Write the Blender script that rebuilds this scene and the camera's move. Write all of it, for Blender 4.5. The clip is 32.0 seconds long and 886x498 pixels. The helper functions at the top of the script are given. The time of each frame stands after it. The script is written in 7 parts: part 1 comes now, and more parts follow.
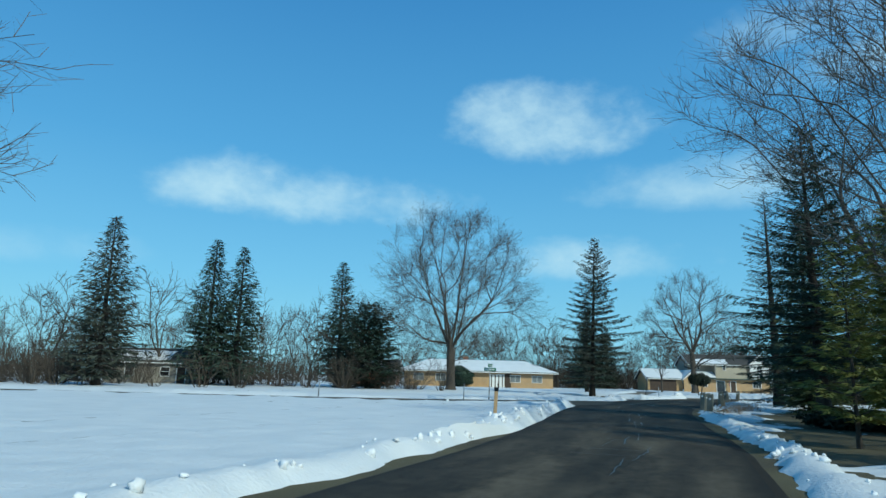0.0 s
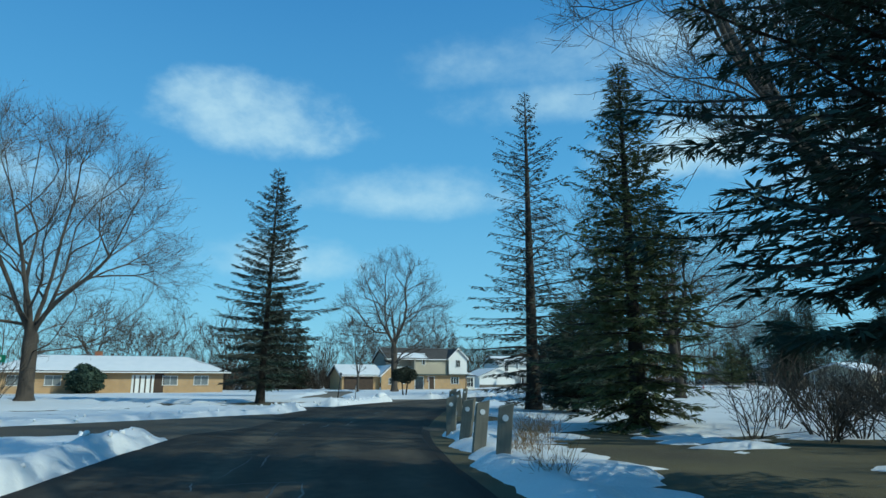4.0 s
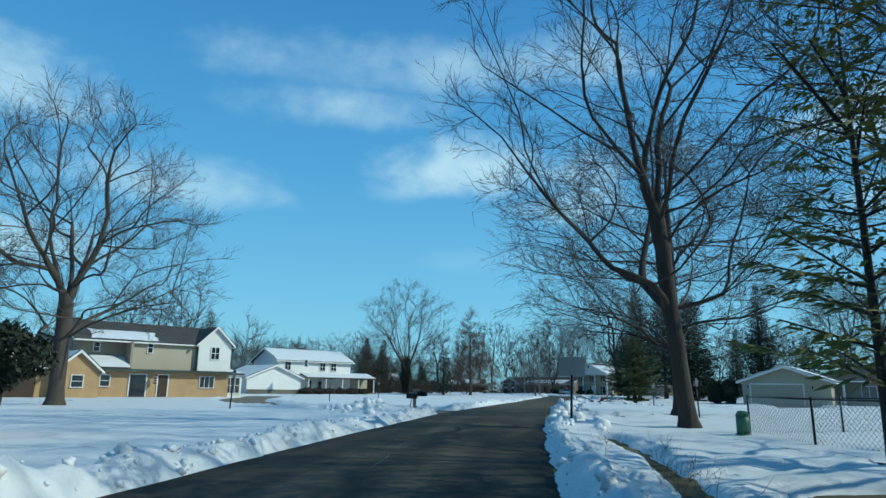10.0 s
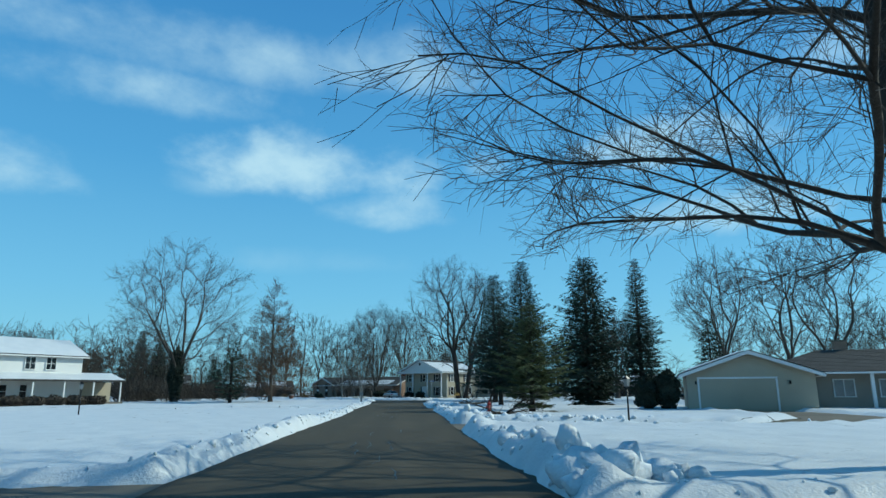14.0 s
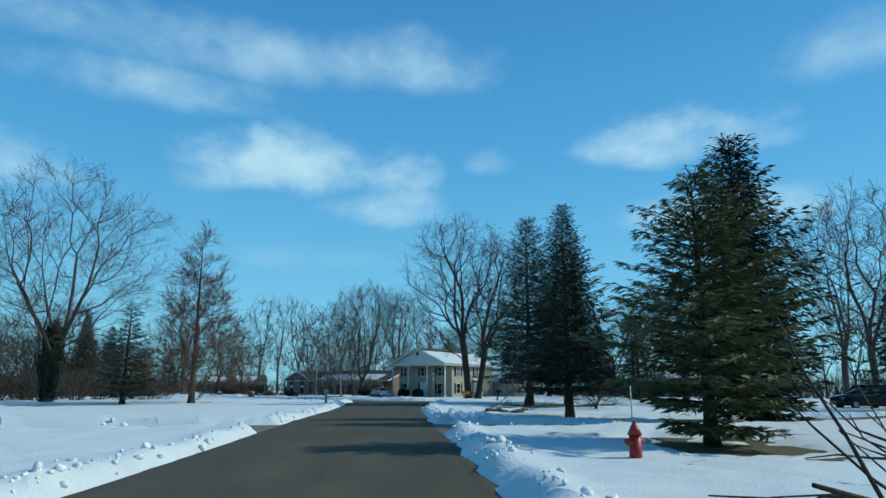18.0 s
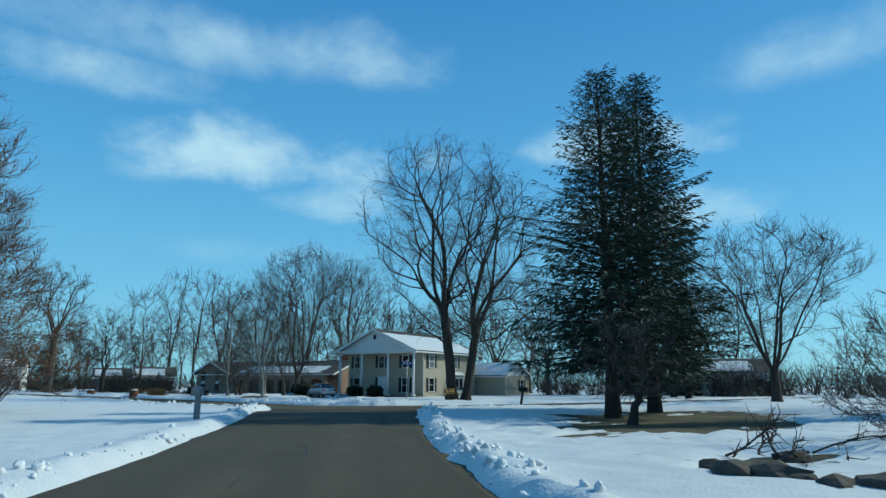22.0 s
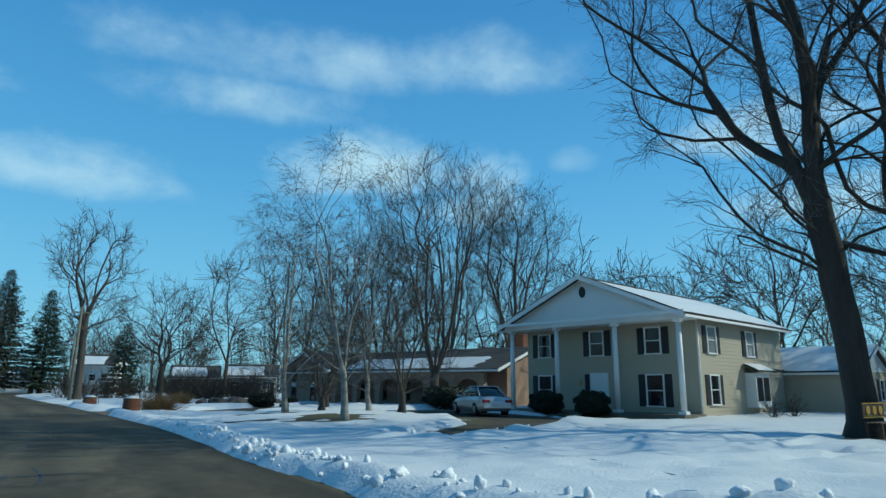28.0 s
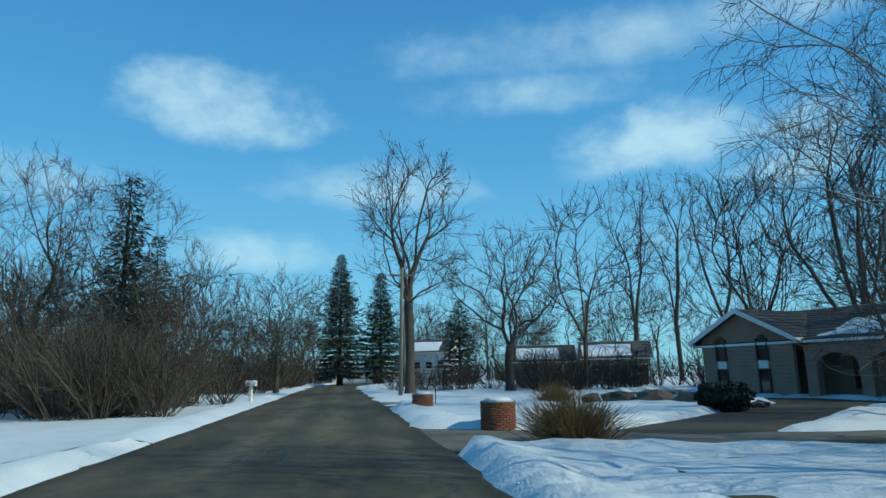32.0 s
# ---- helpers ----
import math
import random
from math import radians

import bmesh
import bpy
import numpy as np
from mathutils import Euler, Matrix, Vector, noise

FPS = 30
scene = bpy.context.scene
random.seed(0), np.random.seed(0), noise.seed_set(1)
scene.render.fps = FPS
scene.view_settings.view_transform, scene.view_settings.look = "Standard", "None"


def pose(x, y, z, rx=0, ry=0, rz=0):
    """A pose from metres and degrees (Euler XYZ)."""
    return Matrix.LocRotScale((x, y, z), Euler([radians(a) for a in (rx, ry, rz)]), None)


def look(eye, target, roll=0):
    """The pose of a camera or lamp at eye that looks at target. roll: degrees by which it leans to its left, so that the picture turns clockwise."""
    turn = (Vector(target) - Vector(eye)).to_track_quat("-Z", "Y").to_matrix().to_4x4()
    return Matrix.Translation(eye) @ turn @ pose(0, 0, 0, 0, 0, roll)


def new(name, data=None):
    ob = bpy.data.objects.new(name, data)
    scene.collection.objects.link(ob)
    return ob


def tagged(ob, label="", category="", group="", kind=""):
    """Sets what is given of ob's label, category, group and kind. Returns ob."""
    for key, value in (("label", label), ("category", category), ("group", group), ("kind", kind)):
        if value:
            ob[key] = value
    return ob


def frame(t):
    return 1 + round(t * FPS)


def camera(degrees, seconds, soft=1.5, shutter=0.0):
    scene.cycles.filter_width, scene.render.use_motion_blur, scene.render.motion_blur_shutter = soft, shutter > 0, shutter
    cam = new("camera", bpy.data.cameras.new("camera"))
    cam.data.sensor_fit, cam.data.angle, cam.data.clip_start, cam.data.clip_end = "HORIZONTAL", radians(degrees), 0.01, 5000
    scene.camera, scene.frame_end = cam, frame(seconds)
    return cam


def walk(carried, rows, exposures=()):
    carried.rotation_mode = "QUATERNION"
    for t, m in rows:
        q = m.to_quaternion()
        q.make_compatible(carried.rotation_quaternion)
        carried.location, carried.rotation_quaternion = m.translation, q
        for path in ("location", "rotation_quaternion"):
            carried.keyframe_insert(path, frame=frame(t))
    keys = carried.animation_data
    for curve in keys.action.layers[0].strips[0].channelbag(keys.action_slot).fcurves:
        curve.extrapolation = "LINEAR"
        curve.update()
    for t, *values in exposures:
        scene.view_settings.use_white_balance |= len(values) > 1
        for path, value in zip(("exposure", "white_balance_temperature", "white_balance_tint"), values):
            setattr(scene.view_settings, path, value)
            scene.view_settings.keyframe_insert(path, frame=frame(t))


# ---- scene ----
cam = camera(69.6, 32.0)
PATH = [
    (0, (12.559, -28.386, 1.465), (11.601, -26.675, 1.862), 1.5),
    (0.5, (11.748, -26.397, 1.478), (11.072, -24.557, 1.877), 1.0),
    (1, (11.069, -23.955, 1.469), (10.627, -22.046, 1.868), 0.4),
    (1.5, (10.546, -21.323, 1.46), (10.278, -19.381, 1.855), -0.2),
    (2, (10.039, -18.428, 1.439), (9.872, -16.475, 1.835), -0.4),
    (2.5, (9.523, -15.564, 1.451), (9.414, -13.607, 1.847), -0.4),
    (3, (9.058, -12.542, 1.449), (8.972, -10.584, 1.848), -0.4),
    (3.5, (8.517, -9.278, 1.44), (8.435, -7.321, 1.845), -0.2),
    (4, (8.009, -5.852, 1.422), (7.919, -3.896, 1.83), -0.1),
    (4.5, (7.407, -2.363, 1.393), (7.306, -0.408, 1.802), 0.2),
    (6.5, (4.898, 13.262, 1.49), (4.807, 15.221, 1.885), 0.2),
    (7, (4.436, 16.933, 1.431), (4.405, 18.892, 1.834), 0.3),
    (7.5, (4.226, 20.745, 1.424), (4.28, 22.702, 1.829), 0.4),
    (8, (4.226, 24.479, 1.418), (4.392, 26.43, 1.825), 0.2),
    (8.5, (4.535, 28.037, 1.481), (4.819, 29.972, 1.896), 0.2),
    (9, (4.995, 31.611, 1.461), (5.39, 33.527, 1.879), 0.2),
    (9.5, (5.807, 35.565, 1.495), (6.313, 37.453, 1.916), 0.1),
    (10, (6.813, 39.728, 1.463), (7.42, 41.586, 1.887), 0.8),
    (10.5, (7.908, 43.479, 1.451), (8.613, 45.303, 1.87), 1.2),
    (11, (9.206, 47.254, 1.426), (10.005, 49.039, 1.846), 1.5),
    (11.5, (10.591, 50.864, 1.449), (11.472, 52.61, 1.868), 1.6),
    (12, (12.061, 54.457, 1.465), (13.004, 56.169, 1.889), 1.5),
    (12.5, (13.622, 57.925, 1.448), (14.609, 59.612, 1.874), 1.5),
    (13, (15.251, 61.408, 1.468), (16.282, 63.07, 1.883), 0.5),
    (13.5, (16.642, 64.786, 1.347), (17.721, 66.419, 1.757), -0.2),
    (14, (18.463, 68.117, 1.458), (19.581, 69.717, 1.892), -0.2),
    (14.5, (20.233, 71.438, 1.442), (21.384, 73.014, 1.879), 0.5),
    (16.5, (28.44, 81.728, 1.389), (29.594, 83.304, 1.815), -0.0),
    (17, (30.574, 85.447, 1.407), (31.715, 87.033, 1.832), -0.1),
    (17.5, (32.502, 88.978, 1.401), (33.632, 90.573, 1.825), -0.3),
    (18, (34.376, 92.456, 1.463), (35.497, 94.057, 1.889), 0.2),
    (18.5, (36.083, 95.831, 1.459), (37.21, 97.428, 1.884), 0.4),
    (19, (38.001, 99.226, 1.468), (39.14, 100.814, 1.892), 0.6),
    (19.5, (39.808, 102.471, 1.486), (40.967, 104.044, 1.91), 0.7),
    (20, (41.567, 105.584, 1.467), (42.751, 107.14, 1.892), 0.6),
    (20.5, (43.271, 108.601, 1.479), (44.478, 110.138, 1.903), 0.5),
    (21, (45.066, 111.635, 1.463), (46.293, 113.155, 1.891), 0.3),
    (21.5, (46.928, 114.548, 1.47), (48.17, 116.057, 1.894), 0.2),
    (22, (48.683, 117.329, 1.428), (49.937, 118.83, 1.844), 0.2),
    (22.5, (50.425, 120.188, 1.408), (51.691, 121.68, 1.821), -0.1),
    (23, (52.177, 122.959, 1.437), (53.45, 124.447, 1.843), -0.4),
    (23.5, (53.832, 125.795, 1.442), (55.113, 127.277, 1.848), -0.2),
    (24, (55.484, 128.338, 1.322), (56.771, 129.815, 1.726), -0.9),
    (24.5, (57.003, 131.136, 1.437), (58.301, 132.602, 1.84), -1.7),
    (26.5, (63.628, 142.932, 1.416), (64.894, 144.426, 1.827), -1.9),
    (27, (64.993, 145.585, 1.438), (66.167, 147.149, 1.858), -1.6),
    (27.5, (66.092, 148.312, 1.469), (67.131, 149.965, 1.902), -0.4),
    (28, (66.931, 151.083, 1.403), (67.82, 152.823, 1.829), 0.4),
    (28.5, (67.505, 153.855, 1.452), (68.239, 155.669, 1.863), 0.1),
    (29, (67.888, 156.748, 1.437), (68.459, 158.62, 1.849), -0.3),
    (29.5, (68.114, 159.705, 1.474), (68.53, 161.616, 1.892), -1.2),
    (30, (68.14, 162.728, 1.461), (68.422, 164.664, 1.877), -1.6),
    (30.5, (67.927, 165.659, 1.47), (68.105, 167.608, 1.881), -1.4),
    (31, (67.594, 168.856, 1.449), (67.691, 170.813, 1.85), -1.2),
    (31.5, (67.246, 171.712, 1.482), (67.285, 173.673, 1.874), -0.9),
    (32, (66.847, 174.94, 1.451), (66.845, 176.903, 1.834), -1.0),
]
walk(cam, [(t, look(eye, target, roll)) for t, eye, target, roll in PATH], [(0, 0.21, 6150, -6), (32, 0.21, 6150, -6)])
# ---- light: low winter sun from the south-east, blue sky with fair-weather clouds ----
SUN_DIR = Vector((0.92, -0.39, 0.0)).normalized()
SUN_ELEV = radians(36)
sun_data = bpy.data.lights.new("sun", "SUN")
sun_data.energy, sun_data.angle, sun_data.color = 2.75, radians(0.6), (1.0, 0.955, 0.84)
sun = new("sun", sun_data)
sun.matrix_world = look((0, 0, 60), Vector((0, 0, 60)) - (SUN_DIR * math.cos(SUN_ELEV) + Vector((0, 0, math.sin(SUN_ELEV)))))

# azimuth from +y to +x and elevation in degrees, half width, half height, density
CLOUDS = [
    (-43, 15.2, 15, 3.2, 0.95), (-18.7, 22.0, 9.5, 4.2, 1.0), (-7, 16.3, 11, 3.0, 0.7),
    (-16, 10.2, 10, 2.4, 0.8), (9, 24, 11, 3.0, 0.7), (14, 17.3, 4.5, 1.8, 0.4),
    (22, 19, 11, 4.2, 1.0), (29, 15.6, 6, 2.4, 0.7), (10, 27.4, 15, 3.6, 0.6),
    (31, 28, 11, 3.4, 0.6), (55, 20.4, 9, 3.2, 0.9), (58, 14.2, 9, 2.6, 0.8),
    (23, 11.2, 11, 1.6, 0.3), (39.4, 19.6, 2.4, 1.5, 0.5), (-64, 9, 10, 2, 0.4), (75, 25, 10, 3, 0.5),
]


def make_world():
    w = bpy.data.worlds.new("winter_sky")
    w.use_nodes = True
    nt = w.node_tree
    nd, lk = nt.nodes, nt.links
    bg = nd["Background"]

    def m(op, a, b=None, c=None, clamp=False):
        n = nd.new("ShaderNodeMath")
        n.operation, n.use_clamp = op, clamp
        for i, v in enumerate((a, b, c)):
            if v is None:
                continue
            if isinstance(v, (int, float)):
                n.inputs[i].default_value = v
            else:
                lk.new(v, n.inputs[i])
        return n.outputs[0]

    sky = nd.new("ShaderNodeTexSky")
    sky.sky_type, sky.sun_disc = "NISHITA", False
    sky.sun_elevation, sky.sun_rotation = SUN_ELEV, math.atan2(SUN_DIR.x, SUN_DIR.y)
    sky.air_density, sky.dust_density, sky.ozone_density = 1.25, 0.35, 2.2
    tc = nd.new("ShaderNodeTexCoord")
    sep = nd.new("ShaderNodeSeparateXYZ")
    lk.new(tc.outputs["Generated"], sep.inputs[0])
    az = m("MULTIPLY", m("ARCTAN2", sep.outputs[0], sep.outputs[1]), 57.2958)
    el = m("MULTIPLY", m("ARCSINE", sep.outputs[2]), 57.2958)

    def tex(scale, detail, zoom):
        mp = nd.new("ShaderNodeMapping")
        mp.inputs["Scale"].default_value = zoom
        lk.new(tc.outputs["Generated"], mp.inputs[0])
        t = nd.new("ShaderNodeTexNoise")
        t.inputs["Scale"].default_value, t.inputs["Detail"].default_value, t.inputs["Roughness"].default_value = scale, detail, 0.58
        lk.new(mp.outputs[0], t.inputs[0])
        return t.outputs[0]

    billow = tex(6.5, 6, (1, 1, 1.5))
    wisps = tex(19.0, 4, (1, 1, 1.6))
    rough = m("ADD", m("MULTIPLY", m("SUBTRACT", billow, 0.5), 3.6), m("MULTIPLY", m("SUBTRACT", wisps, 0.5), 0.9))
    total = None
    for a, e, hw, hh, dens in CLOUDS:
        dx = m("DIVIDE", m("SUBTRACT", az, a), hw)
        dy = m("DIVIDE", m("SUBTRACT", el, e), hh)
        # flat bases: the lower half falls off faster
        low = m("MULTIPLY", m("MINIMUM", dy, 0.0), 0.55)
        dy = m("ADD", dy, low)
        r2 = m("ADD", m("MULTIPLY", dx, dx), m("MULTIPLY", dy, dy))
        body = m("ADD", m("SUBTRACT", 1.3, r2), rough)
        mask = m("MULTIPLY", m("MULTIPLY", body, 0.54, clamp=True), dens)
        total = mask if total is None else m("MAXIMUM", total, mask)
    soft = nd.new("ShaderNodeMapRange")
    soft.interpolation_type = "SMOOTHSTEP"
    lk.new(total, soft.inputs[0])
    tint = nd.new("ShaderNodeMixRGB")
    tint.blend_type, tint.inputs[0].default_value, tint.inputs[2].default_value = "MULTIPLY", 1.0, (0.62, 0.86, 1.1, 1)
    lk.new(sky.outputs[0], tint.inputs[1])
    # clear air: deep blue above, paler towards the horizon
    ramp = nd.new("ShaderNodeValToRGB")
    cr = ramp.color_ramp
    cr.elements[0].position, cr.elements[0].color = 0.0, (0.29, 0.612, 0.80, 1)
    cr.elements[1].position, cr.elements[1].color = 1.0, (0.046, 0.188, 0.43, 1)
    for pos, col in ((0.14, (0.20, 0.508, 0.80, 1)), (0.32, (0.110, 0.368, 0.71, 1)), (0.55, (0.063, 0.252, 0.583, 1))):
        e = cr.elements.new(pos)
        e.color = col
    lk.new(m("DIVIDE", el, 60.0, clamp=True), ramp.inputs[0])
    gain = nd.new("ShaderNodeMixRGB")
    gain.blend_type, gain.inputs[0].default_value, gain.inputs[2].default_value = "MULTIPLY", 1.0, (10.5, 10.5, 10.5, 1)
    lk.new(ramp.outputs[0], gain.inputs[1])
    hz = nd.new("ShaderNodeMixRGB")
    hz.inputs[0].default_value = 0.8
    lk.new(tint.outputs[0], hz.inputs[1]), lk.new(gain.outputs[0], hz.inputs[2])
    mix = nd.new("ShaderNodeMixRGB")
    mix.inputs[2].default_value = (6.3, 8.0, 9.2, 1)
    lk.new(m("MULTIPLY", soft.outputs[0], 0.8), mix.inputs[0]), lk.new(hz.outputs[0], mix.inputs[1]), lk.new(mix.outputs[0], bg.inputs[0])
    bg.inputs[1].default_value = 0.088
    scene.world = w


make_world()
scene.view_settings.exposure = 0.0
# ---- materials ----
def mat(name, c1, c2=None, rough=0.8, scale=3.0, fine=40.0, bump=0.3, dist=0.02, metal=0.0, stretch=(1, 1, 1), rnd=0.0, dirt=None, dirt_amount=0.0, spec=0.35, coords="Object"):
    """Two tones at two scales, with relief; rnd: how far single pieces differ in brightness; dirt: a third tone in patches."""
    ma = bpy.data.materials.new(name)
    ma.use_nodes = True
    nt = ma.node_tree
    nd, lk = nt.nodes, nt.links
    b = nd["Principled BSDF"]
    b.inputs["Roughness"].default_value, b.inputs["Metallic"].default_value = rough, metal
    b.inputs["Specular IOR Level"].default_value = spec
    c2 = c2 or tuple(v * 0.72 for v in c1)
    tc = nd.new("ShaderNodeTexCoord")
    mp = nd.new("ShaderNodeMapping")
    mp.inputs["Scale"].default_value = stretch
    lk.new(tc.outputs[coords], mp.inputs[0])

    def tex(s, d):
        t = nd.new("ShaderNodeTexNoise")
        t.inputs["Scale"].default_value, t.inputs["Detail"].default_value = s, d
        lk.new(mp.outputs[0], t.inputs[0])
        return t.outputs[0]

    big, small = tex(scale, 4), tex(fine, 3)
    add = nd.new("ShaderNodeMath")
    add.operation = "MULTIPLY_ADD"
    lk.new(small, add.inputs[0])
    add.inputs[1].default_value = 0.55
    sc = nd.new("ShaderNodeMath")
    sc.operation = "MULTIPLY_ADD"
    lk.new(big, sc.inputs[0])
    sc.inputs[1].default_value, sc.inputs[2].default_value = 1.5, -0.52
    lk.new(sc.outputs[0], add.inputs[2])
    mix = nd.new("ShaderNodeMixRGB")
    mix.use_clamp = True
    mix.inputs[1].default_value, mix.inputs[2].default_value = (*c1, 1), (*c2, 1)
    lk.new(add.outputs[0], mix.inputs[0])
    col = mix.outputs[0]
    if dirt:
        ramp = nd.new("ShaderNodeMapRange")
        ramp.inputs[1].default_value, ramp.inputs[2].default_value, ramp.inputs[4].default_value = 0.52, 0.68, dirt_amount
        lk.new(tex(scale * 0.31, 5), ramp.inputs[0])
        mx = nd.new("ShaderNodeMixRGB")
        mx.inputs[2].default_value = (*dirt, 1)
        lk.new(ramp.outputs[0], mx.inputs[0]), lk.new(col, mx.inputs[1])
        col = mx.outputs[0]
    if rnd:
        oi = nd.new("ShaderNodeObjectInfo")
        ra = nd.new("ShaderNodeMapRange")
        ra.inputs[3].default_value, ra.inputs[4].default_value = 1 - rnd, 1 + rnd
        lk.new(oi.outputs["Random"], ra.inputs[0])
        hv = nd.new("ShaderNodeHueSaturation")
        lk.new(ra.outputs[0], hv.inputs["Value"]), lk.new(col, hv.inputs["Color"])
        col = hv.outputs[0]
    lk.new(col, b.inputs["Base Color"])
    if bump:
        bp = nd.new("ShaderNodeBump")
        bp.inputs["Strength"].default_value, bp.inputs["Distance"].default_value = bump, dist
        lk.new(add.outputs[0], bp.inputs["Height"]), lk.new(bp.outputs[0], b.inputs["Normal"])
    return ma


M_SNOW = mat("snow", (0.71, 0.725, 0.73), (0.59, 0.62, 0.64), 0.55, 0.9, 16, 0.7, 0.05, spec=0.4)
M_SNOWBANK = mat("plowed_snow", (0.84, 0.86, 0.88), (0.72, 0.74, 0.76), 0.6, 2.2, 14, 0.7, 0.06, dirt=(0.42, 0.41, 0.38), dirt_amount=0.45)
M_LAWN = mat("dormant_lawn", (0.115, 0.098, 0.052), (0.055, 0.050, 0.028), 0.95, 0.6, 30, 0.8, 0.05, dirt=(0.05, 0.042, 0.03), dirt_amount=0.6)
M_ASPHALT = mat("asphalt", (0.085, 0.074, 0.058), (0.055, 0.049, 0.040), 0.88, 0.35, 60, 0.6, 0.014, dirt=(0.115, 0.10, 0.078), dirt_amount=0.9, spec=0.12)
M_ASPHALT2 = mat("old_asphalt", (0.115, 0.10, 0.078), (0.075, 0.067, 0.053), 0.9, 0.4, 70, 0.5, 0.012, dirt=(0.12, 0.108, 0.085), dirt_amount=0.7, spec=0.12)
M_CONCRETE = mat("concrete", (0.20, 0.175, 0.14), (0.14, 0.125, 0.10), 0.9, 0.5, 50, 0.35, 0.01, dirt=(0.09, 0.085, 0.075), dirt_amount=0.6, spec=0.15)
M_BARK = mat("grey_bark", (0.105, 0.088, 0.072), (0.045, 0.038, 0.032), 0.92, 2.5, 18, 1.0, 0.05, stretch=(1, 1, 0.25))
M_BARK_DARK = mat("dark_bark", (0.06, 0.049, 0.04), (0.025, 0.021, 0.018), 0.92, 2.5, 18, 1.0, 0.05, stretch=(1, 1, 0.25))
M_TWIG = mat("twigs", (0.115, 0.10, 0.086), (0.06, 0.052, 0.046), 0.9, 1.0, 9, 0.0)
M_TWIG_RED = mat("rusty_twigs", (0.19, 0.105, 0.06), (0.10, 0.06, 0.04), 0.9, 1.0, 9, 0.0)
M_BIRCH = mat("birch_bark", (0.42, 0.395, 0.35), (0.08, 0.07, 0.06), 0.75, 1.6, 7, 0.4, 0.02, stretch=(1, 1, 2.2))
M_NEEDLE = mat("spruce_needles", (0.040, 0.070, 0.046), (0.020, 0.038, 0.027), 0.75, 0.7, 6, 0.0)
M_NEEDLE_D = mat("dark_needles", (0.026, 0.048, 0.028), (0.013, 0.025, 0.016), 0.8, 0.7, 6, 0.0)
M_NEEDLE_G = mat("grey_spruce_needles", (0.072, 0.085, 0.064), (0.036, 0.044, 0.035), 0.8, 0.7, 6, 0.0)
M_NEEDLE_O = mat("olive_needles", (0.125, 0.140, 0.050), (0.060, 0.074, 0.030), 0.75, 0.8, 6, 0.0)
M_NEEDLE_Y = mat("pine_needles", (0.19, 0.195, 0.045), (0.095, 0.11, 0.03), 0.75, 0.8, 6, 0.0)
M_WHITE = mat("white_paint", (0.78, 0.78, 0.76), (0.68, 0.68, 0.66), 0.55, 0.7, 25, 0.1, 0.005)
M_SIDING = mat("beige_siding", (0.43, 0.375, 0.28), (0.37, 0.325, 0.245), 0.6, 0.5, 20, 0.1, 0.004)
M_SIDING_W = mat("white_siding", (0.74, 0.74, 0.71), (0.66, 0.66, 0.64), 0.6, 0.5, 20, 0.1, 0.004)
M_SIDING_T = mat("taupe_siding", (0.30, 0.27, 0.22), (0.25, 0.225, 0.185), 0.65, 0.5, 20, 0.1, 0.004)
M_BRICK_T = mat("buff_brick", (0.50, 0.33, 0.17), (0.36, 0.23, 0.12), 0.85, 1.2, 9, 0.5, 0.01)
M_BRICK_R = mat("red_brick", (0.30, 0.115, 0.06), (0.19, 0.075, 0.045), 0.85, 1.5, 9, 0.5, 0.01, rnd=0.25)
M_BRICK_P = mat("pinkish_brick", (0.33, 0.22, 0.155), (0.22, 0.145, 0.105), 0.85, 1.2, 9, 0.5, 0.01)
M_MORTAR = mat("mortar", (0.36, 0.33, 0.29), (0.27, 0.25, 0.22), 0.95, 3, 40, 0.4, 0.004)
M_SHINGLE = mat("grey_shingles", (0.085, 0.08, 0.075), (0.05, 0.048, 0.046), 0.9, 0.8, 14, 0.6, 0.01, rnd=0.15)
M_SHINGLE_G = mat("green_shingles", (0.06, 0.085, 0.075), (0.04, 0.055, 0.05), 0.9, 0.8, 14, 0.6, 0.01)
M_SHUTTER = mat("black_shutter", (0.022, 0.022, 0.024), (0.015, 0.015, 0.016), 0.5, 2, 30, 0.1, 0.003)
M_DARKWOOD = mat("dark_wood", (0.07, 0.045, 0.03), (0.04, 0.027, 0.02), 0.7, 2, 20, 0.3, 0.005)
M_POST = mat("weathered_wood", (0.23, 0.215, 0.17), (0.12, 0.115, 0.095), 0.9, 3, 26, 0.7, 0.01, stretch=(1, 1, 0.15))
M_STAKE = mat("raw_wood", (0.45, 0.29, 0.15), (0.36, 0.23, 0.12), 0.8, 4, 30, 0.3, 0.004, stretch=(1, 1, 0.2))
M_BLACK = mat("black_metal", (0.014, 0.014, 0.016), (0.009, 0.009, 0.01), 0.4, 3, 40, 0.1, 0.002, metal=0.4)
M_STEEL = mat("galvanised_steel", (0.34, 0.35, 0.36), (0.25, 0.26, 0.27), 0.45, 3, 40, 0.1, 0.002, metal=0.8)
M_GREEN = mat("sign_green", (0.01, 0.16, 0.085), (0.01, 0.14, 0.075), 0.4, 2, 30, 0.0)
M_BLUE = mat("sign_blue", (0.02, 0.09, 0.30), (0.02, 0.08, 0.26), 0.4, 2, 30, 0.0)
M_RED = mat("hydrant_red", (0.34, 0.03, 0.025), (0.24, 0.022, 0.02), 0.45, 4, 30, 0.2, 0.004)
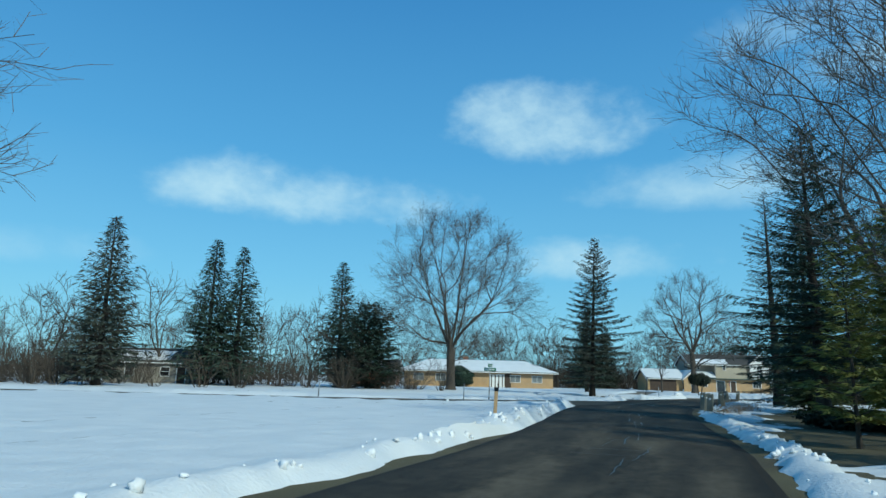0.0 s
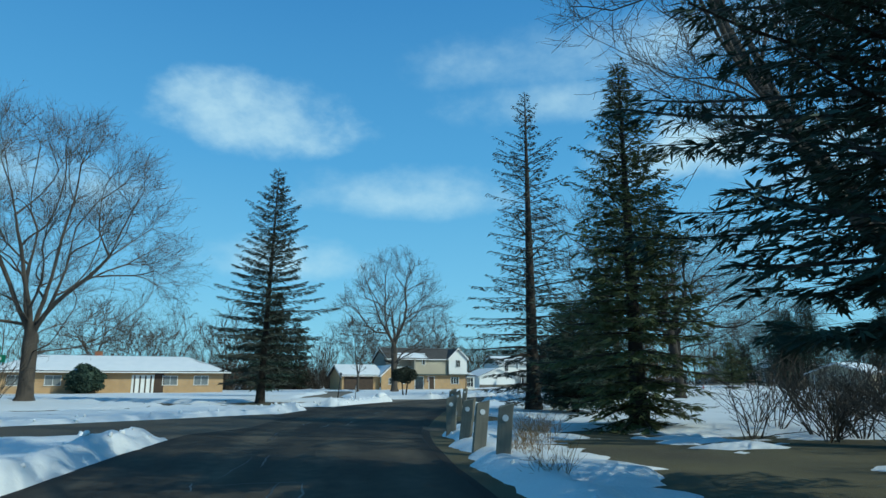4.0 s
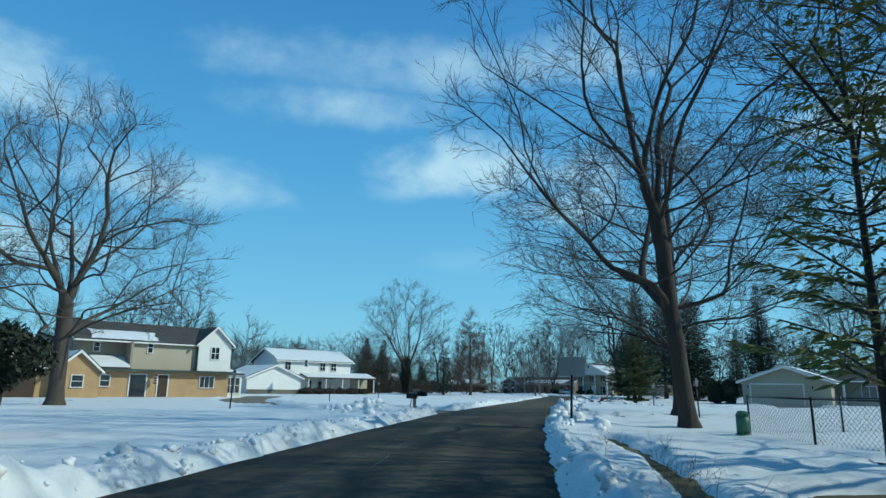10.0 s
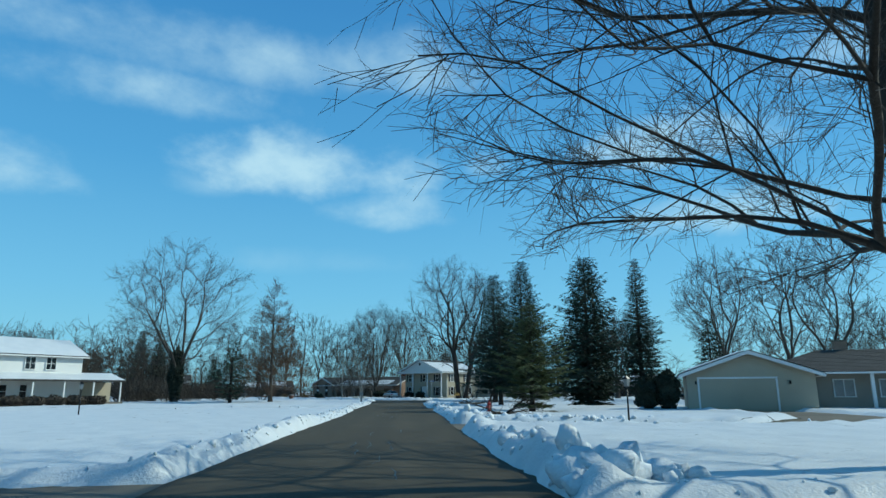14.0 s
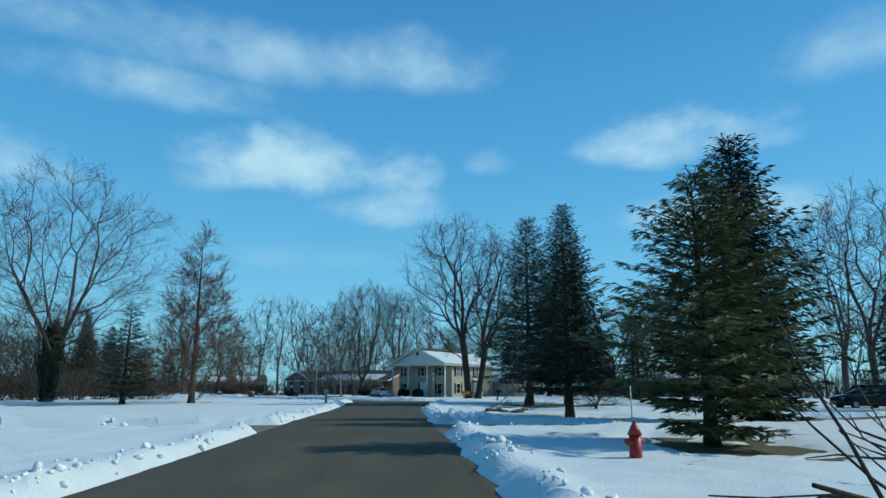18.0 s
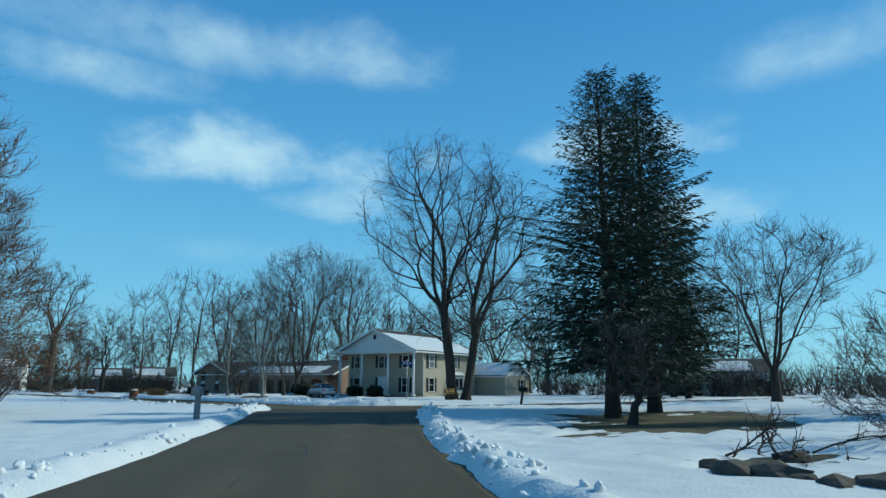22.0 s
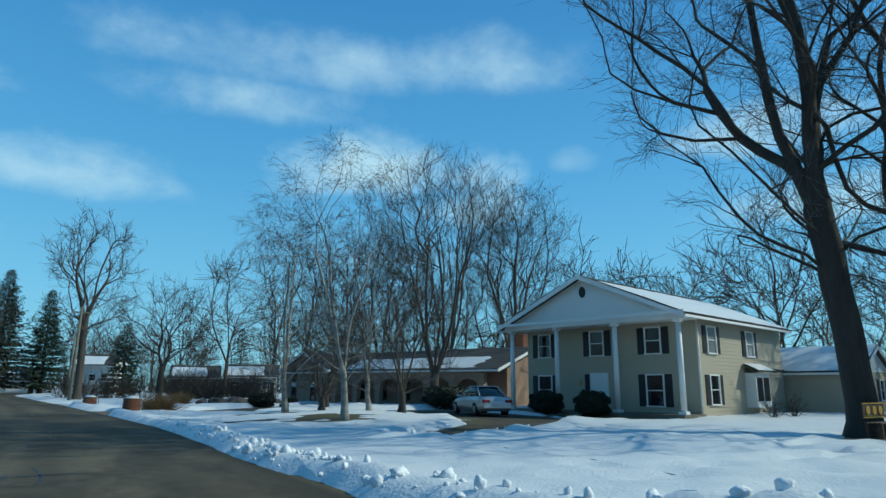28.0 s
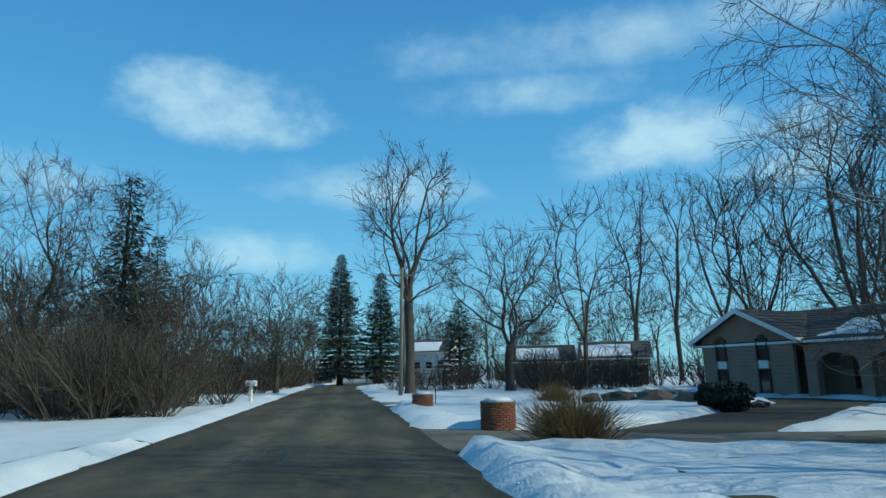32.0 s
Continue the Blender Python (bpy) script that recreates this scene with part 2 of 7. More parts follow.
M_UTIL = mat("utility_green", (0.07, 0.17, 0.10), (0.05, 0.13, 0.075), 0.5, 2, 30, 0.1, 0.003)
M_GREY = mat("grey_paint", (0.25, 0.25, 0.245), (0.2, 0.2, 0.195), 0.6, 2, 30, 0.1, 0.003)
M_STONE = mat("field_stone", (0.10, 0.083, 0.068), (0.045, 0.039, 0.034), 0.9, 3, 14, 0.8, 0.02, rnd=0.3)
M_GRASS = mat("dry_grass", (0.30, 0.19, 0.085), (0.17, 0.105, 0.05), 0.9, 3, 20, 0.0)
M_HEDGE = mat("hedge_leaves", (0.032, 0.042, 0.024), (0.016, 0.021, 0.013), 0.7, 3, 20, 0.0)
M_BRUSH = mat("brush_twigs", (0.086, 0.069, 0.052), (0.040, 0.033, 0.027), 0.9, 0.4, 5, 0.0)
M_RUBBER = mat("tyre_rubber", (0.012, 0.012, 0.012), (0.02, 0.02, 0.02), 0.85, 4, 40, 0.2, 0.004)
M_PAINT = mat("silver_paint", (0.55, 0.57, 0.58), (0.48, 0.5, 0.51), 0.28, 0.8, 60, 0.02, 0.001, metal=0.55, dirt=(0.3, 0.29, 0.27), dirt_amount=0.3)
M_PAINT_D = mat("dark_car_paint", (0.012, 0.013, 0.016), (0.016, 0.016, 0.018), 0.25, 0.8, 60, 0.02, 0.001, metal=0.3)
M_TAIL = mat("tail_lamp", (0.32, 0.012, 0.012), (0.24, 0.01, 0.01), 0.15, 5, 40, 0.0)
M_GOLD = mat("bench_gold", (0.42, 0.27, 0.06), (0.34, 0.21, 0.05), 0.45, 4, 40, 0.1, 0.002)
M_TERRA = mat("terracotta_paint", (0.36, 0.13, 0.06), (0.28, 0.10, 0.05), 0.7, 3, 30, 0.2, 0.003)


def road_mat(name, dark, light, tracks=0.6, later=None):
    """Asphalt that is worn paler where wheels run, stained in long blotches, dark and damp at the edges."""
    ma = mat(name, dark, tuple(v * 0.72 for v in dark), 0.9, 0.5, 60, 0.6, 0.014, spec=0.12)
    nt = ma.node_tree
    nd, lk = nt.nodes, nt.links
    b = nd["Principled BSDF"]
    base = b.inputs["Base Color"].links[0].from_socket
    lane = nd.new("ShaderNodeAttribute")
    lane.attribute_name = "lane"
    sep = nd.new("ShaderNodeSeparateXYZ")
    lk.new(lane.outputs["Vector"], sep.inputs[0])

    def m(op, x, y=0.0, clamp=False):
        n = nd.new("ShaderNodeMath")
        n.operation, n.use_clamp = op, clamp
        for i, v in enumerate((x, y)):
            if isinstance(v, (int, float)):
                n.inputs[i].default_value = v
            else:
                lk.new(v, n.inputs[i])
        return n.outputs[0]

    def streak(stretch, scale):
        mp = nd.new("ShaderNodeMapping")
        mp.inputs["Scale"].default_value = stretch
        lk.new(lane.outputs["Vector"], mp.inputs[0])
        t = nd.new("ShaderNodeTexNoise")
        t.inputs["Scale"].default_value, t.inputs["Detail"].default_value, t.inputs["Roughness"].default_value = scale, 5, 0.62
        lk.new(mp.outputs[0], t.inputs[0])
        return t.outputs[0]

    # two wheel paths to each side: |cos| of the place across
    wheel = m("POWER", m("ABSOLUTE", m("SINE", m("MULTIPLY", sep.outputs[0], 5.6))), 1.4)
    edge = m("SUBTRACT", 1.0, m("POWER", m("ABSOLUTE", sep.outputs[0]), 6.0), clamp=True)
    blotch = m("MULTIPLY", m("SUBTRACT", streak((1.3, 0.13, 1), 1.5), 0.42), 5.0, clamp=True)
    grain = m("MULTIPLY", m("SUBTRACT", streak((5.0, 1.1, 1), 2.4), 0.36), 3.4, clamp=True)
    k = m("MULTIPLY", m("MULTIPLY", m("ADD", m("MULTIPLY", wheel, 0.55), 0.45), m("ADD", m("MULTIPLY", blotch, 0.7), m("MULTIPLY", grain, 0.45))), m("MULTIPLY", edge, tracks), clamp=True)
    if later:
        seam = nd.new("ShaderNodeMapRange")
        seam.inputs[1].default_value, seam.inputs[2].default_value, seam.inputs[4].default_value = 126.0, 146.0, 0.8
        lk.new(sep.outputs[1], seam.inputs[0])
        old = nd.new("ShaderNodeMixRGB")
        old.inputs[2].default_value = (*later, 1)
        lk.new(seam.outputs[0], old.inputs[0]), lk.new(base, old.inputs[1])
        base = old.outputs[0]
    mix = nd.new("ShaderNodeMixRGB")
    mix.inputs[2].default_value = (*light, 1)
    lk.new(k, mix.inputs[0]), lk.new(base, mix.inputs[1]), lk.new(mix.outputs[0], b.inputs["Base Color"])
    rg = nd.new("ShaderNodeMapRange")
    rg.inputs[3].default_value, rg.inputs[4].default_value = 0.78, 0.95
    lk.new(k, rg.inputs[0]), lk.new(rg.outputs[0], b.inputs["Roughness"])
    return ma


M_ROAD = road_mat("worn_asphalt", (0.028, 0.025, 0.020), (0.110, 0.094, 0.070), 1.0, (0.085, 0.073, 0.052))
M_ROAD_OLD = road_mat("old_asphalt_street", (0.066, 0.056, 0.040), (0.150, 0.127, 0.088), 1.0)


def glass_mat(name, tone, rough=0.06):
    ma = bpy.data.materials.new(name)
    ma.use_nodes = True
    b = ma.node_tree.nodes["Principled BSDF"]
    b.inputs["Base Color"].default_value, b.inputs["Roughness"].default_value = (*tone, 1), rough
    b.inputs["Specular IOR Level"].default_value = 0.9
    return ma


M_GLASS = glass_mat("window_glass", (0.012, 0.014, 0.017))
M_CURTAIN = mat("curtained_glass", (0.22, 0.24, 0.24), (0.12, 0.13, 0.135), 0.15, 3, 12, 0.0, spec=0.8)
# ---- building helpers ----
def mesh_ob(name, verts, faces, material, parent=None, label="", smooth=False):
    me = bpy.data.meshes.new(name)
    me.from_pydata(verts if isinstance(verts, list) else verts.tolist(), [], faces if isinstance(faces, list) else faces.tolist())
    me.materials.append(material)
    if smooth:
        me.polygons.foreach_set("use_smooth", [True] * len(me.polygons))
    me.update()
    ob = new(name, me)
    if parent is not None:
        ob.parent = parent
    if label:
        ob["label"] = label
    return ob


def part(name, bm, material, parent=None, label="", smooth=False):
    me = bpy.data.meshes.new(name)
    bmesh.ops.recalc_face_normals(bm, faces=bm.faces)
    bm.to_mesh(me)
    bm.free()
    me.materials.append(material)
    if smooth:
        me.polygons.foreach_set("use_smooth", [True] * len(me.polygons))
    ob = new(name, me)
    if parent is not None:
        ob.parent = parent
    if label:
        ob["label"] = label
    return ob


def thing(name, m, label, category, group="", kind=""):
    ob = new(name)
    ob.empty_display_size = 0.2
    ob.matrix_world = m
    return tagged(ob, label, category, group, kind)


def add_box(bm, c, s, rz=0.0, bevel=0.0, taper=1.0):
    r = bmesh.ops.create_cube(bm, size=1.0)
    vs = r["verts"]
    for v in vs:
        k = taper if v.co.z > 0 else 1.0
        v.co = Vector((v.co.x * s[0] * k, v.co.y * s[1] * k, v.co.z * s[2]))
    if bevel:
        es = list({e for v in vs for e in v.link_edges})
        out = bmesh.ops.bevel(bm, geom=es, offset=bevel, segments=1, affect="EDGES", profile=0.5)
        vs = list({v for v in out["verts"]} | {v for v in vs if v.is_valid})
    bmesh.ops.transform(bm, matrix=Matrix.Translation(c) @ Matrix.Rotation(rz, 4, "Z"), verts=vs)
    return vs


def box(name, c, s, material, parent=None, label="", rz=0.0, bevel=0.0, taper=1.0):
    bm = bmesh.new()
    add_box(bm, c, s, rz, bevel, taper)
    return part(name, bm, material, parent, label)


def add_tube(bm, p, q, r1, r2, n=8):
    p, q = Vector(p), Vector(q)
    d = q - p
    r = bmesh.ops.create_cone(bm, cap_ends=True, segments=n, radius1=r1, radius2=r2, depth=d.length)
    bmesh.ops.transform(bm, matrix=Matrix.Translation((p + q) / 2) @ d.to_track_quat("Z", "Y").to_matrix().to_4x4(), verts=r["verts"])


def tube(name, p, q, r1, r2, material, parent=None, label="", n=8):
    bm = bmesh.new()
    add_tube(bm, p, q, r1, r2, n)
    return part(name, bm, material, parent, label, smooth=n > 6)


def prism(name, poly, lo, hi, material, parent=None, label="", axis="z"):
    """A polygon pulled along an axis: (x, y) for z, (x, z) for y, (y, z) for x."""
    bm = bmesh.new()
    place = {"z": lambda a, b, h: (a, b, h), "y": lambda a, b, h: (a, h, b), "x": lambda a, b, h: (h, a, b)}[axis]
    lows = [bm.verts.new(place(a, b, lo)) for a, b in poly]
    tops = [bm.verts.new(place(a, b, hi)) for a, b in poly]
    bm.faces.new(lows), bm.faces.new(tops)
    for i in range(len(poly)):
        j = (i + 1) % len(poly)
        bm.faces.new((lows[i], lows[j], tops[j], tops[i]))
    return part(name, bm, material, parent, label)


# smooth lattice noise on arrays
_LAT = np.random.RandomState(7).rand(256, 256)


def vnoise(x, y, s):
    x, y = np.asarray(x) / s + 1000.3, np.asarray(y) / s + 1000.7
    i, j = np.floor(x).astype(int), np.floor(y).astype(int)
    u, v = x - i, y - j
    u, v = u * u * (3 - 2 * u), v * v * (3 - 2 * v)
    g = lambda a, b: _LAT[a % 256, b % 256]  # noqa: E731
    return (g(i, j) * (1 - u) + g(i + 1, j) * u) * (1 - v) + (g(i, j + 1) * (1 - u) + g(i + 1, j + 1) * u) * v


def fbm(x, y, s, n=3):
    return sum(vnoise(x + 31 * k, y - 17 * k, s / 2.1**k) * 0.5**k for k in range(n)) / sum(0.5**k for k in range(n)) * 2 - 1


def seg_dist(x, y, line):
    """Distance from points to a polyline of (x, y, half width), less the half width."""
    best = np.full(np.shape(x), 1e9)
    for (ax, ay, aw), (bx, by, bw) in zip(line[:-1], line[1:]):
        dx, dy = bx - ax, by - ay
        t = np.clip(((x - ax) * dx + (y - ay) * dy) / (dx * dx + dy * dy), 0, 1)
        best = np.minimum(best, np.hypot(x - ax - t * dx, y - ay - t * dy) - (aw + t * (bw - aw)))
    return best
# ---- roads, drives and the snow on the ground ----
ROADS = {
    "main": [(11.5, -60, 2.9), (10.6, -30, 2.8), (9.6, -20, 2.7), (8.4, -12, 2.75), (6.6, -4, 2.8), (4.6, 5, 3.0), (3.4, 12, 3.2), (2.8, 20, 3.4), (3.0, 28, 3.4), (3.7, 34, 3.3), (5.4, 41, 3.1), (8.2, 48.5, 2.9), (12.0, 56.5, 2.9), (16.4, 65, 2.9), (20.6, 73, 2.9), (29.6, 88, 2.9), (39.6, 104, 2.9), (48.8, 119.5, 2.9), (56.6, 132, 2.9), (63.5, 142.6, 3.6), (67, 148, 4.2)],
    "cross": [(135, 147.6, 2.9), (110, 147.6, 2.9), (92, 147.6, 3.0), (80, 148.4, 3.0), (71.5, 150.5, 3.6), (67.2, 155, 3.4), (66.2, 163, 3.2), (65.6, 174, 3.0), (63.8, 187, 3.0), (61.6, 201, 3.0), (59.0, 217, 2.9), (55.6, 238, 2.9), (52, 262, 3.0), (52, 290, 3.2), (60, 330, 3.2)],
    "side": [(-90, -38, 3.2), (-28, -4.5, 3.2), (-12, 5.5, 3.3), (-4, 12.5, 4.2), (3, 19, 6)],
    "far": [(20, 268, 3), (52, 266, 3), (120, 276, 3)],
}
DRIVES = {
    "h1": [(-60, 50, 1.6), (-36, 51, 1.6), (-14, 37, 1.6), (-4, 30.5, 1.9), (2, 30, 3.0)],
    "h3": [(-13, 93, 2.6), (-9, 78, 1.8), (-7, 58, 1.8), (-4, 47.5, 2.2), (4, 44.5, 3.4)],
    "h4": [(12, 128, 2.6), (8, 104, 2.2), (9, 90, 2.0), (13.5, 81.5, 2.1), (20, 77.0, 2.8)],
    "oak": [(60, 62.5, 2.0), (40, 66.0, 2.0), (29, 69.4, 2.2), (21, 72.5, 3.2)],
    "h5": [(60.8, 91.4, 2.8), (55.5, 84.0, 2.4), (47, 82.6, 1.8), (41, 86.2, 1.6), (36.0, 89.6, 1.8), (32, 92, 2.6)],
    "pine": [(90, 107, 1.8), (70, 107, 1.8), (55.5, 109.2, 2.0), (47.5, 112.8, 3.2)],
    "left": [(20.7, 126.2, 1.6), (32.7, 120.7, 1.8), (41.7, 116.6, 2.0), (44.8, 114.8, 2.8)],
    "h6": [(84.6, 187, 2.6), (84.2, 178, 2.7), (80.5, 172.2, 1.5), (75.5, 168.6, 1.0)],
    "h7": [(104, 186, 1.6), (88, 188.3, 1.5), (76, 188.6, 1.4), (65, 190.6, 2.4)],
    "loop": [(72, 190, 1.6), (77, 195.6, 1.7), (83, 202.0, 2.2), (82.5, 206, 1.4), (74, 204.5, 1.2), (64, 204.3, 1.4)],
    "brick": [(84, 222, 1.4), (72, 211, 1.3), (62, 207.6, 1.8)],
}
# bare lawn: x, y, half sizes, turn in degrees
BARE = [
    (-6.5, 35.5, 6.5, 4.2, 50), (-7.2, 40, 3, 3, 0), (13.4, 1.5, 4.2, 6.5, 0), (12.2, -9, 3.0, 9, 0), (16, -9, 5, 4.5, 0), (17.5, 9, 4, 5, 0), (11.8, 8.5, 2.6, 7.5, 8),
    (1.2, 58.5, 1.3, 1.0, 0), (1.7, 50.5, 0.6, 0.35, 30), (32.6, 72.2, 1.6, 1.2, 0), (15.2, 46.4, 1.6, 1.3, 0), (14.6, 38.8, 3.6, 3.4, 0), (23.2, 64.4, 1.3, 1.0, 0),
    (50.4, 102.4, 4.4, 3.0, 40), (59.5, 114.2, 4.6, 2.6, 30), (61, 111, 4, 3, 0), (74.0, 133.4, 8.5, 6.4, 10), (82, 134, 6, 5, 0), (71.5, 130.6, 9.0, 4.2, 12), (62.8, 123.0, 2.8, 1.0, 0),
    (49.3, 152.2, 2.0, 1.6, 0), (76.5, 181.0, 6.5, 1.7, -10), (78.8, 189.6, 2.4, 1.6, -20), (73.2, 176.9, 4.6, 1.2, 8), (73.5, 180.5, 3, 1.0, -20), (89, 162.6, 2.6, 1.6, 0), (92, 160, 6, 2.0, 15), (75.3, 175.6, 1.5, 1.2, 0), (71.8, 185.8, 1.2, 0.35, 20),
    (77, 206, 5, 2.2, 30), (80, 216, 6, 4, 20), (38, 150, 7, 3.5, 0), (-28, 40, 8, 2.4, 30), (89.5, 177.5, 3, 6, 15), (-22, 22, 14, 3, 28),
]
BANKS = {"main": 0.30, "cross": 0.24, "side": 0.14, "far": 0.2}


def surf_fields(x, y):
    e = np.full(np.shape(x), 1e9)
    bank = np.zeros(np.shape(x))
    er = np.full(np.shape(x), 1e9)
    for k, line in ROADS.items():
        d = seg_dist(x, y, line)
        bank = np.where(d < er, BANKS[k], bank)
        er = np.minimum(er, d)
    ed = np.full(np.shape(x), 1e9)
    for line in DRIVES.values():
        ed = np.minimum(ed, seg_dist(x, y, line))
    return er, ed, bank


def knoll(x, y):
    """The corner lawn swells gently between the street and the drives."""
    return 0.36 * np.exp(-(((x - 76) / 4.4) ** 2) - ((y - 179.5) / 6.0) ** 2)


def snow_height(x, y):
    er, ed, bank = surf_fields(x, y)
    rag = 0.30 * fbm(x, y, 1.3, 3)
    # right-hand verges keep a thin strip, the outer ones carry plowed heaps
    patchy = 0.45 + 0.75 * vnoise(x, y, 7.0)
    lump = 0.3 + 0.7 * vnoise(x, y, 0.75) + 0.45 * vnoise(x + 9, y, 0.33)
    low = (x > 5.0) & (y < 24) & (y > -70) | (x > 6) & (y > 24) & (y < 40) & (er < 4)
    er = np.where(low, er - 0.45, er)
    ridge = np.exp(-(((er - 0.62 + 0.3 * fbm(x, y, 3.0, 2)) / 0.5) ** 2))
    bank = np.where(y > 105, bank * 0.65, bank)
    ridge_d = np.exp(-(((ed - 0.6) / 0.5) ** 2)) * (er > 0.2)
    bank = np.where(low, 0.10, bank)
    # brown ditch between the verge and the big bush
    ditch = np.exp(-((seg_dist(x, y, [(9.6, 39.5, 0.0), (12.2, 45.5, 0.0), (15.6, 52.0, 0.0), (18.0, 57.5, 0.0)]) + 0.12 * fbm(x, y, 1.2, 2)) / 0.22) ** 2)
    near_end = np.exp(-(((x - 73.5) / 4.0) ** 2) - ((y - 154.5) / 3.0) ** 2)
    heap = 0.6 * np.exp(-(((x - 27.0) / 1.5) ** 2) - ((y - 78.5) / 2.6) ** 2) + 0.35 * np.exp(-(((x - 19.6) / 1.2) ** 2) - ((y - 62.8) / 2.4) ** 2) + 0.45 * np.exp(-(((x - 14.2) / 1.6) ** 2) - ((y - 76.0) / 3.2) ** 2) + 0.12 * np.exp(-(((x - 39.0) / 1.8) ** 2) - ((y - 91.8) / 1.2) ** 2)
    depth = 0.13 + 0.05 * fbm(x, y, 9, 2) + 0.04 * fbm(x, y, 1.1, 2) + 0.02 * fbm(x, y, 0.35, 2)
    depth = depth + (bank * patchy + 0.26 * near_end) * lump * ridge + 0.16 * patchy * lump * ridge_d + heap * lump * 0.8 * (er > 0)
    edge = np.clip((np.minimum(er - 0.05, ed) + rag) / 0.45, -1, 1)
    depth = np.where(edge < 1, np.minimum(depth, -0.12 + (depth + 0.12) * np.clip(edge, 0, 1) ** 0.6), depth)
    depth = depth - 0.3 * ditch
    blot = 0.34 * fbm(x, y, 2.2, 4) + 0.45 * fbm(x * 0.6, y * 1.5, 0.8, 3)
    x_mid, y_mid, half = x.mean(), y.mean(), np.ptp(x) / 2 + np.ptp(y) / 2
    for bx, by, rx, ry, a in BARE:
        if math.hypot(bx - x_mid, by - y_mid) > 1.5 * max(rx, ry) + half + 1:
            continue
        c, s = math.cos(radians(a)), math.sin(radians(a))
        u, v = (x - bx) * c + (y - by) * s, -(x - bx) * s + (y - by) * c
        q = np.sqrt((u / rx) ** 2 + (v / ry) ** 2) + blot
        depth = depth - 0.34 * np.clip(1.15 - q, 0, 0.7) * (er > np.where(low, 0.9, 1.6) * (ridge > 0.3))
    # melted spots on thin snow under trees by the last houses
    thin = np.exp(-(((x - 74) / 9) ** 2) - ((y - 178) / 7) ** 2) + np.exp(-(((x - 84) / 9) ** 2) - ((y - 160) / 5) ** 2) + np.exp(-(((x - 17) / 6) ** 2) - ((y + 5) / 10) ** 2) + 0.7 * np.exp(-(((x - 18) / 6) ** 2) - ((y - 48) / 8) ** 2) + 0.55 * np.exp(-(((x - 46) / 5) ** 2) - ((y - 90) / 4) ** 2) + 0.5 * np.exp(-(((x - 62) / 4) ** 2) - ((y - 131) / 6) ** 2) + 0.6 * np.exp(-(((x - 77) / 7) ** 2) - ((y - 184) / 5) ** 2)
    depth = depth - 0.5 * thin * np.clip(fbm(x * 0.6, y * 1.5, 0.9, 3) + 0.05, 0, 0.5)
    worn = np.exp(-(((x - 76) / 7.5) ** 2) - ((y - 180) / 10.0) ** 2) * np.clip((er - 1.2) / 1.5, 0, 1)
    depth = depth * (1 - 0.82 * worn) + worn * (0.02 + 0.085 * fbm(x * 0.55 + 0.3 * y, y * 1.5, 0.75, 3) + 0.05 * fbm(x, y, 3.0, 2))
    return depth + knoll(x, y)


def ribbon(name, line, z, material, label, category="road"):
    pts = []
    # resample along a smooth curve
    P = np.array(line, float)
    for k in range(len(P) - 1):
        p0, p1, p2, p3 = P[max(k - 1, 0)], P[k], P[k + 1], P[min(k + 2, len(P) - 1)]
        n = max(2, int(np.hypot(*(p2 - p1)[:2]) / 1.2))
        for t in np.arange(n) / n:
            pts.append(p1 + 0.5 * t * (p2 - p0 + t * (2 * p0 - 5 * p1 + 4 * p2 - p3 + t * (3 * (p1 - p2) + p3 - p0))))
    pts.append(P[-1])
    V, F, lane, run = [], [], [], 0.0
    for k, p in enumerate(pts):
        run += float(np.hypot(*(p - pts[max(k - 1, 0)])[:2]))
        d = pts[min(k + 1, len(pts) - 1)][:2] - pts[max(k - 1, 0)][:2]
        nrm = np.array([-d[1], d[0]]) / np.hypot(*d)
        wob = 0.10 * (vnoise(p[0], p[1], 1.7) - 0.5)
        for s, dz in ((-1.08, -0.06), (-1.0, 0), (-0.4, 0.02), (0.4, 0.02), (1.0, 0), (1.08, -0.06)):
            q = p[:2] + nrm * s * (p[2] + wob)
            V.append((q[0], q[1], z + dz))
            lane += [s, run, 0.0]
    for k in range(len(pts) - 1):
        for j in range(5):
            a = k * 6 + j
            F.append((a, a + 1, a + 7, a + 6))
    ob = mesh_ob(name, V, F, material)
    ob.data.attributes.new("lane", "FLOAT_VECTOR", "POINT").data.foreach_set("vector", lane)
    return tagged(ob, label, category, kind="structure")


ground = mesh_ob("ground", [(-2500, -2500, -0.03), (2500, -2500, -0.03), (2500, 2500, -0.03), (-2500, 2500, -0.03)], [(0, 1, 2, 3)], M_LAWN)
tagged(ground, "dormant brown lawn and bare earth under the snow", "ground", kind="structure")
ribbon("road", ROADS["main"], 0.024, M_ROAD, "worn dark asphalt residential road with patched wheel tracks")
ribbon("road", ROADS["cross"], 0.032, M_ROAD_OLD, "brownish old asphalt street curving past the corner")
ribbon("road", ROADS["side"], 0.016, M_ASPHALT2, "wet grey asphalt side street between snowbanks")
ribbon("road", ROADS["far"], 0.010, M_ASPHALT2, "far crossing street between snowy verges")


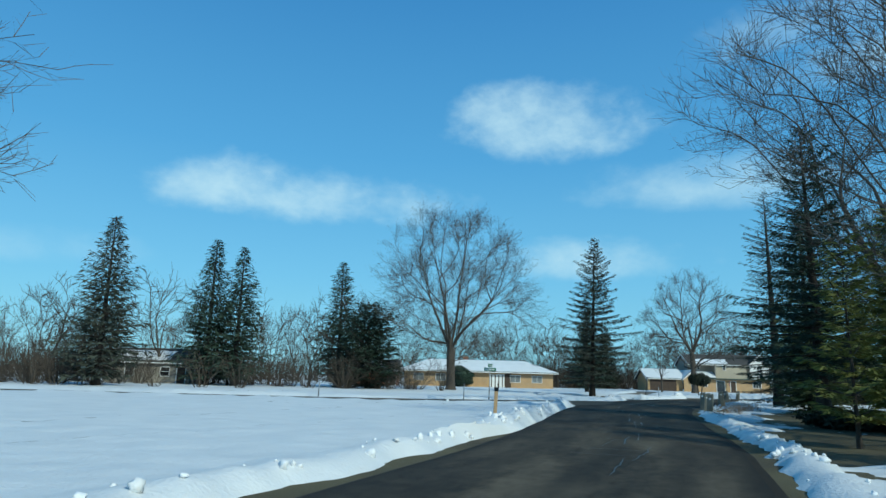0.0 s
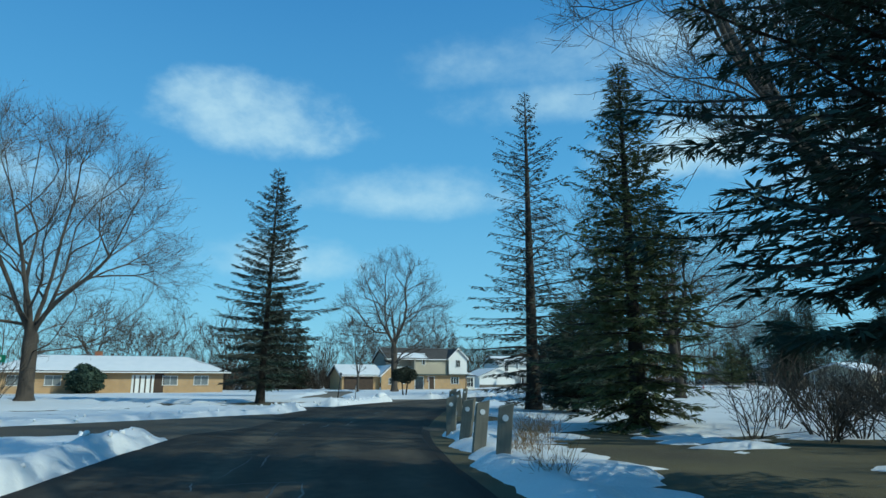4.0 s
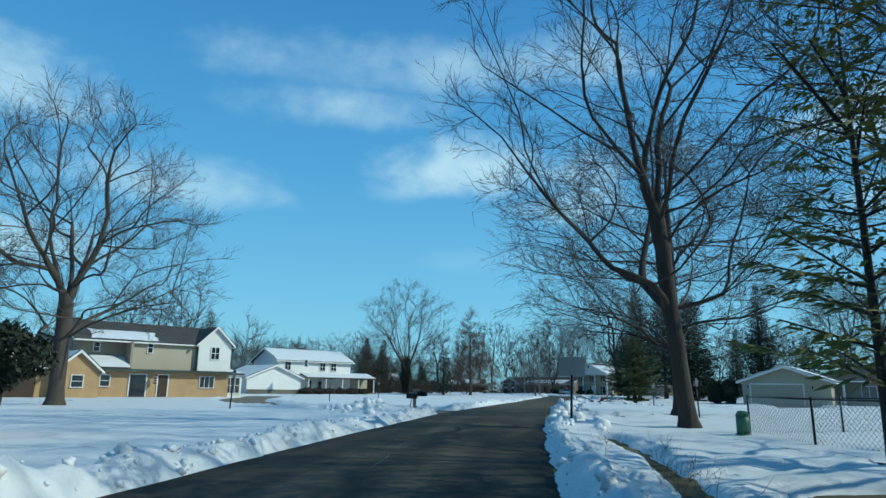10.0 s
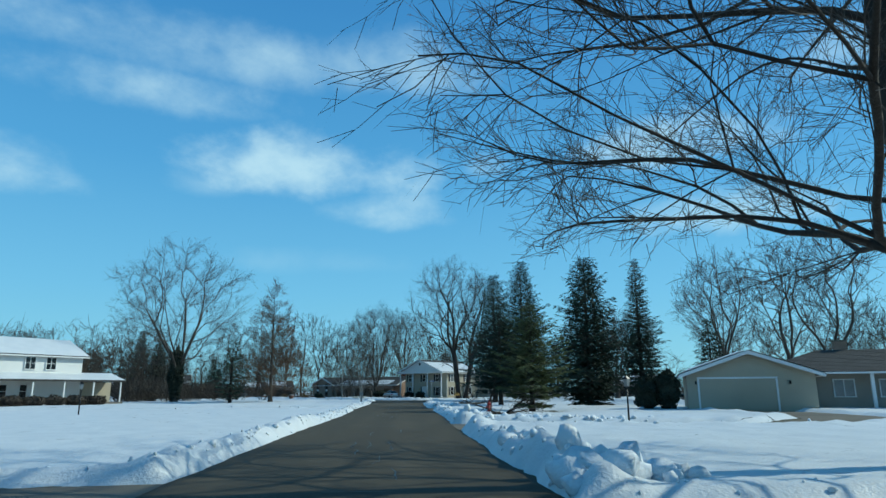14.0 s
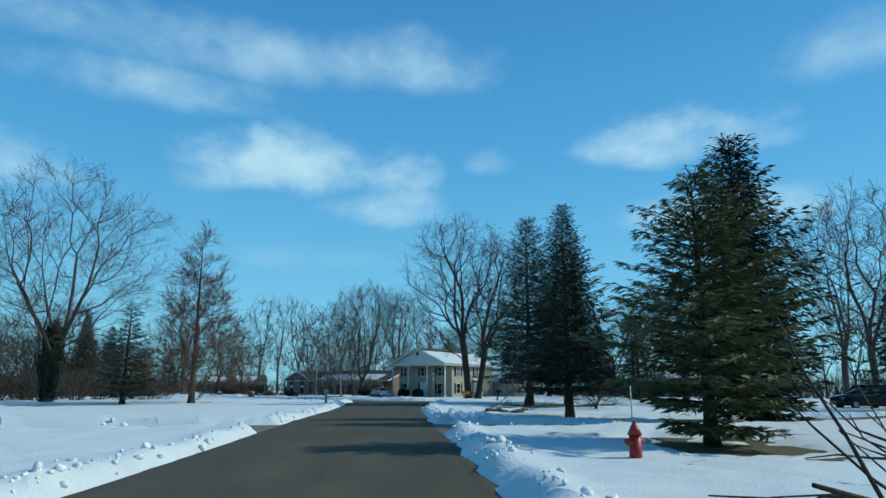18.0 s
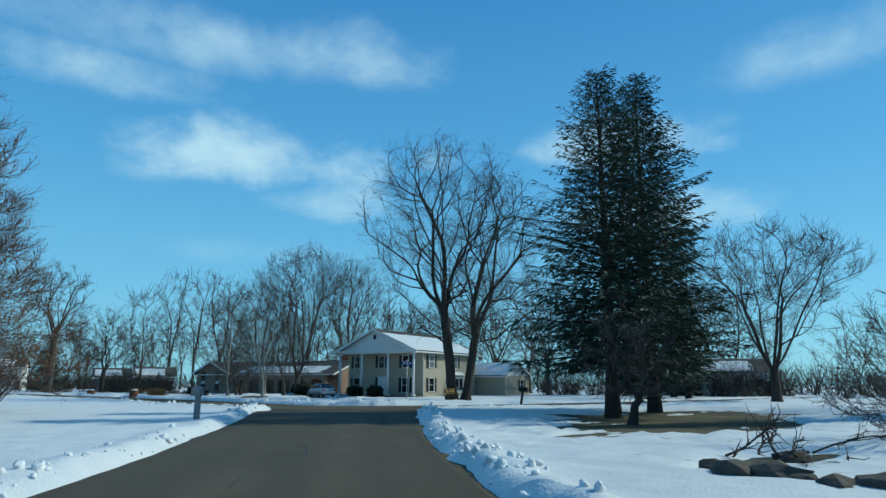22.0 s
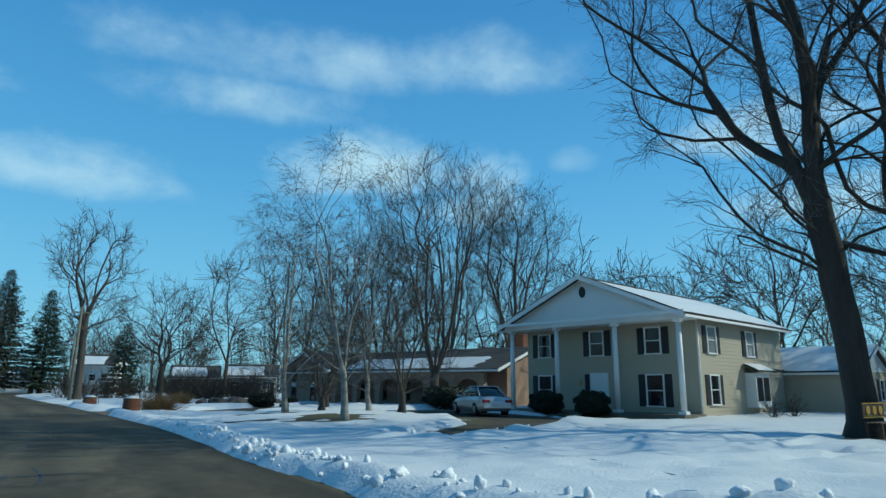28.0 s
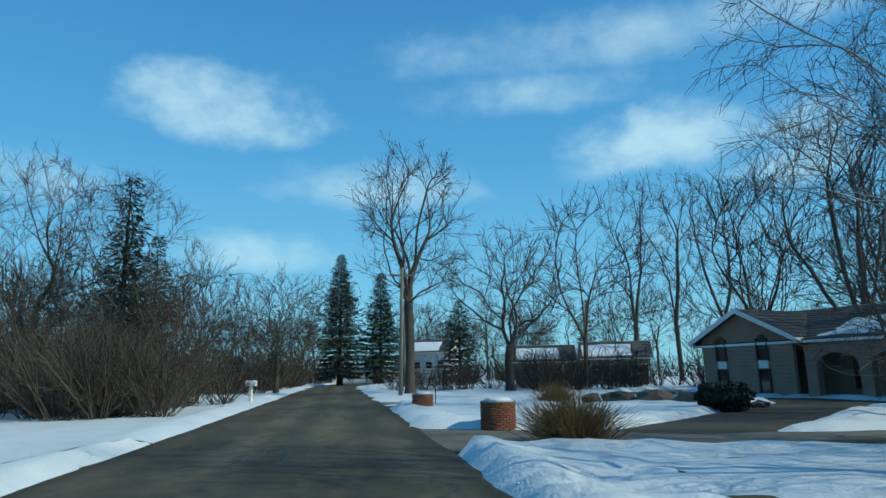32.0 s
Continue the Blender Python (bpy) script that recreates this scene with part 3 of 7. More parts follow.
_gx, _gy = np.meshgrid(np.linspace(67, 86, 39), np.linspace(166, 194, 57), indexing="ij")
_gz = knoll(_gx, _gy) - 0.028
_id = np.arange(_gx.size).reshape(_gx.shape)
lawn_swell = mesh_ob("lawn_swell", np.stack([_gx.ravel(), _gy.ravel(), _gz.ravel()], 1).tolist(), np.stack([_id[:-1, :-1], _id[1:, :-1], _id[1:, 1:], _id[:-1, 1:]], -1).reshape(-1, 4).tolist(), M_LAWN, smooth=True)
tagged(lawn_swell, "gently raised brown lawn at the corner", "lawn", kind="structure")

for _i, (_k, _line) in enumerate(DRIVES.items()):
    ribbon("driveway", _line, 0.004 - 0.0015 * _i, M_ASPHALT if _k in ("h1", "h6", "loop") else M_CONCRETE, "cleared paved driveway bordered by low snow", "driveway")


def build_snow():
    path = np.array([eye[:2] for _, eye, _, _ in PATH])
    step = 5.0
    V, F, count = [], [], 0
    for tx in np.arange(-70, 140, step):
        for ty in np.arange(-60, 300, step):
            d = np.hypot(path[:, 0] - tx - step / 2, path[:, 1] - ty - step / 2).min()
            n = 27 if d < 9 else 17 if d < 15 else 9 if d < 32 else 5 if d < 60 else 3
            g = np.linspace(0, step, n + 1)
            X, Y = np.meshgrid(tx + g, ty + g, indexing="ij")
            Z = snow_height(X, Y)
            if Z.max() < -0.04:
                continue
            idx = np.arange((n + 1) ** 2).reshape(n + 1, n + 1) + count
            quad = np.stack([idx[:-1, :-1], idx[1:, :-1], idx[1:, 1:], idx[:-1, 1:]], -1).reshape(-1, 4)
            top = np.maximum.reduce([Z[:-1, :-1], Z[1:, :-1], Z[1:, 1:], Z[:-1, 1:]]).ravel()
            F.append(quad[top > -0.03])
            V.append(np.stack([X.ravel(), Y.ravel(), Z.ravel()], 1))
            count += (n + 1) ** 2
    V, F = np.concatenate(V), np.concatenate(F)
    me = bpy.data.meshes.new("snow_cover")
    me.vertices.add(len(V))
    me.vertices.foreach_set("co", V.ravel())
    me.loops.add(F.size)
    me.loops.foreach_set("vertex_index", F.ravel())
    me.polygons.add(len(F))
    me.polygons.foreach_set("loop_start", np.arange(0, F.size, 4))
    me.polygons.foreach_set("loop_total", np.full(len(F), 4))
    me.polygons.foreach_set("use_smooth", np.ones(len(F), bool))
    me.materials.append(M_SNOW)
    me.update(calc_edges=True)
    me.validate()
    tagged(new("snow_cover", me), "old crusted snow on lawns with plowed lumpy banks by the road", "snow", kind="stuff")
    # level snow beyond
    R = [(-2400, -2400, -70, 2400), (140, -2400, 2400, 2400), (-70, 300, 140, 2400), (-70, -2400, 140, -60)]
    for x0, y0, x1, y1 in R:
        ob = mesh_ob("snow_field", [(x0, y0, 0.1), (x1, y0, 0.1), (x1, y1, 0.1), (x0, y1, 0.1)], [(0, 1, 2, 3)], M_SNOW)
        tagged(ob, "level snow field stretching to the far woods", "snow", kind="structure")


build_snow()
# ---- trees ----
def fast_mesh(name, V, F, material, parent=None, label="", smooth=True):
    me = bpy.data.meshes.new(name)
    k = F.shape[1]
    me.vertices.add(len(V))
    me.vertices.foreach_set("co", np.ascontiguousarray(V, dtype=np.float32).ravel())
    me.loops.add(F.size)
    me.loops.foreach_set("vertex_index", np.ascontiguousarray(F, dtype=np.int32).ravel())
    me.polygons.add(len(F))
    me.polygons.foreach_set("loop_start", np.arange(0, F.size, k, dtype=np.int32))
    me.polygons.foreach_set("loop_total", np.full(len(F), k, dtype=np.int32))
    me.polygons.foreach_set("use_smooth", np.full(len(F), smooth))
    me.materials.append(material)
    me.update(calc_edges=True)
    ob = new(name, me)
    if parent is not None:
        ob.parent = parent
    if label:
        ob["label"] = label
    return ob


def unit(a):
    return a / (np.linalg.norm(a, axis=-1, keepdims=True) + 1e-9)


def strands(rs, P, D, L, r0, r1, n, wig, bend):
    """Many wandering lines at once: starts P, ways D, lengths L. Returns points N x (n+1) x 3 and radii."""
    pts, q, d = [P], P, unit(D)
    for _ in range(n):
        d = unit(d + rs.normal(0, wig, d.shape) + np.array([0, 0, 1.0]) * np.reshape(bend, (-1, 1)))
        q = q + d * (L / n)[:, None]
        pts.append(q)
    t = np.linspace(0, 1, n + 1)[None] ** 0.8
    return np.stack(pts, 1), r0[:, None] + (r1 - r0)[:, None] * t


def along(pts, f):
    """Places and ways at the fractions f (N x k) of N lines."""
    n = pts.shape[1] - 1
    x = np.clip(f * n, 0, n - 0.01)
    i = x.astype(int)
    u = (x - i)[..., None]
    row = np.arange(len(pts))[:, None]
    a, b = pts[row, i], pts[row, i + 1]
    return (a * (1 - u) + b * u).reshape(-1, 3), unit(b - a).reshape(-1, 3)


def swing(rs, d, ang, roll):
    a = unit(np.cross(d, np.where(np.abs(d[:, 2:]) < 0.9, [[0.3, 0.2, 0.93]], [[1, 0, 0.1]])))
    b = np.cross(d, a)
    return d * np.cos(ang)[:, None] + (a * np.cos(roll)[:, None] + b * np.sin(roll)[:, None]) * np.sin(ang)[:, None]


def skin_many(batches):
    """batches: (points N x n x 3, radii N x n, sides)."""
    V, F, base = [], [], 0
    for pts, rad, k in batches:
        N, n = pts.shape[:2]
        d = unit(np.gradient(pts, axis=1))
        steep = np.abs(d[:, :1, 2:]) > 0.6
        u = unit(np.cross(d, np.where(steep, [[[0.31, 0.95, 0.08]]], [[[0.1, 0.2, 0.97]]])))
        w = np.cross(d, u)
        a = np.arange(k) * 2 * np.pi / k
        if k == 2:
            a = a + np.pi / 2 * (np.arange(N) % 2)[:, None, None]
        ring = pts[:, :, None] + rad[:, :, None, None] * (np.cos(a)[..., None] * u[:, :, None] + np.sin(a)[..., None] * w[:, :, None])
        V.append(ring.reshape(-1, 3))
        i = np.arange(n - 1)[:, None] * k + np.arange(k)[None]
        j = np.arange(n - 1)[:, None] * k + (np.arange(k)[None] + 1) % k
        if k == 2:
            i, j = i[:, :1], j[:, :1]
        f = np.stack([i, j, j + k, i + k], -1).reshape(-1, 4)
        F.append((f[None] + (np.arange(N) * n * k)[:, None, None]).reshape(-1, 4) + base)
        base += N * n * k
    return np.concatenate(V), np.concatenate(F)


def skin(lines, sides=(7, 5, 4, 3, 3)):
    by = {}
    for pts, rad, lev in lines:
        by.setdefault((len(pts), sides[min(lev, len(sides) - 1)]), []).append((pts, rad))
    return skin_many([(np.array([p for p, _ in v]), np.array([r for _, r in v]), k) for (_, k), v in by.items()])


def crown_width(shape, f):
    """Half width of a crown, of 1, at the fractions f of its height."""
    w = {"round": 0.42, "vase": 0.70, "cone": 0.10, "oak": 0.26, "tall": 0.55}[shape]
    low = np.clip((w - f) / w, 0, 1)
    high = np.clip((f - w) / (1 - w), 0, 1)
    if shape == "vase":
        return np.where(f < w, 0.16 + 0.84 * (1 - low) ** 1.1, np.sqrt(1 - high**2))
    if shape == "cone":
        return np.where(f < w, 0.75 + 0.25 * (1 - low), (1 - high) ** 0.85)
    if shape == "oak":
        return np.where(f < w, 0.55 + 0.45 * np.sqrt(1 - low**2), (1 - high**1.5) ** 0.8)
    return np.where(f < w, 0.25 + 0.75 * np.sqrt(1 - low**2), np.sqrt(1 - high**2))


def grow(rs, height=18.0, fork=0.25, crown=7.0, trunk=0.35, shape="round", leaders=3, lean=(0, 0), spread=0.5, up=0.3, droop=0.0, wiggle=0.5, twig=0.011, detail=1.0, flare=1.7, levels=3, hollow=0.5, rise=0.0, taper=0.60, bushy=(2, 4, 2)):
    """Wood and twig batches of a leafless tree: limbs reach for points strewn through the crown, each by a short way
    back to the trunk. leaders: stems that part at the fork (1: one straight stem to the top)."""
    lean = np.array([lean[0], lean[1], 0.0])
    base, top = height * fork, height * 0.96
    # seeds: the trunk and its leaders
    n = max(5, int((height * 0.86 if leaders == 1 else base) / 0.55))
    t = np.linspace(0, 1, n + 1)
    reach = height * 0.86 if leaders == 1 else base
    sway = np.cumsum(rs.normal(0, 0.05, (n + 1, 2)), 0) * wiggle * 0.8
    sway -= sway[:1]
    pos = [np.array([sway[i, 0] * t[i], sway[i, 1] * t[i], -0.12 + (reach + 0.12) * t[i]]) + lean * t[i] * reach / height for i in range(n + 1)]
    par = [i - 1 for i in range(n + 1)]
    root = n
    if leaders > 1:
        k = np.arange(leaders)
        d = swing(rs, np.tile([[lean[0] / height, lean[1] / height, 1.0]], (leaders, 1)), spread * (0.6 + 0.5 * rs.rand(leaders)), 2 * np.pi * (k + 0.5 * rs.rand(leaders)) / leaders)
        M, _ = strands(rs, np.tile(pos[-1], (leaders, 1)), d, (height - base) * (0.42 + 0.2 * rs.rand(leaders)), np.ones(leaders), np.ones(leaders), 8, 0.10 * wiggle + 0.04, 0.05 + up * 0.12)
        for line in M:
            p = root
            for q in line[1:]:
                pos.append(q), par.append(p)
                p = len(pos) - 1
    # points to reach
    N = int(300 * detail)
    P = np.zeros((0, 3))
    while len(P) < N:
        f = rs.rand(3 * N) ** 0.9
        r = rs.rand(3 * N) ** hollow * crown_width(shape, f) * (1 + 0.10 * np.sin(6.283 * rs.rand() + 7 * f))
        a = rs.rand(3 * N) * 6.283
        q = np.stack([np.cos(a) * r * crown, np.sin(a) * r * crown, base * (1 - rise) + (top - base * (1 - rise)) * f], 1) + lean * (0.35 + 0.5 * f)[:, None]
        keep = rs.rand(3 * N) < np.maximum(crown_width(shape, f), 0.15) ** 1.5
        P = np.concatenate([P, q[keep]])
    P = P[:N]
    cost, near, done = np.full(N, 1e9), np.zeros(N, int), np.zeros(N, bool)
    run, way = [0.0] * len(pos), [np.array([0, 0, 1.0])] * len(pos)
    pull = 0.52 if leaders > 1 else 0.62

    def offer(i):
        d = P - pos[i]
        L = np.sqrt((d * d).sum(1)) + 1e-6
        c = L * (1.0 + 0.55 * (1 - (d @ way[i]) / L) + 0.5 * np.clip(-d[:, 2] / L - 0.15 - droop, 0, 1)) + pull * run[i]
        better = (c < cost) & ~done
        cost[better], near[better] = c[better], i

    for i in range(1, len(pos)):
        run[i] = run[par[i]] + np.linalg.norm(pos[i] - pos[par[i]]) * (0.25 if leaders == 1 else 0.8)
        way[i] = unit(pos[i] - pos[par[i]])
        if pos[i][2] > base * (1 - rise) * 0.85:
            offer(i)
    first = len(pos)
    for _ in range(N):
        j = int(np.argmin(cost))
        p = int(near[j])
        e = P[j].copy()
        L = np.linalg.norm(e - pos[p])
        # long reaches bend: first along the parent's way, then to the point
        if L > 0.7:
            mid = pos[p] + (e - pos[p]) * 0.5 + way[p] * L * 0.07 + [0, 0, (up * 0.10 - droop * 0.05) * L] + rs.normal(0, 0.05 * wiggle + 0.015, 3) * L
            pos.append(mid), par.append(p), run.append(run[p] + L * 0.5), way.append(unit(mid - pos[p]))
            p = len(pos) - 1
        pos.append(e), par.append(p), run.append(run[p] + np.linalg.norm(e - pos[p])), way.append(unit(e - pos[p]))
        cost[j], done[j] = np.inf, True
        offer(len(pos) - 1)
    pos = np.array(pos)
    m = len(pos)
    load = np.full(m, 0.25)
    kids = [[] for _ in range(m)]
    for i in range(m - 1, 0, -1):
        load[par[i]] += load[i]
        kids[par[i]].append(i)
    for i in range(first, m):
        if kids[i]:
            c = max(kids[i], key=lambda q: load[q])
            pos[i] = 0.55 * pos[i] + 0.225 * (pos[par[i]] + pos[c])
    thick = trunk * (load / load[root if leaders > 1 else 0]) ** taper
    thick = np.minimum(np.maximum(thick, twig * 1.25), trunk)
    thick[: n + 1] = np.maximum(thick[: n + 1], trunk * (0.9 if leaders > 1 else (1 - 0.93 * np.linspace(0, 1, n + 1)) ** 0.9)) + trunk * (flare - 1) * np.exp(-np.maximum(pos[: n + 1, 2], 0) / 0.32)
    # chains, each on along its heaviest child
    by = {}
    start = [(0, -1)]
    while start:
        i, p = start.pop()
        line = [p, i] if p >= 0 else [i]
        while kids[i]:
            c = max(kids[i], key=lambda q: load[q])
            start += [(q, i) for q in kids[i] if q != c]
            line.append(c)
            i = c
        pts, rad = pos[line], thick[line].copy()
        if p >= 0:
            rad[0] = min(rad[0], rad[1] * 1.25)
        if len(line) == 2:
            pts, rad = np.stack([pts[0], pts.mean(0), pts[1]]), np.array([rad[0], rad.mean(), rad[1]])
        k = 9 if rad[0] > 0.12 else 6 if rad[0] > 0.05 else 4 if rad[0] > 0.025 else 3
        by.setdefault((len(pts), k), []).append((pts, rad))
    wood = [(np.array([q for q, _ in v]), np.array([r for _, r in v]), k) for (_, k), v in by.items()]
    # twigs on the light ends
    idx = np.array([i for i in range(first, m) if load[i] < 2.6])
    A = np.stack([pos[np.array(par)[idx]], pos[idx]], 1)
    room = (4.2 * crown * crown * (top - base) * 0.55 / N) ** (1 / 3)
    twigs = []
    spring = up * 0.5 - droop * 0.75

    def shoots(A, count, L, r0, r1, n, wig, bend, lo=0.15, width=(0.35, 0.55)):
        g = lo + (1.0 - lo) * (np.arange(count)[None] + rs.rand(len(A), count)) / count
        Q, D = along(A, g)
        D = swing(rs, D, width[0] + width[1] * rs.rand(len(Q)), rs.rand(len(Q)) * 6.283) + [0, 0, spring]
        pts, R = strands(rs, Q, D, L * rs.uniform(0.55, 1.35, len(Q)), np.full(len(Q), r0), np.full(len(Q), r1), n, wig, bend)
        twigs.append((pts, R, 3 if r0 > 0.02 and detail >= 0.9 else 2))
        return pts

    B = shoots(A, bushy[0], 0.62 * room, twig * 1.15, twig * 0.75, 2, 0.12 + 0.12 * wiggle, up * 0.12 - droop * 0.2)
    if levels > 1:
        C = shoots(B, bushy[1], 0.42 * room, twig * 0.85, twig * 0.55, 2 if levels > 2 else 1, 0.15, up * 0.1 - droop * 0.2, 0.05)
    if levels > 2:
        shoots(C, bushy[2], 0.28 * room, twig * 0.62, twig * 0.42, 1, 0.1, -droop * 0.1, 0.1)
    return wood, twigs


def bare_tree(x, y, label, seed, bark=None, twig_mat=None, z=0.0, turn=0.0, group="", **kw):
    rs = np.random.RandomState(seed)
    wood, twigs = grow(rs, **kw)
    ob = thing("tree", pose(x, y, z, 0, 0, turn), label, "tree", group)
    V, F = skin_many(wood)
    fast_mesh("trunk", V, F, bark or M_BARK, ob)
    V, F = skin_many(twigs)
    fast_mesh("crown", V, F, twig_mat or M_TWIG, ob, "fine bare twigs")
    return ob


def conifer(x, y, label, seed, height=15.0, radius=3.2, needle=None, bark=None, z=0.0, bare=0.08, dense=1.0, sag=0.35, gap=0.42, trunk=0.0, lean=(0, 0), clump=0.36, category="tree", shape=1.0, group="", spray=1.0, fan=0.34, fine=False):
    """Whorls of boughs, each a drooping fan of short needle sprays."""
    rs = np.random.RandomState(seed)
    trunk = trunk or height * 0.018 + 0.06
    ob = thing("conifer_tree", pose(x, y, z, 0, 0, 0), label, category, group)
    t = np.linspace(0, 1, 12)
    axis = np.stack([lean[0] * t, lean[1] * t, -0.12 + (height + 0.1) * t], 1)
    wood = [(axis, trunk * (1 - t * 0.96) + trunk * 0.35 * np.exp(-t * height / 0.3), 0)]
    T, N = [], []
    ph = rs.rand() * 6.283
    zz = height * bare
    lines = []
    while zz < height * 0.985:
        f = zz / height
        r = radius * (1 - f) ** (0.82 * shape) * (0.45 + 0.55 * min(1, (f - bare * 0.4) / 0.16)) + 0.12
        k = max(3, int((5 + 5 * (1 - f)) * dense))
        c = np.array([lean[0] * f, lean[1] * f, 0])
        whorl = rs.uniform(0.82, 1.14)
        for i in range(k):
            if rs.rand() < 0.07:
                continue
            a = 6.283 * (i + rs.rand() * 0.9) / k
            L = r * (0.64 + 0.42 * rs.rand()) * (1 + 0.16 * math.sin(2 * a + ph + zz * 0.9) + 0.10 * math.sin(5 * a - 2 * ph + zz * 2.3)) * whorl
            n = 6
            s = np.linspace(0, 1, n)
            rise = 0.10 + 0.55 * f
            zc = zz + L * (rise * s - sag * (s**1.5) * (1.15 - f) + 0.30 * sag * s**3.5) + rs.normal(0, 0.05)
            pts = c + np.stack([math.cos(a) * L * s, math.sin(a) * L * s, zc], 1)
            lines.append((pts, 0.012 + L * 0.011 * (1 - s), 1))
            m = max(5, int(L / clump * 5.7 * spray))
            u = 0.14 + 0.86 * (np.arange(m) + rs.rand(m)) / m
            xi = np.minimum(u * (n - 1), n - 1.01)
            i0, fr = xi.astype(int), (xi % 1)[:, None]
            side = rs.choice([-1, 1], m)
            off = rs.rand(m) ** 1.3 * fan * L * (1.05 - u)
            p = pts[i0] * (1 - fr) + pts[i0 + 1] * fr + np.stack([-math.sin(a) * off * side, math.cos(a) * off * side, -off * (0.15 + sag * 0.5) + rs.normal(0, 0.02, m)], 1)
            b = a + side * (0.55 + 0.6 * rs.rand(m)) * np.where(u > 0.93, 0.4, 1.0)
            ln = clump * (0.6 + 0.9 * rs.rand(m)) * (0.75 + 0.5 * (1 - f))
            T.append(p), N.append(np.stack([np.cos(b) * ln, np.sin(b) * ln, ln * rs.uniform(-0.5 - sag * 0.5, 0.25, m)], 1))
        zz += gap * (0.75 + 0.5 * rs.rand()) * (1.25 - 0.7 * f)
    V, F = skin(wood, (9,))
    fast_mesh("trunk", V, F, bark or M_BARK_DARK, ob)
    V, F = skin(lines, (3, 2))
    fast_mesh("branchwork", V, F, bark or M_BARK_DARK, ob)
    T, N = np.concatenate(T), np.concatenate(N)
    if fine:
        q = unit(np.cross(N, [[0, 0, 1.0]])) * np.linalg.norm(N, axis=1)[:, None]
        T, N = np.concatenate([T, T + N * 0.3, T + N * 0.15]), np.concatenate([N, N * 0.62 + q * 0.42, N * 0.62 - q * 0.42])
    # each spray: a narrow drooping blade, folded along its middle
    up = np.array([0, 0, 1.0])
    w = unit(np.cross(N, up))
    ln = np.linalg.norm(N, axis=1)[:, None]
    wd = ln * rs.uniform(0.07, 0.15, (len(T), 1)) * (0.85 if fine else 1.0)
    tw = rs.normal(0, 0.6, (len(T), 1))
    w = w * np.cos(tw) + up * np.sin(tw)
    V = np.stack([T, T + N * 0.45 - w * wd, T + N * 1.05, T + N * 0.45 + w * wd + up * wd * 0.4], 1).reshape(-1, 3)
    fast_mesh("foliage", V, np.arange(len(V)).reshape(-1, 4), needle or M_NEEDLE, ob, smooth=False)
    return ob


def shrub(x, y, label, seed, rx=0.9, ry=0.9, h=1.0, material=None, name="shrub", leaf=0.09, count=2600, category="shrub", z=0.0, top=1.0, stem=0.0, group=""):
    """A clipped or loose leafy mound: small tilted leaves through an uneven shell, on a few stems."""
    rs = np.random.RandomState(seed)
    ob = thing(name, pose(x, y, z, 0, 0, 0), label, category, group)
    a, u = rs.rand(count) * 6.283, rs.rand(count) * 2 - 1
    d = np.stack([np.cos(a) * np.sqrt(1 - u * u), np.sin(a) * np.sqrt(1 - u * u), u], 1)
    bumpy = 1 + 0.16 * np.sin(d[:, 0] * 5 + seed) * np.sin(d[:, 1] * 4 + 1) + 0.10 * np.sin(d[:, 2] * 9 + seed * 2)
    r = (0.72 + 0.3 * rs.rand(count) ** 0.5) * bumpy
    P = d * r[:, None]
    P = np.sign(P) * np.abs(P) ** (1 / top)
    P = P * [rx, ry, h / 2] + [0, 0, stem + h / 2]
    s1, s2 = rs.normal(0, 1, (count, 3)), rs.normal(0, 1, (count, 3))
    s1 /= np.linalg.norm(s1, axis=1)[:, None]
    s2 /= np.linalg.norm(s2, axis=1)[:, None]
    sz = leaf * rs.uniform(0.6, 1.5, (count, 1))
    V = np.stack([P - s1 * sz, P + s2 * sz * 0.6, P + s1 * sz, P - s2 * sz * 0.6], 1).reshape(-1, 3)
    F = np.arange(count * 4).reshape(-1, 4)
    fast_mesh("foliage", V, F, material or M_HEDGE, ob, smooth=False)
    bm = bmesh.new()
    bmesh.ops.create_icosphere(bm, subdivisions=3, radius=1.0)
    for v in bm.verts:
        q = v.co.normalized() * (0.86 + 0.10 * math.sin(v.co.x * 5 + seed) * math.sin(v.co.y * 4 + 1))
        q = Vector([math.copysign(abs(k) ** (1 / top), k) for k in q])
        v.co = Vector((q.x * rx, q.y * ry, q.z * h / 2 + stem + h / 2))
    part("inner_growth", bm, material or M_HEDGE, ob, smooth=True)
    lines = []
    for k in range(7):
        b = rs.rand() * 6.283
        e = np.array([math.cos(b) * rx * 0.55, math.sin(b) * ry * 0.55, stem + h * (0.5 + 0.35 * rs.rand())])
        t = np.linspace(0, 1, 4)[:, None]
        lines.append((np.array([0, 0, -0.05]) * (1 - t) + e * t + np.sin(t * 3) * 0.05, np.linspace(0.03, 0.008, 4) * (0.6 + h * 0.4), 1))
    V, F = skin(lines)
    fast_mesh("stemwork", V, F, M_BARK_DARK, ob)
    return ob
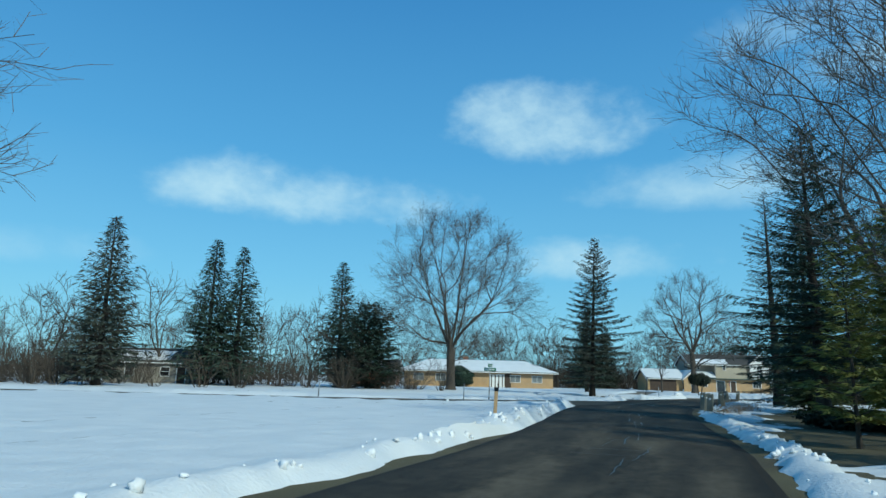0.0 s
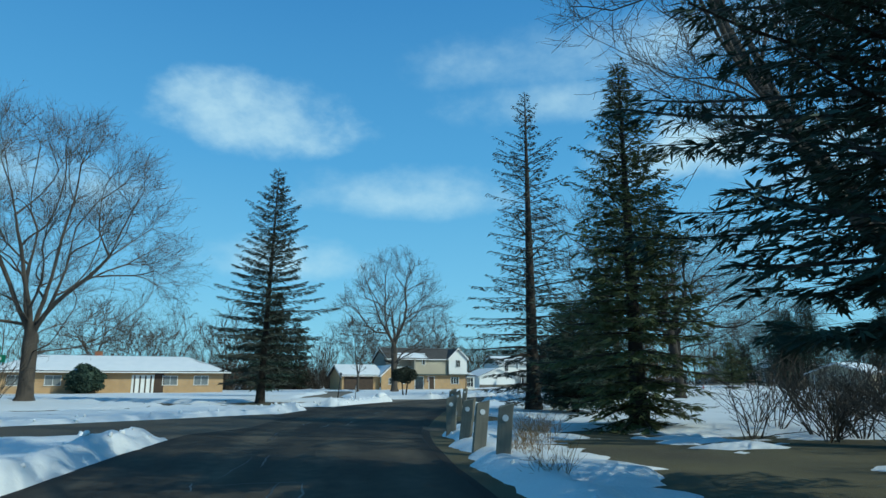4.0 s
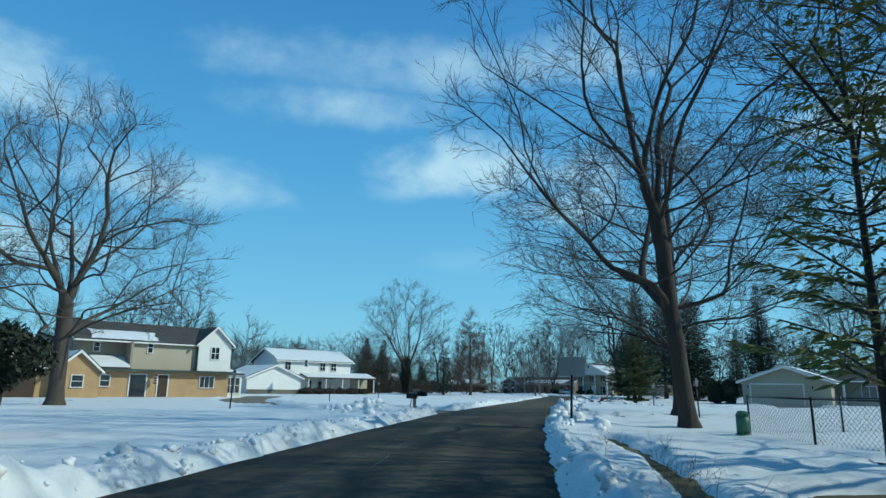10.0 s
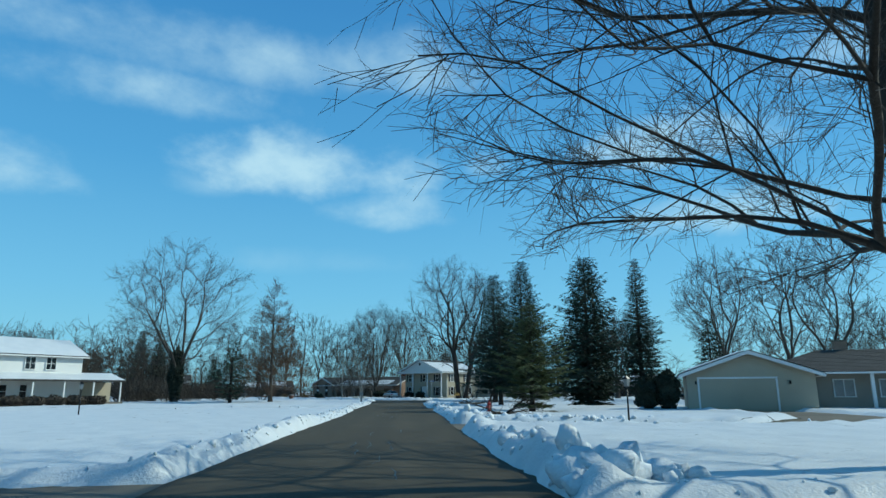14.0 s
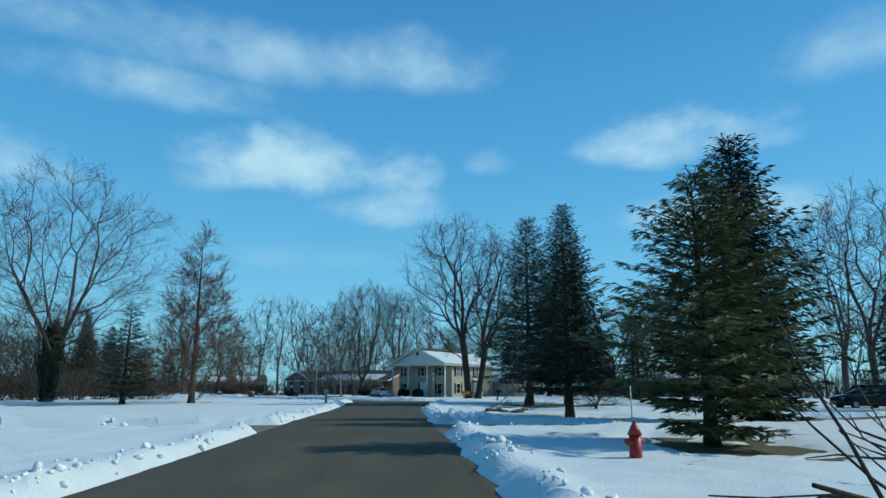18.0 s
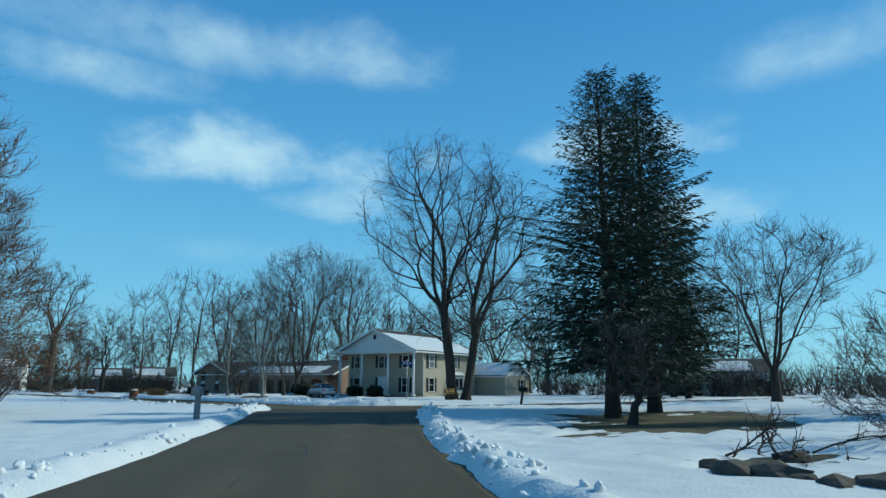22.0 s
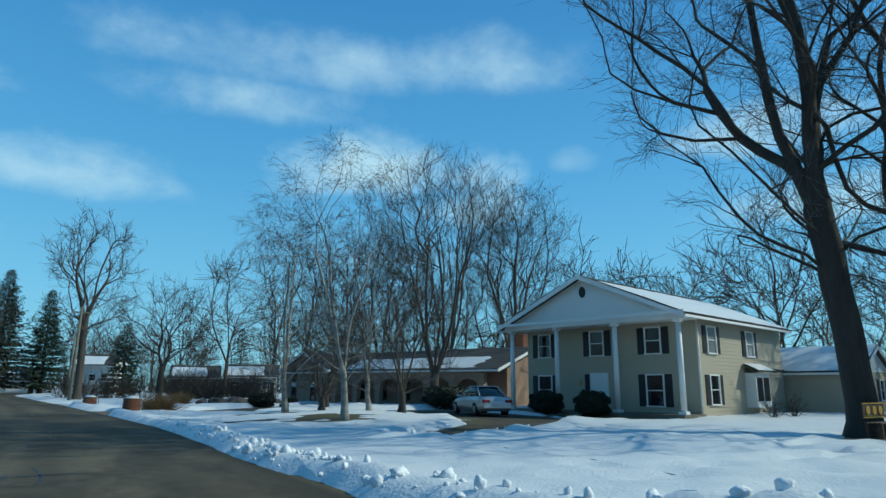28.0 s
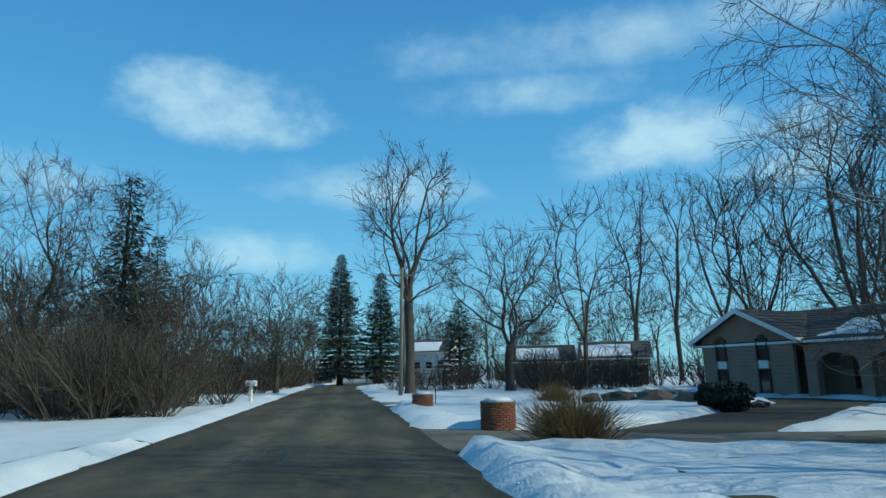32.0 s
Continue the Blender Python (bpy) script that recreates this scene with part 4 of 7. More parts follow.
# ---- houses: local x runs along the front, y into the house, z up ----
def wall_panel(name, parent, x0, x1, z0, z1, y, material, pitch=0.0, label="", thick=0.22, gable=0.0, side=None, apex=0.5):
    """A wall facing -y (or, with side, -x / +x at that plane). pitch: the height of lapped boards. gable: height of the peak above z1."""
    bm = bmesh.new()
    rows = [z0, z1 + gable] if not pitch else list(np.arange(z0, z1 + gable, pitch)) + [z1 + gable]

    def span(z):
        if z <= z1 or not gable:
            return x0, x1
        f = (z - z1) / gable
        xa = x0 + (x1 - x0) * apex
        return x0 + (xa - x0) * f, x1 + (xa - x1) * f

    if pitch:
        for a, b in zip(rows[:-1], rows[1:]):
            if a < z1 < b:
                b = b
            (l0, r0), (l1, r1) = span(a), span(b)
            q = [(l0, -0.018, a), (r0, -0.018, a), (r1, 0.0, b), (l1, 0.0, b)]
            vs = [bm.verts.new(v) for v in q]
            if abs(l1 - r1) < 1e-4:
                vs = vs[:3]
            bm.faces.new(vs)
            lo = [bm.verts.new(v) for v in ((l0, 0.0, a), (r0, 0.0, a), (r0, -0.018, a), (l0, -0.018, a))]
            bm.faces.new(lo)
    out = [(x0, z0), (x1, z0), (x1, z1)] + ([(x0 + (x1 - x0) * apex, z1 + gable)] if gable else []) + [(x0, z1)]
    f = [bm.verts.new((x, 0.002, z)) for x, z in out]
    g = [bm.verts.new((x, thick, z)) for x, z in out]
    bm.faces.new(f), bm.faces.new(g)
    for i in range(len(out)):
        j = (i + 1) % len(out)
        bm.faces.new((f[i], f[j], g[j], g[i]))
    if side is None:
        m = Matrix.Translation((0, y, 0))
    elif side == "right":
        m = Matrix.Translation((y, 0, 0)) @ Matrix.Rotation(radians(90), 4, "Z")
    elif side == "left":
        m = Matrix.Translation((y, 0, 0)) @ Matrix.Rotation(radians(-90), 4, "Z")
    else:
        m = Matrix.Translation((0, y, 0)) @ Matrix.Rotation(radians(180), 4, "Z")
    bmesh.ops.transform(bm, matrix=m, verts=bm.verts)
    return part(name, bm, material, parent, label)


def brick_courses(parent, x0, x1, z0, z1, y, material):
    """Thin shadow joints between brick courses on a wall facing -y."""
    bm = bmesh.new()
    for z in np.arange(z0 + 0.2, z1, 0.2):
        add_box(bm, ((x0 + x1) / 2, y - 0.002, z), (x1 - x0 - 0.02, 0.006, 0.012))
    part("mortar", bm, material, parent, "recessed pale mortar lines")


def window(parent, x, z, w, h, y=0.0, side=None, shutters=False, frame=None, pane=None, bars=(1, 1), arch=False):
    """A framed sash window on a wall facing -y; side as for wall_panel, where x is then the place along that wall."""
    rot = {None: Matrix.Translation((x, y, z)), "right": Matrix.Translation((y, x, z)) @ Matrix.Rotation(radians(90), 4, "Z"), "left": Matrix.Translation((y, x, z)) @ Matrix.Rotation(radians(-90), 4, "Z")}[side]
    win = new("window")
    win.parent = parent
    win.matrix_local = rot
    bm = bmesh.new()
    t = 0.07
    for c, s in (((0, 0, h / 2 + t / 2), (w + 2 * t, 0.1, t)), ((0, 0, -h / 2 - t / 2), (w + 2 * t + 0.06, 0.14, t)), ((-w / 2 - t / 2, 0, 0), (t, 0.1, h)), ((w / 2 + t / 2, 0, 0), (t, 0.1, h))):
        add_box(bm, (c[0], -0.04, c[2]), s)
    for i in range(1, bars[0] + 1):
        add_box(bm, (0, -0.035, -h / 2 + h * i / (bars[0] + 1)), (w, 0.05, 0.045))
    for i in range(1, bars[1]):
        add_box(bm, (-w / 2 + w * i / bars[1], -0.035, 0), (0.05, 0.05, h))
    part("window_frame", bm, frame or M_WHITE, win)
    bm = bmesh.new()
    add_box(bm, (0, -0.022, 0), (w, 0.012, h))
    part("pane", bm, pane or M_GLASS, win)
    if arch:
        prism("arch_head", [(w / 2 * math.cos(a), h / 2 + w * 0.5 * math.sin(a)) for a in np.linspace(0, math.pi, 9)], -0.05, 0.0, M_GLASS, win, "dark arched top light", "y")
    if shutters:
        for s in (-1, 1):
            bm = bmesh.new()
            sw = min(0.42, w * 0.5)
            add_box(bm, (s * (w / 2 + t + sw / 2 + 0.02), -0.03, 0), (sw, 0.04, h + 0.1))
            for k in range(9):
                add_box(bm, (s * (w / 2 + t + sw / 2 + 0.02), -0.054, -h / 2 + h * (k + 0.5) / 9), (sw * 0.74, 0.012, h / 9 * 0.55))
            part("shutter", bm, M_SHUTTER, win, "black louvred shutter")
    return win


def door(parent, x, w=0.95, h=2.05, y=0.0, z=0.12, material=None, frame=None, name="door"):
    d = box(name, (x, y - 0.03, z + h / 2), (w, 0.06, h), material or M_WHITE, parent, "panelled entrance door")
    bm = bmesh.new()
    for k in (-1, 1):
        for a, b in ((0.28, 0.5), (0.68, 0.36)):
            add_box(bm, (x + k * w * 0.22, y - 0.066, z + h * a + h * b * 0.1), (w * 0.3, 0.012, h * b * 0.62))
    part("door_panel", bm, material or M_WHITE, d)
    bm = bmesh.new()
    add_box(bm, (x - w / 2 - 0.06, y - 0.035, z + h / 2), (0.1, 0.09, h))
    add_box(bm, (x + w / 2 + 0.06, y - 0.035, z + h / 2), (0.1, 0.09, h))
    add_box(bm, (x, y - 0.035, z + h + 0.05), (w + 0.24, 0.1, 0.1))
    part("door_frame", bm, frame or M_WHITE, d)
    return d


def garage_door(parent, x, w, h, y=0.0, material=None):
    d = box("garage_door", (x, y - 0.03, h / 2 + 0.05), (w, 0.05, h), material or M_WHITE, parent, "closed sectional garage door")
    for r in range(4):
        n = max(2, int(w / 0.62))
        for c in range(n):
            box("door_panel", (x - w / 2 + w * (c + 0.5) / n, y - 0.06, 0.05 + h * (r + 0.5) / 4), (w / n * 0.8, 0.014, h / 4 * 0.66), material or M_WHITE, d)
    bm = bmesh.new()
    add_box(bm, (x - w / 2 - 0.07, y - 0.04, h / 2), (0.12, 0.1, h + 0.1))
    add_box(bm, (x + w / 2 + 0.07, y - 0.04, h / 2), (0.12, 0.1, h + 0.1))
    add_box(bm, (x, y - 0.04, h + 0.12), (w + 0.26, 0.1, 0.12))
    part("door_frame", bm, M_WHITE, d)


def slab_roof(parent, quad, material, thick=0.14, snow=0.0, name="roof", inset=0.15, patch=None):
    """A sloping roof plane given by its corners (eave left, eave right, ridge right, ridge left), with a snow blanket on it."""
    P = [Vector(q) for q in quad]
    n = (P[1] - P[0]).cross(P[-1] - P[0]).normalized()
    if n.z < 0:
        n = -n
    bm = bmesh.new()
    lo = [bm.verts.new(p) for p in P]
    hi = [bm.verts.new(p + n * thick) for p in P]
    bm.faces.new(lo), bm.faces.new(hi)
    for i in range(len(P)):
        j = (i + 1) % len(P)
        bm.faces.new((lo[i], lo[j], hi[j], hi[i]))
    roof = part(name, bm, material, parent)
    # shingle courses
    bm = bmesh.new()
    e0, e1, r1, r0 = P[0], P[1], P[2], P[-1]
    rows = max(3, int((r0 - e0).length / 0.45))
    for k in range(rows):
        f = (k + 0.02) / rows
        g = f + 0.9 / rows
        a, b = e0.lerp(r0, f), e1.lerp(r1, f)
        c, d = e1.lerp(r1, g), e0.lerp(r0, g)
        vs = [bm.verts.new(v) for v in (a + n * (thick + 0.022), b + n * (thick + 0.022), c + n * (thick + 0.004), d + n * (thick + 0.004))]
        bm.faces.new(vs)
        vs2 = [bm.verts.new(v) for v in (a + n * thick, b + n * thick, b + n * (thick + 0.022), a + n * (thick + 0.022))]
        bm.faces.new(vs2)
    part("shingle_layer", bm, material, roof)
    if snow:
        m0, m1, s0, s1 = patch or (0.0, 1.0, 0.0, 1.0)
        nx, ny = max(6, int((e1 - e0).length / 0.8)), max(5, int((r0 - e0).length / 0.7))
        V, F = [], []
        rs = np.random.RandomState(int(abs(e0.x * 13 + e0.y * 7)) % 9999)
        for j in range(ny + 1):
            for i in range(nx + 1):
                u, v = m0 + (m1 - m0) * i / nx, s0 + (s1 - s0) * j / ny
                rag = 0.03 * (rs.rand() - 0.5)
                u2, v2 = min(1, max(0, u + (rag if i in (0, nx) else 0))), min(1, max(0.0, v + (rag if j in (0, ny) else 0)))
                p = e0.lerp(e1, u2).lerp(r0.lerp(r1, u2), v2)
                edge = 0.35 if i in (0, nx) or j in (0, ny) else 1.0
                V.append(p + n * (thick + 0.03 + snow * edge * (0.75 + 0.5 * rs.rand())))
        for j in range(ny):
            for i in range(nx):
                a = j * (nx + 1) + i
                F.append((a, a + 1, a + nx + 2, a + nx + 1))
        mesh_ob("roof_snow", [tuple(v) for v in V], F, M_SNOW, roof, "melting snow on the roof", smooth=True)
    return roof


def gable_roof(parent, x0, x1, y0, y1, eave, ridge, material, snow=0.1, over=0.45, along="x", front_snow=True, apex=0.5, patch=None):
    """along: the ridge's direction."""
    if along == "x":
        ym = y0 + (y1 - y0) * apex
        k = (ridge - eave) / (ym - y0)
        k2 = (ridge - eave) / (y1 - ym)
        slab_roof(parent, [(x0 - over, y0 - over, eave - over * k), (x1 + over, y0 - over, eave - over * k), (x1 + over, ym, ridge), (x0 - over, ym, ridge)], material, snow=snow if front_snow else 0, patch=patch)
        slab_roof(parent, [(x1 + over, y1 + over, eave - over * k2), (x0 - over, y1 + over, eave - over * k2), (x0 - over, ym, ridge), (x1 + over, ym, ridge)], material, snow=snow)
        for x in (x0 - over, x1 + over):
            for ya, yb in ((y0 - over, ym), (y1 + over, ym)):
                za = eave - over * (k if ya < ym else k2)
                bm = bmesh.new()
                q = [(x, ya, za - 0.08), (x, yb, ridge - 0.08), (x, yb, ridge + 0.15), (x, ya, za + 0.15)]
                a = [bm.verts.new(Vector(v) + Vector((-0.02, 0, 0))) for v in q]
                b = [bm.verts.new(Vector(v) + Vector((0.02, 0, 0))) for v in q]
                bm.faces.new(a), bm.faces.new(b)
                for i in range(4):
                    bm.faces.new((a[i], a[(i + 1) % 4], b[(i + 1) % 4], b[i]))
                part("bargeboard", bm, M_WHITE, parent)
        box("gutter", ((x0 + x1) / 2, y0 - over - 0.03, eave - over * k + 0.03), (x1 - x0 + 2 * over, 0.09, 0.13), M_WHITE, parent)
    else:
        xm = x0 + (x1 - x0) * apex
        k = (ridge - eave) / (xm - x0)
        k2 = (ridge - eave) / (x1 - xm)
        slab_roof(parent, [(x0 - over, y1 + over, eave - over * k), (x0 - over, y0 - over, eave - over * k), (xm, y0 - over, ridge), (xm, y1 + over, ridge)], material, snow=snow)
        slab_roof(parent, [(x1 + over, y0 - over, eave - over * k2), (x1 + over, y1 + over, eave - over * k2), (xm, y1 + over, ridge), (xm, y0 - over, ridge)], material, snow=snow if front_snow else 0, patch=patch)
        for xa, ka in ((x0 - over, k), (x1 + over, k2)):
            za = eave - over * ka
            bm = bmesh.new()
            q = [(xa, za - 0.1), (xm, ridge - 0.1), (xm, ridge + 0.16), (xa, za + 0.14)]
            a = [bm.verts.new((x, y0 - over - 0.03, z)) for x, z in q]
            b = [bm.verts.new((x, y0 - over + 0.02, z)) for x, z in q]
            bm.faces.new(a), bm.faces.new(b)
            for i in range(4):
                bm.faces.new((a[i], a[(i + 1) % 4], b[(i + 1) % 4], b[i]))
            part("bargeboard", bm, M_WHITE, parent)
            box("gutter", (xa, (y0 + y1) / 2, za + 0.02), (0.09, y1 - y0 + 2 * over, 0.13), M_WHITE, parent)


def hip_roof(parent, x0, x1, y0, y1, eave, ridge, material, snow=0.1, over=0.6, run=None):
    run = run or (y1 - y0) / 2 + over
    a, b, c, d = (x0 - over, y0 - over), (x1 + over, y0 - over), (x1 + over, y1 + over), (x0 - over, y1 + over)
    ym = (y0 + y1) / 2
    r0, r1 = (x0 - over + run, ym, ridge), (x1 + over - run, ym, ridge)
    e = eave - 0.08
    slab_roof(parent, [(*a, e), (*b, e), r1, r0], material, snow=snow)
    slab_roof(parent, [(*c, e), (*d, e), r0, r1], material, snow=snow)
    slab_roof(parent, [(*b, e), (*c, e), r1, (r1[0], r1[1] - 0.02, r1[2])], material, snow=snow)
    slab_roof(parent, [(*d, e), (*a, e), r0, (r0[0], r0[1] - 0.02, r0[2])], material, snow=snow)
    box("gutter", ((x0 + x1) / 2, y0 - over - 0.03, e + 0.03), (x1 - x0 + 2 * over, 0.09, 0.13), M_WHITE, parent)


def four_walls(h, x0, x1, y0, y1, top, mat_, pitch=0.0, gables=None, gh=0.0, mat_g=None):
    """gables: 'sides' or 'ends' (front and back)."""
    gs, ge = (gh if gables == "sides" else 0), (gh if gables == "ends" else 0)
    wall_panel("wall", h, x0, x1, -0.15, top, y0, mat_, pitch, gable=ge)
    wall_panel("wall", h, -x1, -x0, -0.15, top, y1, mat_, pitch, gable=ge, side="back")
    wall_panel("wall", h, y0, y1, -0.15, top, x1, mat_, pitch, gable=gs, side="right")
    wall_panel("wall", h, -y1, -y0, -0.15, top, x0, mat_, pitch, gable=gs, side="left")


def frame_at(p, q):
    """The pose of a house whose front runs from p to q, seen from outside left to right."""
    return Matrix.Translation((p[0], p[1], 0.05)) @ Matrix.Rotation(math.atan2(q[1] - p[1], q[0] - p[0]), 4, "Z"), math.dist(p, q)


def chimney(h, x, y, top, w=0.9, d=0.6, material=None):
    c = box("chimney", (x, y, top / 2), (w, d, top), material or M_BRICK_R, h, "brick chimney")
    box("cap", (x, y, top + 0.05), (w + 0.14, d + 0.14, 0.1), M_CONCRETE, c)


def ranch_house():
    m, L = frame_at((-47.5, 66.5), (-25.5, 80.0))
    h = thing("ranch_house", m, "long buff brick ranch house with a snow-covered hip roof", "house")
    four_walls(h, 0, L, 0, 9, 2.6, M_BRICK_T)
    for a, b in ((0, L * 0.56), (L * 0.68, L)):
        brick_courses(h, a, b, 0, 2.5, 0, M_MORTAR)
    hip_roof(h, 0, L, 0, 9, 2.65, 4.6, M_SHINGLE, snow=0.12, over=0.8)
    for x, w in ((2.4, 1.6), (6.2, 1.6), (9.6, 1.2), (19.2, 1.7), (23.0, 1.7)):
        window(h, x, 1.6, w, 1.1, pane=M_CURTAIN, bars=(0, 2))
    d = box("entry", (L * 0.62, -0.04, 1.15), (2.6, 0.08, 2.3), M_WHITE, h, "white panelled double entry")
    for k in range(4):
        box("entry_panel", (L * 0.62 - 0.95 + 0.63 * k, -0.1, 1.15), (0.16, 0.04, 2.1), M_DARKWOOD, d)
    # Thin dark panel on the wall face, right of the entry.
    box("entry_wall", (L * 0.62 + 1.9, -0.03, 1.25), (1.1, 0.06, 2.5), M_DARKWOOD, h, "dark wall panel beside the entry")
    chimney(h, L * 0.42, 5.0, 5.3)
    return h


def dormer_house():
    m, L = frame_at((-14.5, 103.0), (6.8, 113.5))
    h = thing("brick_house", m, "two-storey house with buff brick ground floor and tan upper siding", "house")
    # garage wing
    four_walls(h, 0, 6.6, -1.5, 6.5, 2.5, M_BRICK_T, gables="sides", gh=1.7)
    gable_roof(h, 0, 6.6, -1.5, 6.5, 2.55, 4.2, M_SHINGLE, snow=0.1, over=0.5, along="x")
    # Flat dark panel over the wall: shade inside the open bay, put in colour.
    box("garage_opening", (2.9, -1.54, 1.1), (5.0, 0.08, 2.2), M_DARKWOOD, h, "dark panel painted as the shade inside an open garage bay")
    wall_panel("wall", h, 6.6, 10.2, -0.15, 2.5, -2.4, M_BRICK_T, gable=1.6)
    gable_roof(h, 6.6, 10.2, -2.4, 5, 2.5, 4.1, M_SHINGLE, snow=0.08, over=0.3, along="y")
    window(h, 8.4, 1.5, 0.9, 1.0, y=-2.4)
    # main block
    x0 = 10.2
    four_walls(h, x0, L, 0, 8.5, 2.5, M_BRICK_T)
    brick_courses(h, x0, L, 0, 2.45, 0, M_MORTAR)
    box("fascia", ((x0 + L) / 2, -0.3, 2.62), (L - x0 + 0.6, 0.75, 0.22), M_SHINGLE_G, h, "green mossy pent eave")
    wall_panel("wall", h, x0 + 3.2, L - 3.6, 2.7, 5.4, 0.4, M_SIDING, 0.2)
    wall_panel("wall", h, -8.5, 0.2, 2.7, 5.4, x0 + 3.2, M_SIDING_T, 0.2, side="left", gable=0)
    wall_panel("wall", h, 0.2, 8.5, 2.7, 5.4, L, M_SIDING_W, 0.2, side="right", gable=1.8)
    wall_panel("wall", h, -L, -x0 - 3.2, 2.7, 5.4, 8.5, M_SIDING, 0.0, side="back")
    # tall white cross gable
    wall_panel("wall", h, L - 3.6, L, 2.7, 5.6, -0.15, M_SIDING_W, 0.2, gable=1.7)
    gable_roof(h, L - 3.6, L, -0.15, 6.5, 5.6, 7.3, M_SHINGLE, snow=0.0, over=0.3, along="y")
    gable_roof(h, x0 - 1.5, L, 0.4, 8.5, 5.45, 7.4, M_SHINGLE, snow=0.05, over=0.35, along="x", patch=(0.1, 0.5, 0.05, 0.5))
    wall_panel("wall", h, x0 - 1.5, x0 + 3.2, 2.7, 5.4, 1.6, M_SIDING_T, 0.2)
    wall_panel("wall", h, -8.5, -1.6, 2.7, 5.4, x0 - 1.5, M_SIDING_T, 0.2, side="left", gable=1.9)
    slab_roof(h, [(x0 - 0.3, -0.6, 2.7), (x0 + 3.2, -0.6, 2.7), (x0 + 3.2, 1.6, 3.9), (x0 - 0.3, 1.6, 3.9)], M_SHINGLE, snow=0.08)
    window(h, L - 1.8, 4.6, 0.85, 1.2, y=-0.15, bars=(1, 2))
    window(h, x0 + 5.2, 4.9, 0.45, 1.0, y=0.4)
    window(h, x0 + 0.6, 4.8, 0.5, 0.8, y=1.6)
    window(h, x0 + 1.2, 1.6, 0.8, 1.0)
    window(h, L - 2.4, 1.6, 1.5, 1.1, bars=(0, 3))
    door(h, x0 + 4.2, 1.5, 2.1, material=M_GLASS)
    door(h, x0 + 6.6, 0.95, 2.1, material=M_DARKWOOD)
    # glazed side porch
    wall_panel("wall", h, L, L + 2.2, -0.15, 2.3, 1.2, M_WHITE)
    slab_roof(h, [(L - 0.1, 0.9, 2.4), (L + 2.4, 0.9, 2.4), (L + 2.4, 5, 3.0), (L - 0.1, 5, 3.0)], M_SHINGLE, snow=0.1)
    window(h, L + 1.1, 1.3, 1.6, 1.6, y=1.2, bars=(1, 3))
    # flag by the door
    f = new("flag")
    f.parent = h
    f.matrix_local = pose(x0 + 5.6, -0.2, 2.2, 0, 0, 0)
    tube("pole", (0, 0.2, -0.3), (0, -0.9, 0.35), 0.015, 0.015, M_WHITE, f)
    for k in range(7):
        box("stripe", (0.03, -0.55 + 0.02 * k, -0.05 - 0.12 * k), (0.05, 0.75, 0.12), M_TAIL if k % 2 == 0 else M_WHITE, f)
    return h


def white_house():
    m, L = frame_at((8.6, 142.0), (32.0, 152.5))
    h = thing("white_house", m, "two-storey white sided house with attached gabled garage and porch", "house")
    g = 9.0
    ang = 0
    # garage, gable to the street
    four_walls(h, 0, g, -2.0, 7.5, 2.5, M_SIDING_W, 0.2, gables="ends", gh=1.75)
    gable_roof(h, 0, g, -2.0, 7.5, 2.5, 4.3, M_SHINGLE, snow=0.12, over=0.4, along="y")
    box("plinth", (g / 2, -2.04, 0.35), (g, 0.08, 0.75), M_CONCRETE, h, "bare block plinth")
    for y in (0.8, 3.6):
        window(h, y, 1.5, 0.7, 1.0, y=g, side="right")
    # main block
    x0, x1 = 7.5, L - 4.0
    four_walls(h, x0, x1, 3.0, 11.5, 5.4, M_SIDING_W, 0.2, gables="sides", gh=1.9)
    gable_roof(h, x0, x1, 3.0, 11.5, 5.45, 7.3, M_SHINGLE, snow=0.12, over=0.5, along="x")
    wall_panel("wall", h, x0 - 0.01, x0 + 5, 2.4, 5.3, 2.95, M_SIDING_W, 0.2)
    for x in (x0 + 1.8, x0 + 8.4, x0 + 10.6):
        window(h, x, 4.5, 1.0, 1.25, y=2.95, bars=(1, 2))
    window(h, -6.0, 4.7, 0.8, 0.9, y=x0, side="left")
    # porch
    slab_roof(h, [(x0 + 4.2, 0.6, 2.55), (L, 0.6, 2.55), (L, 3.6, 3.4), (x0 + 4.2, 3.6, 3.4)], M_SHINGLE, snow=0.1)
    wall_panel("wall", h, x1, L, -0.15, 2.5, 3.4, M_SIDING, 0.2)
    for k in range(5):
        box("porch_post", (x0 + 4.6 + (L - x0 - 5.0) * k / 4, 0.8, 1.25), (0.14, 0.14, 2.5), M_WHITE, h)
    box("porch_floor", ((x0 + 4.2 + L) / 2, 2.0, 0.12), (L - x0 - 4.4, 2.8, 0.24), M_CONCRETE, h)
    for x in (x0 + 6, x0 + 8):
        window(h, x, 1.5, 0.7, 1.3, y=2.95)
    return h


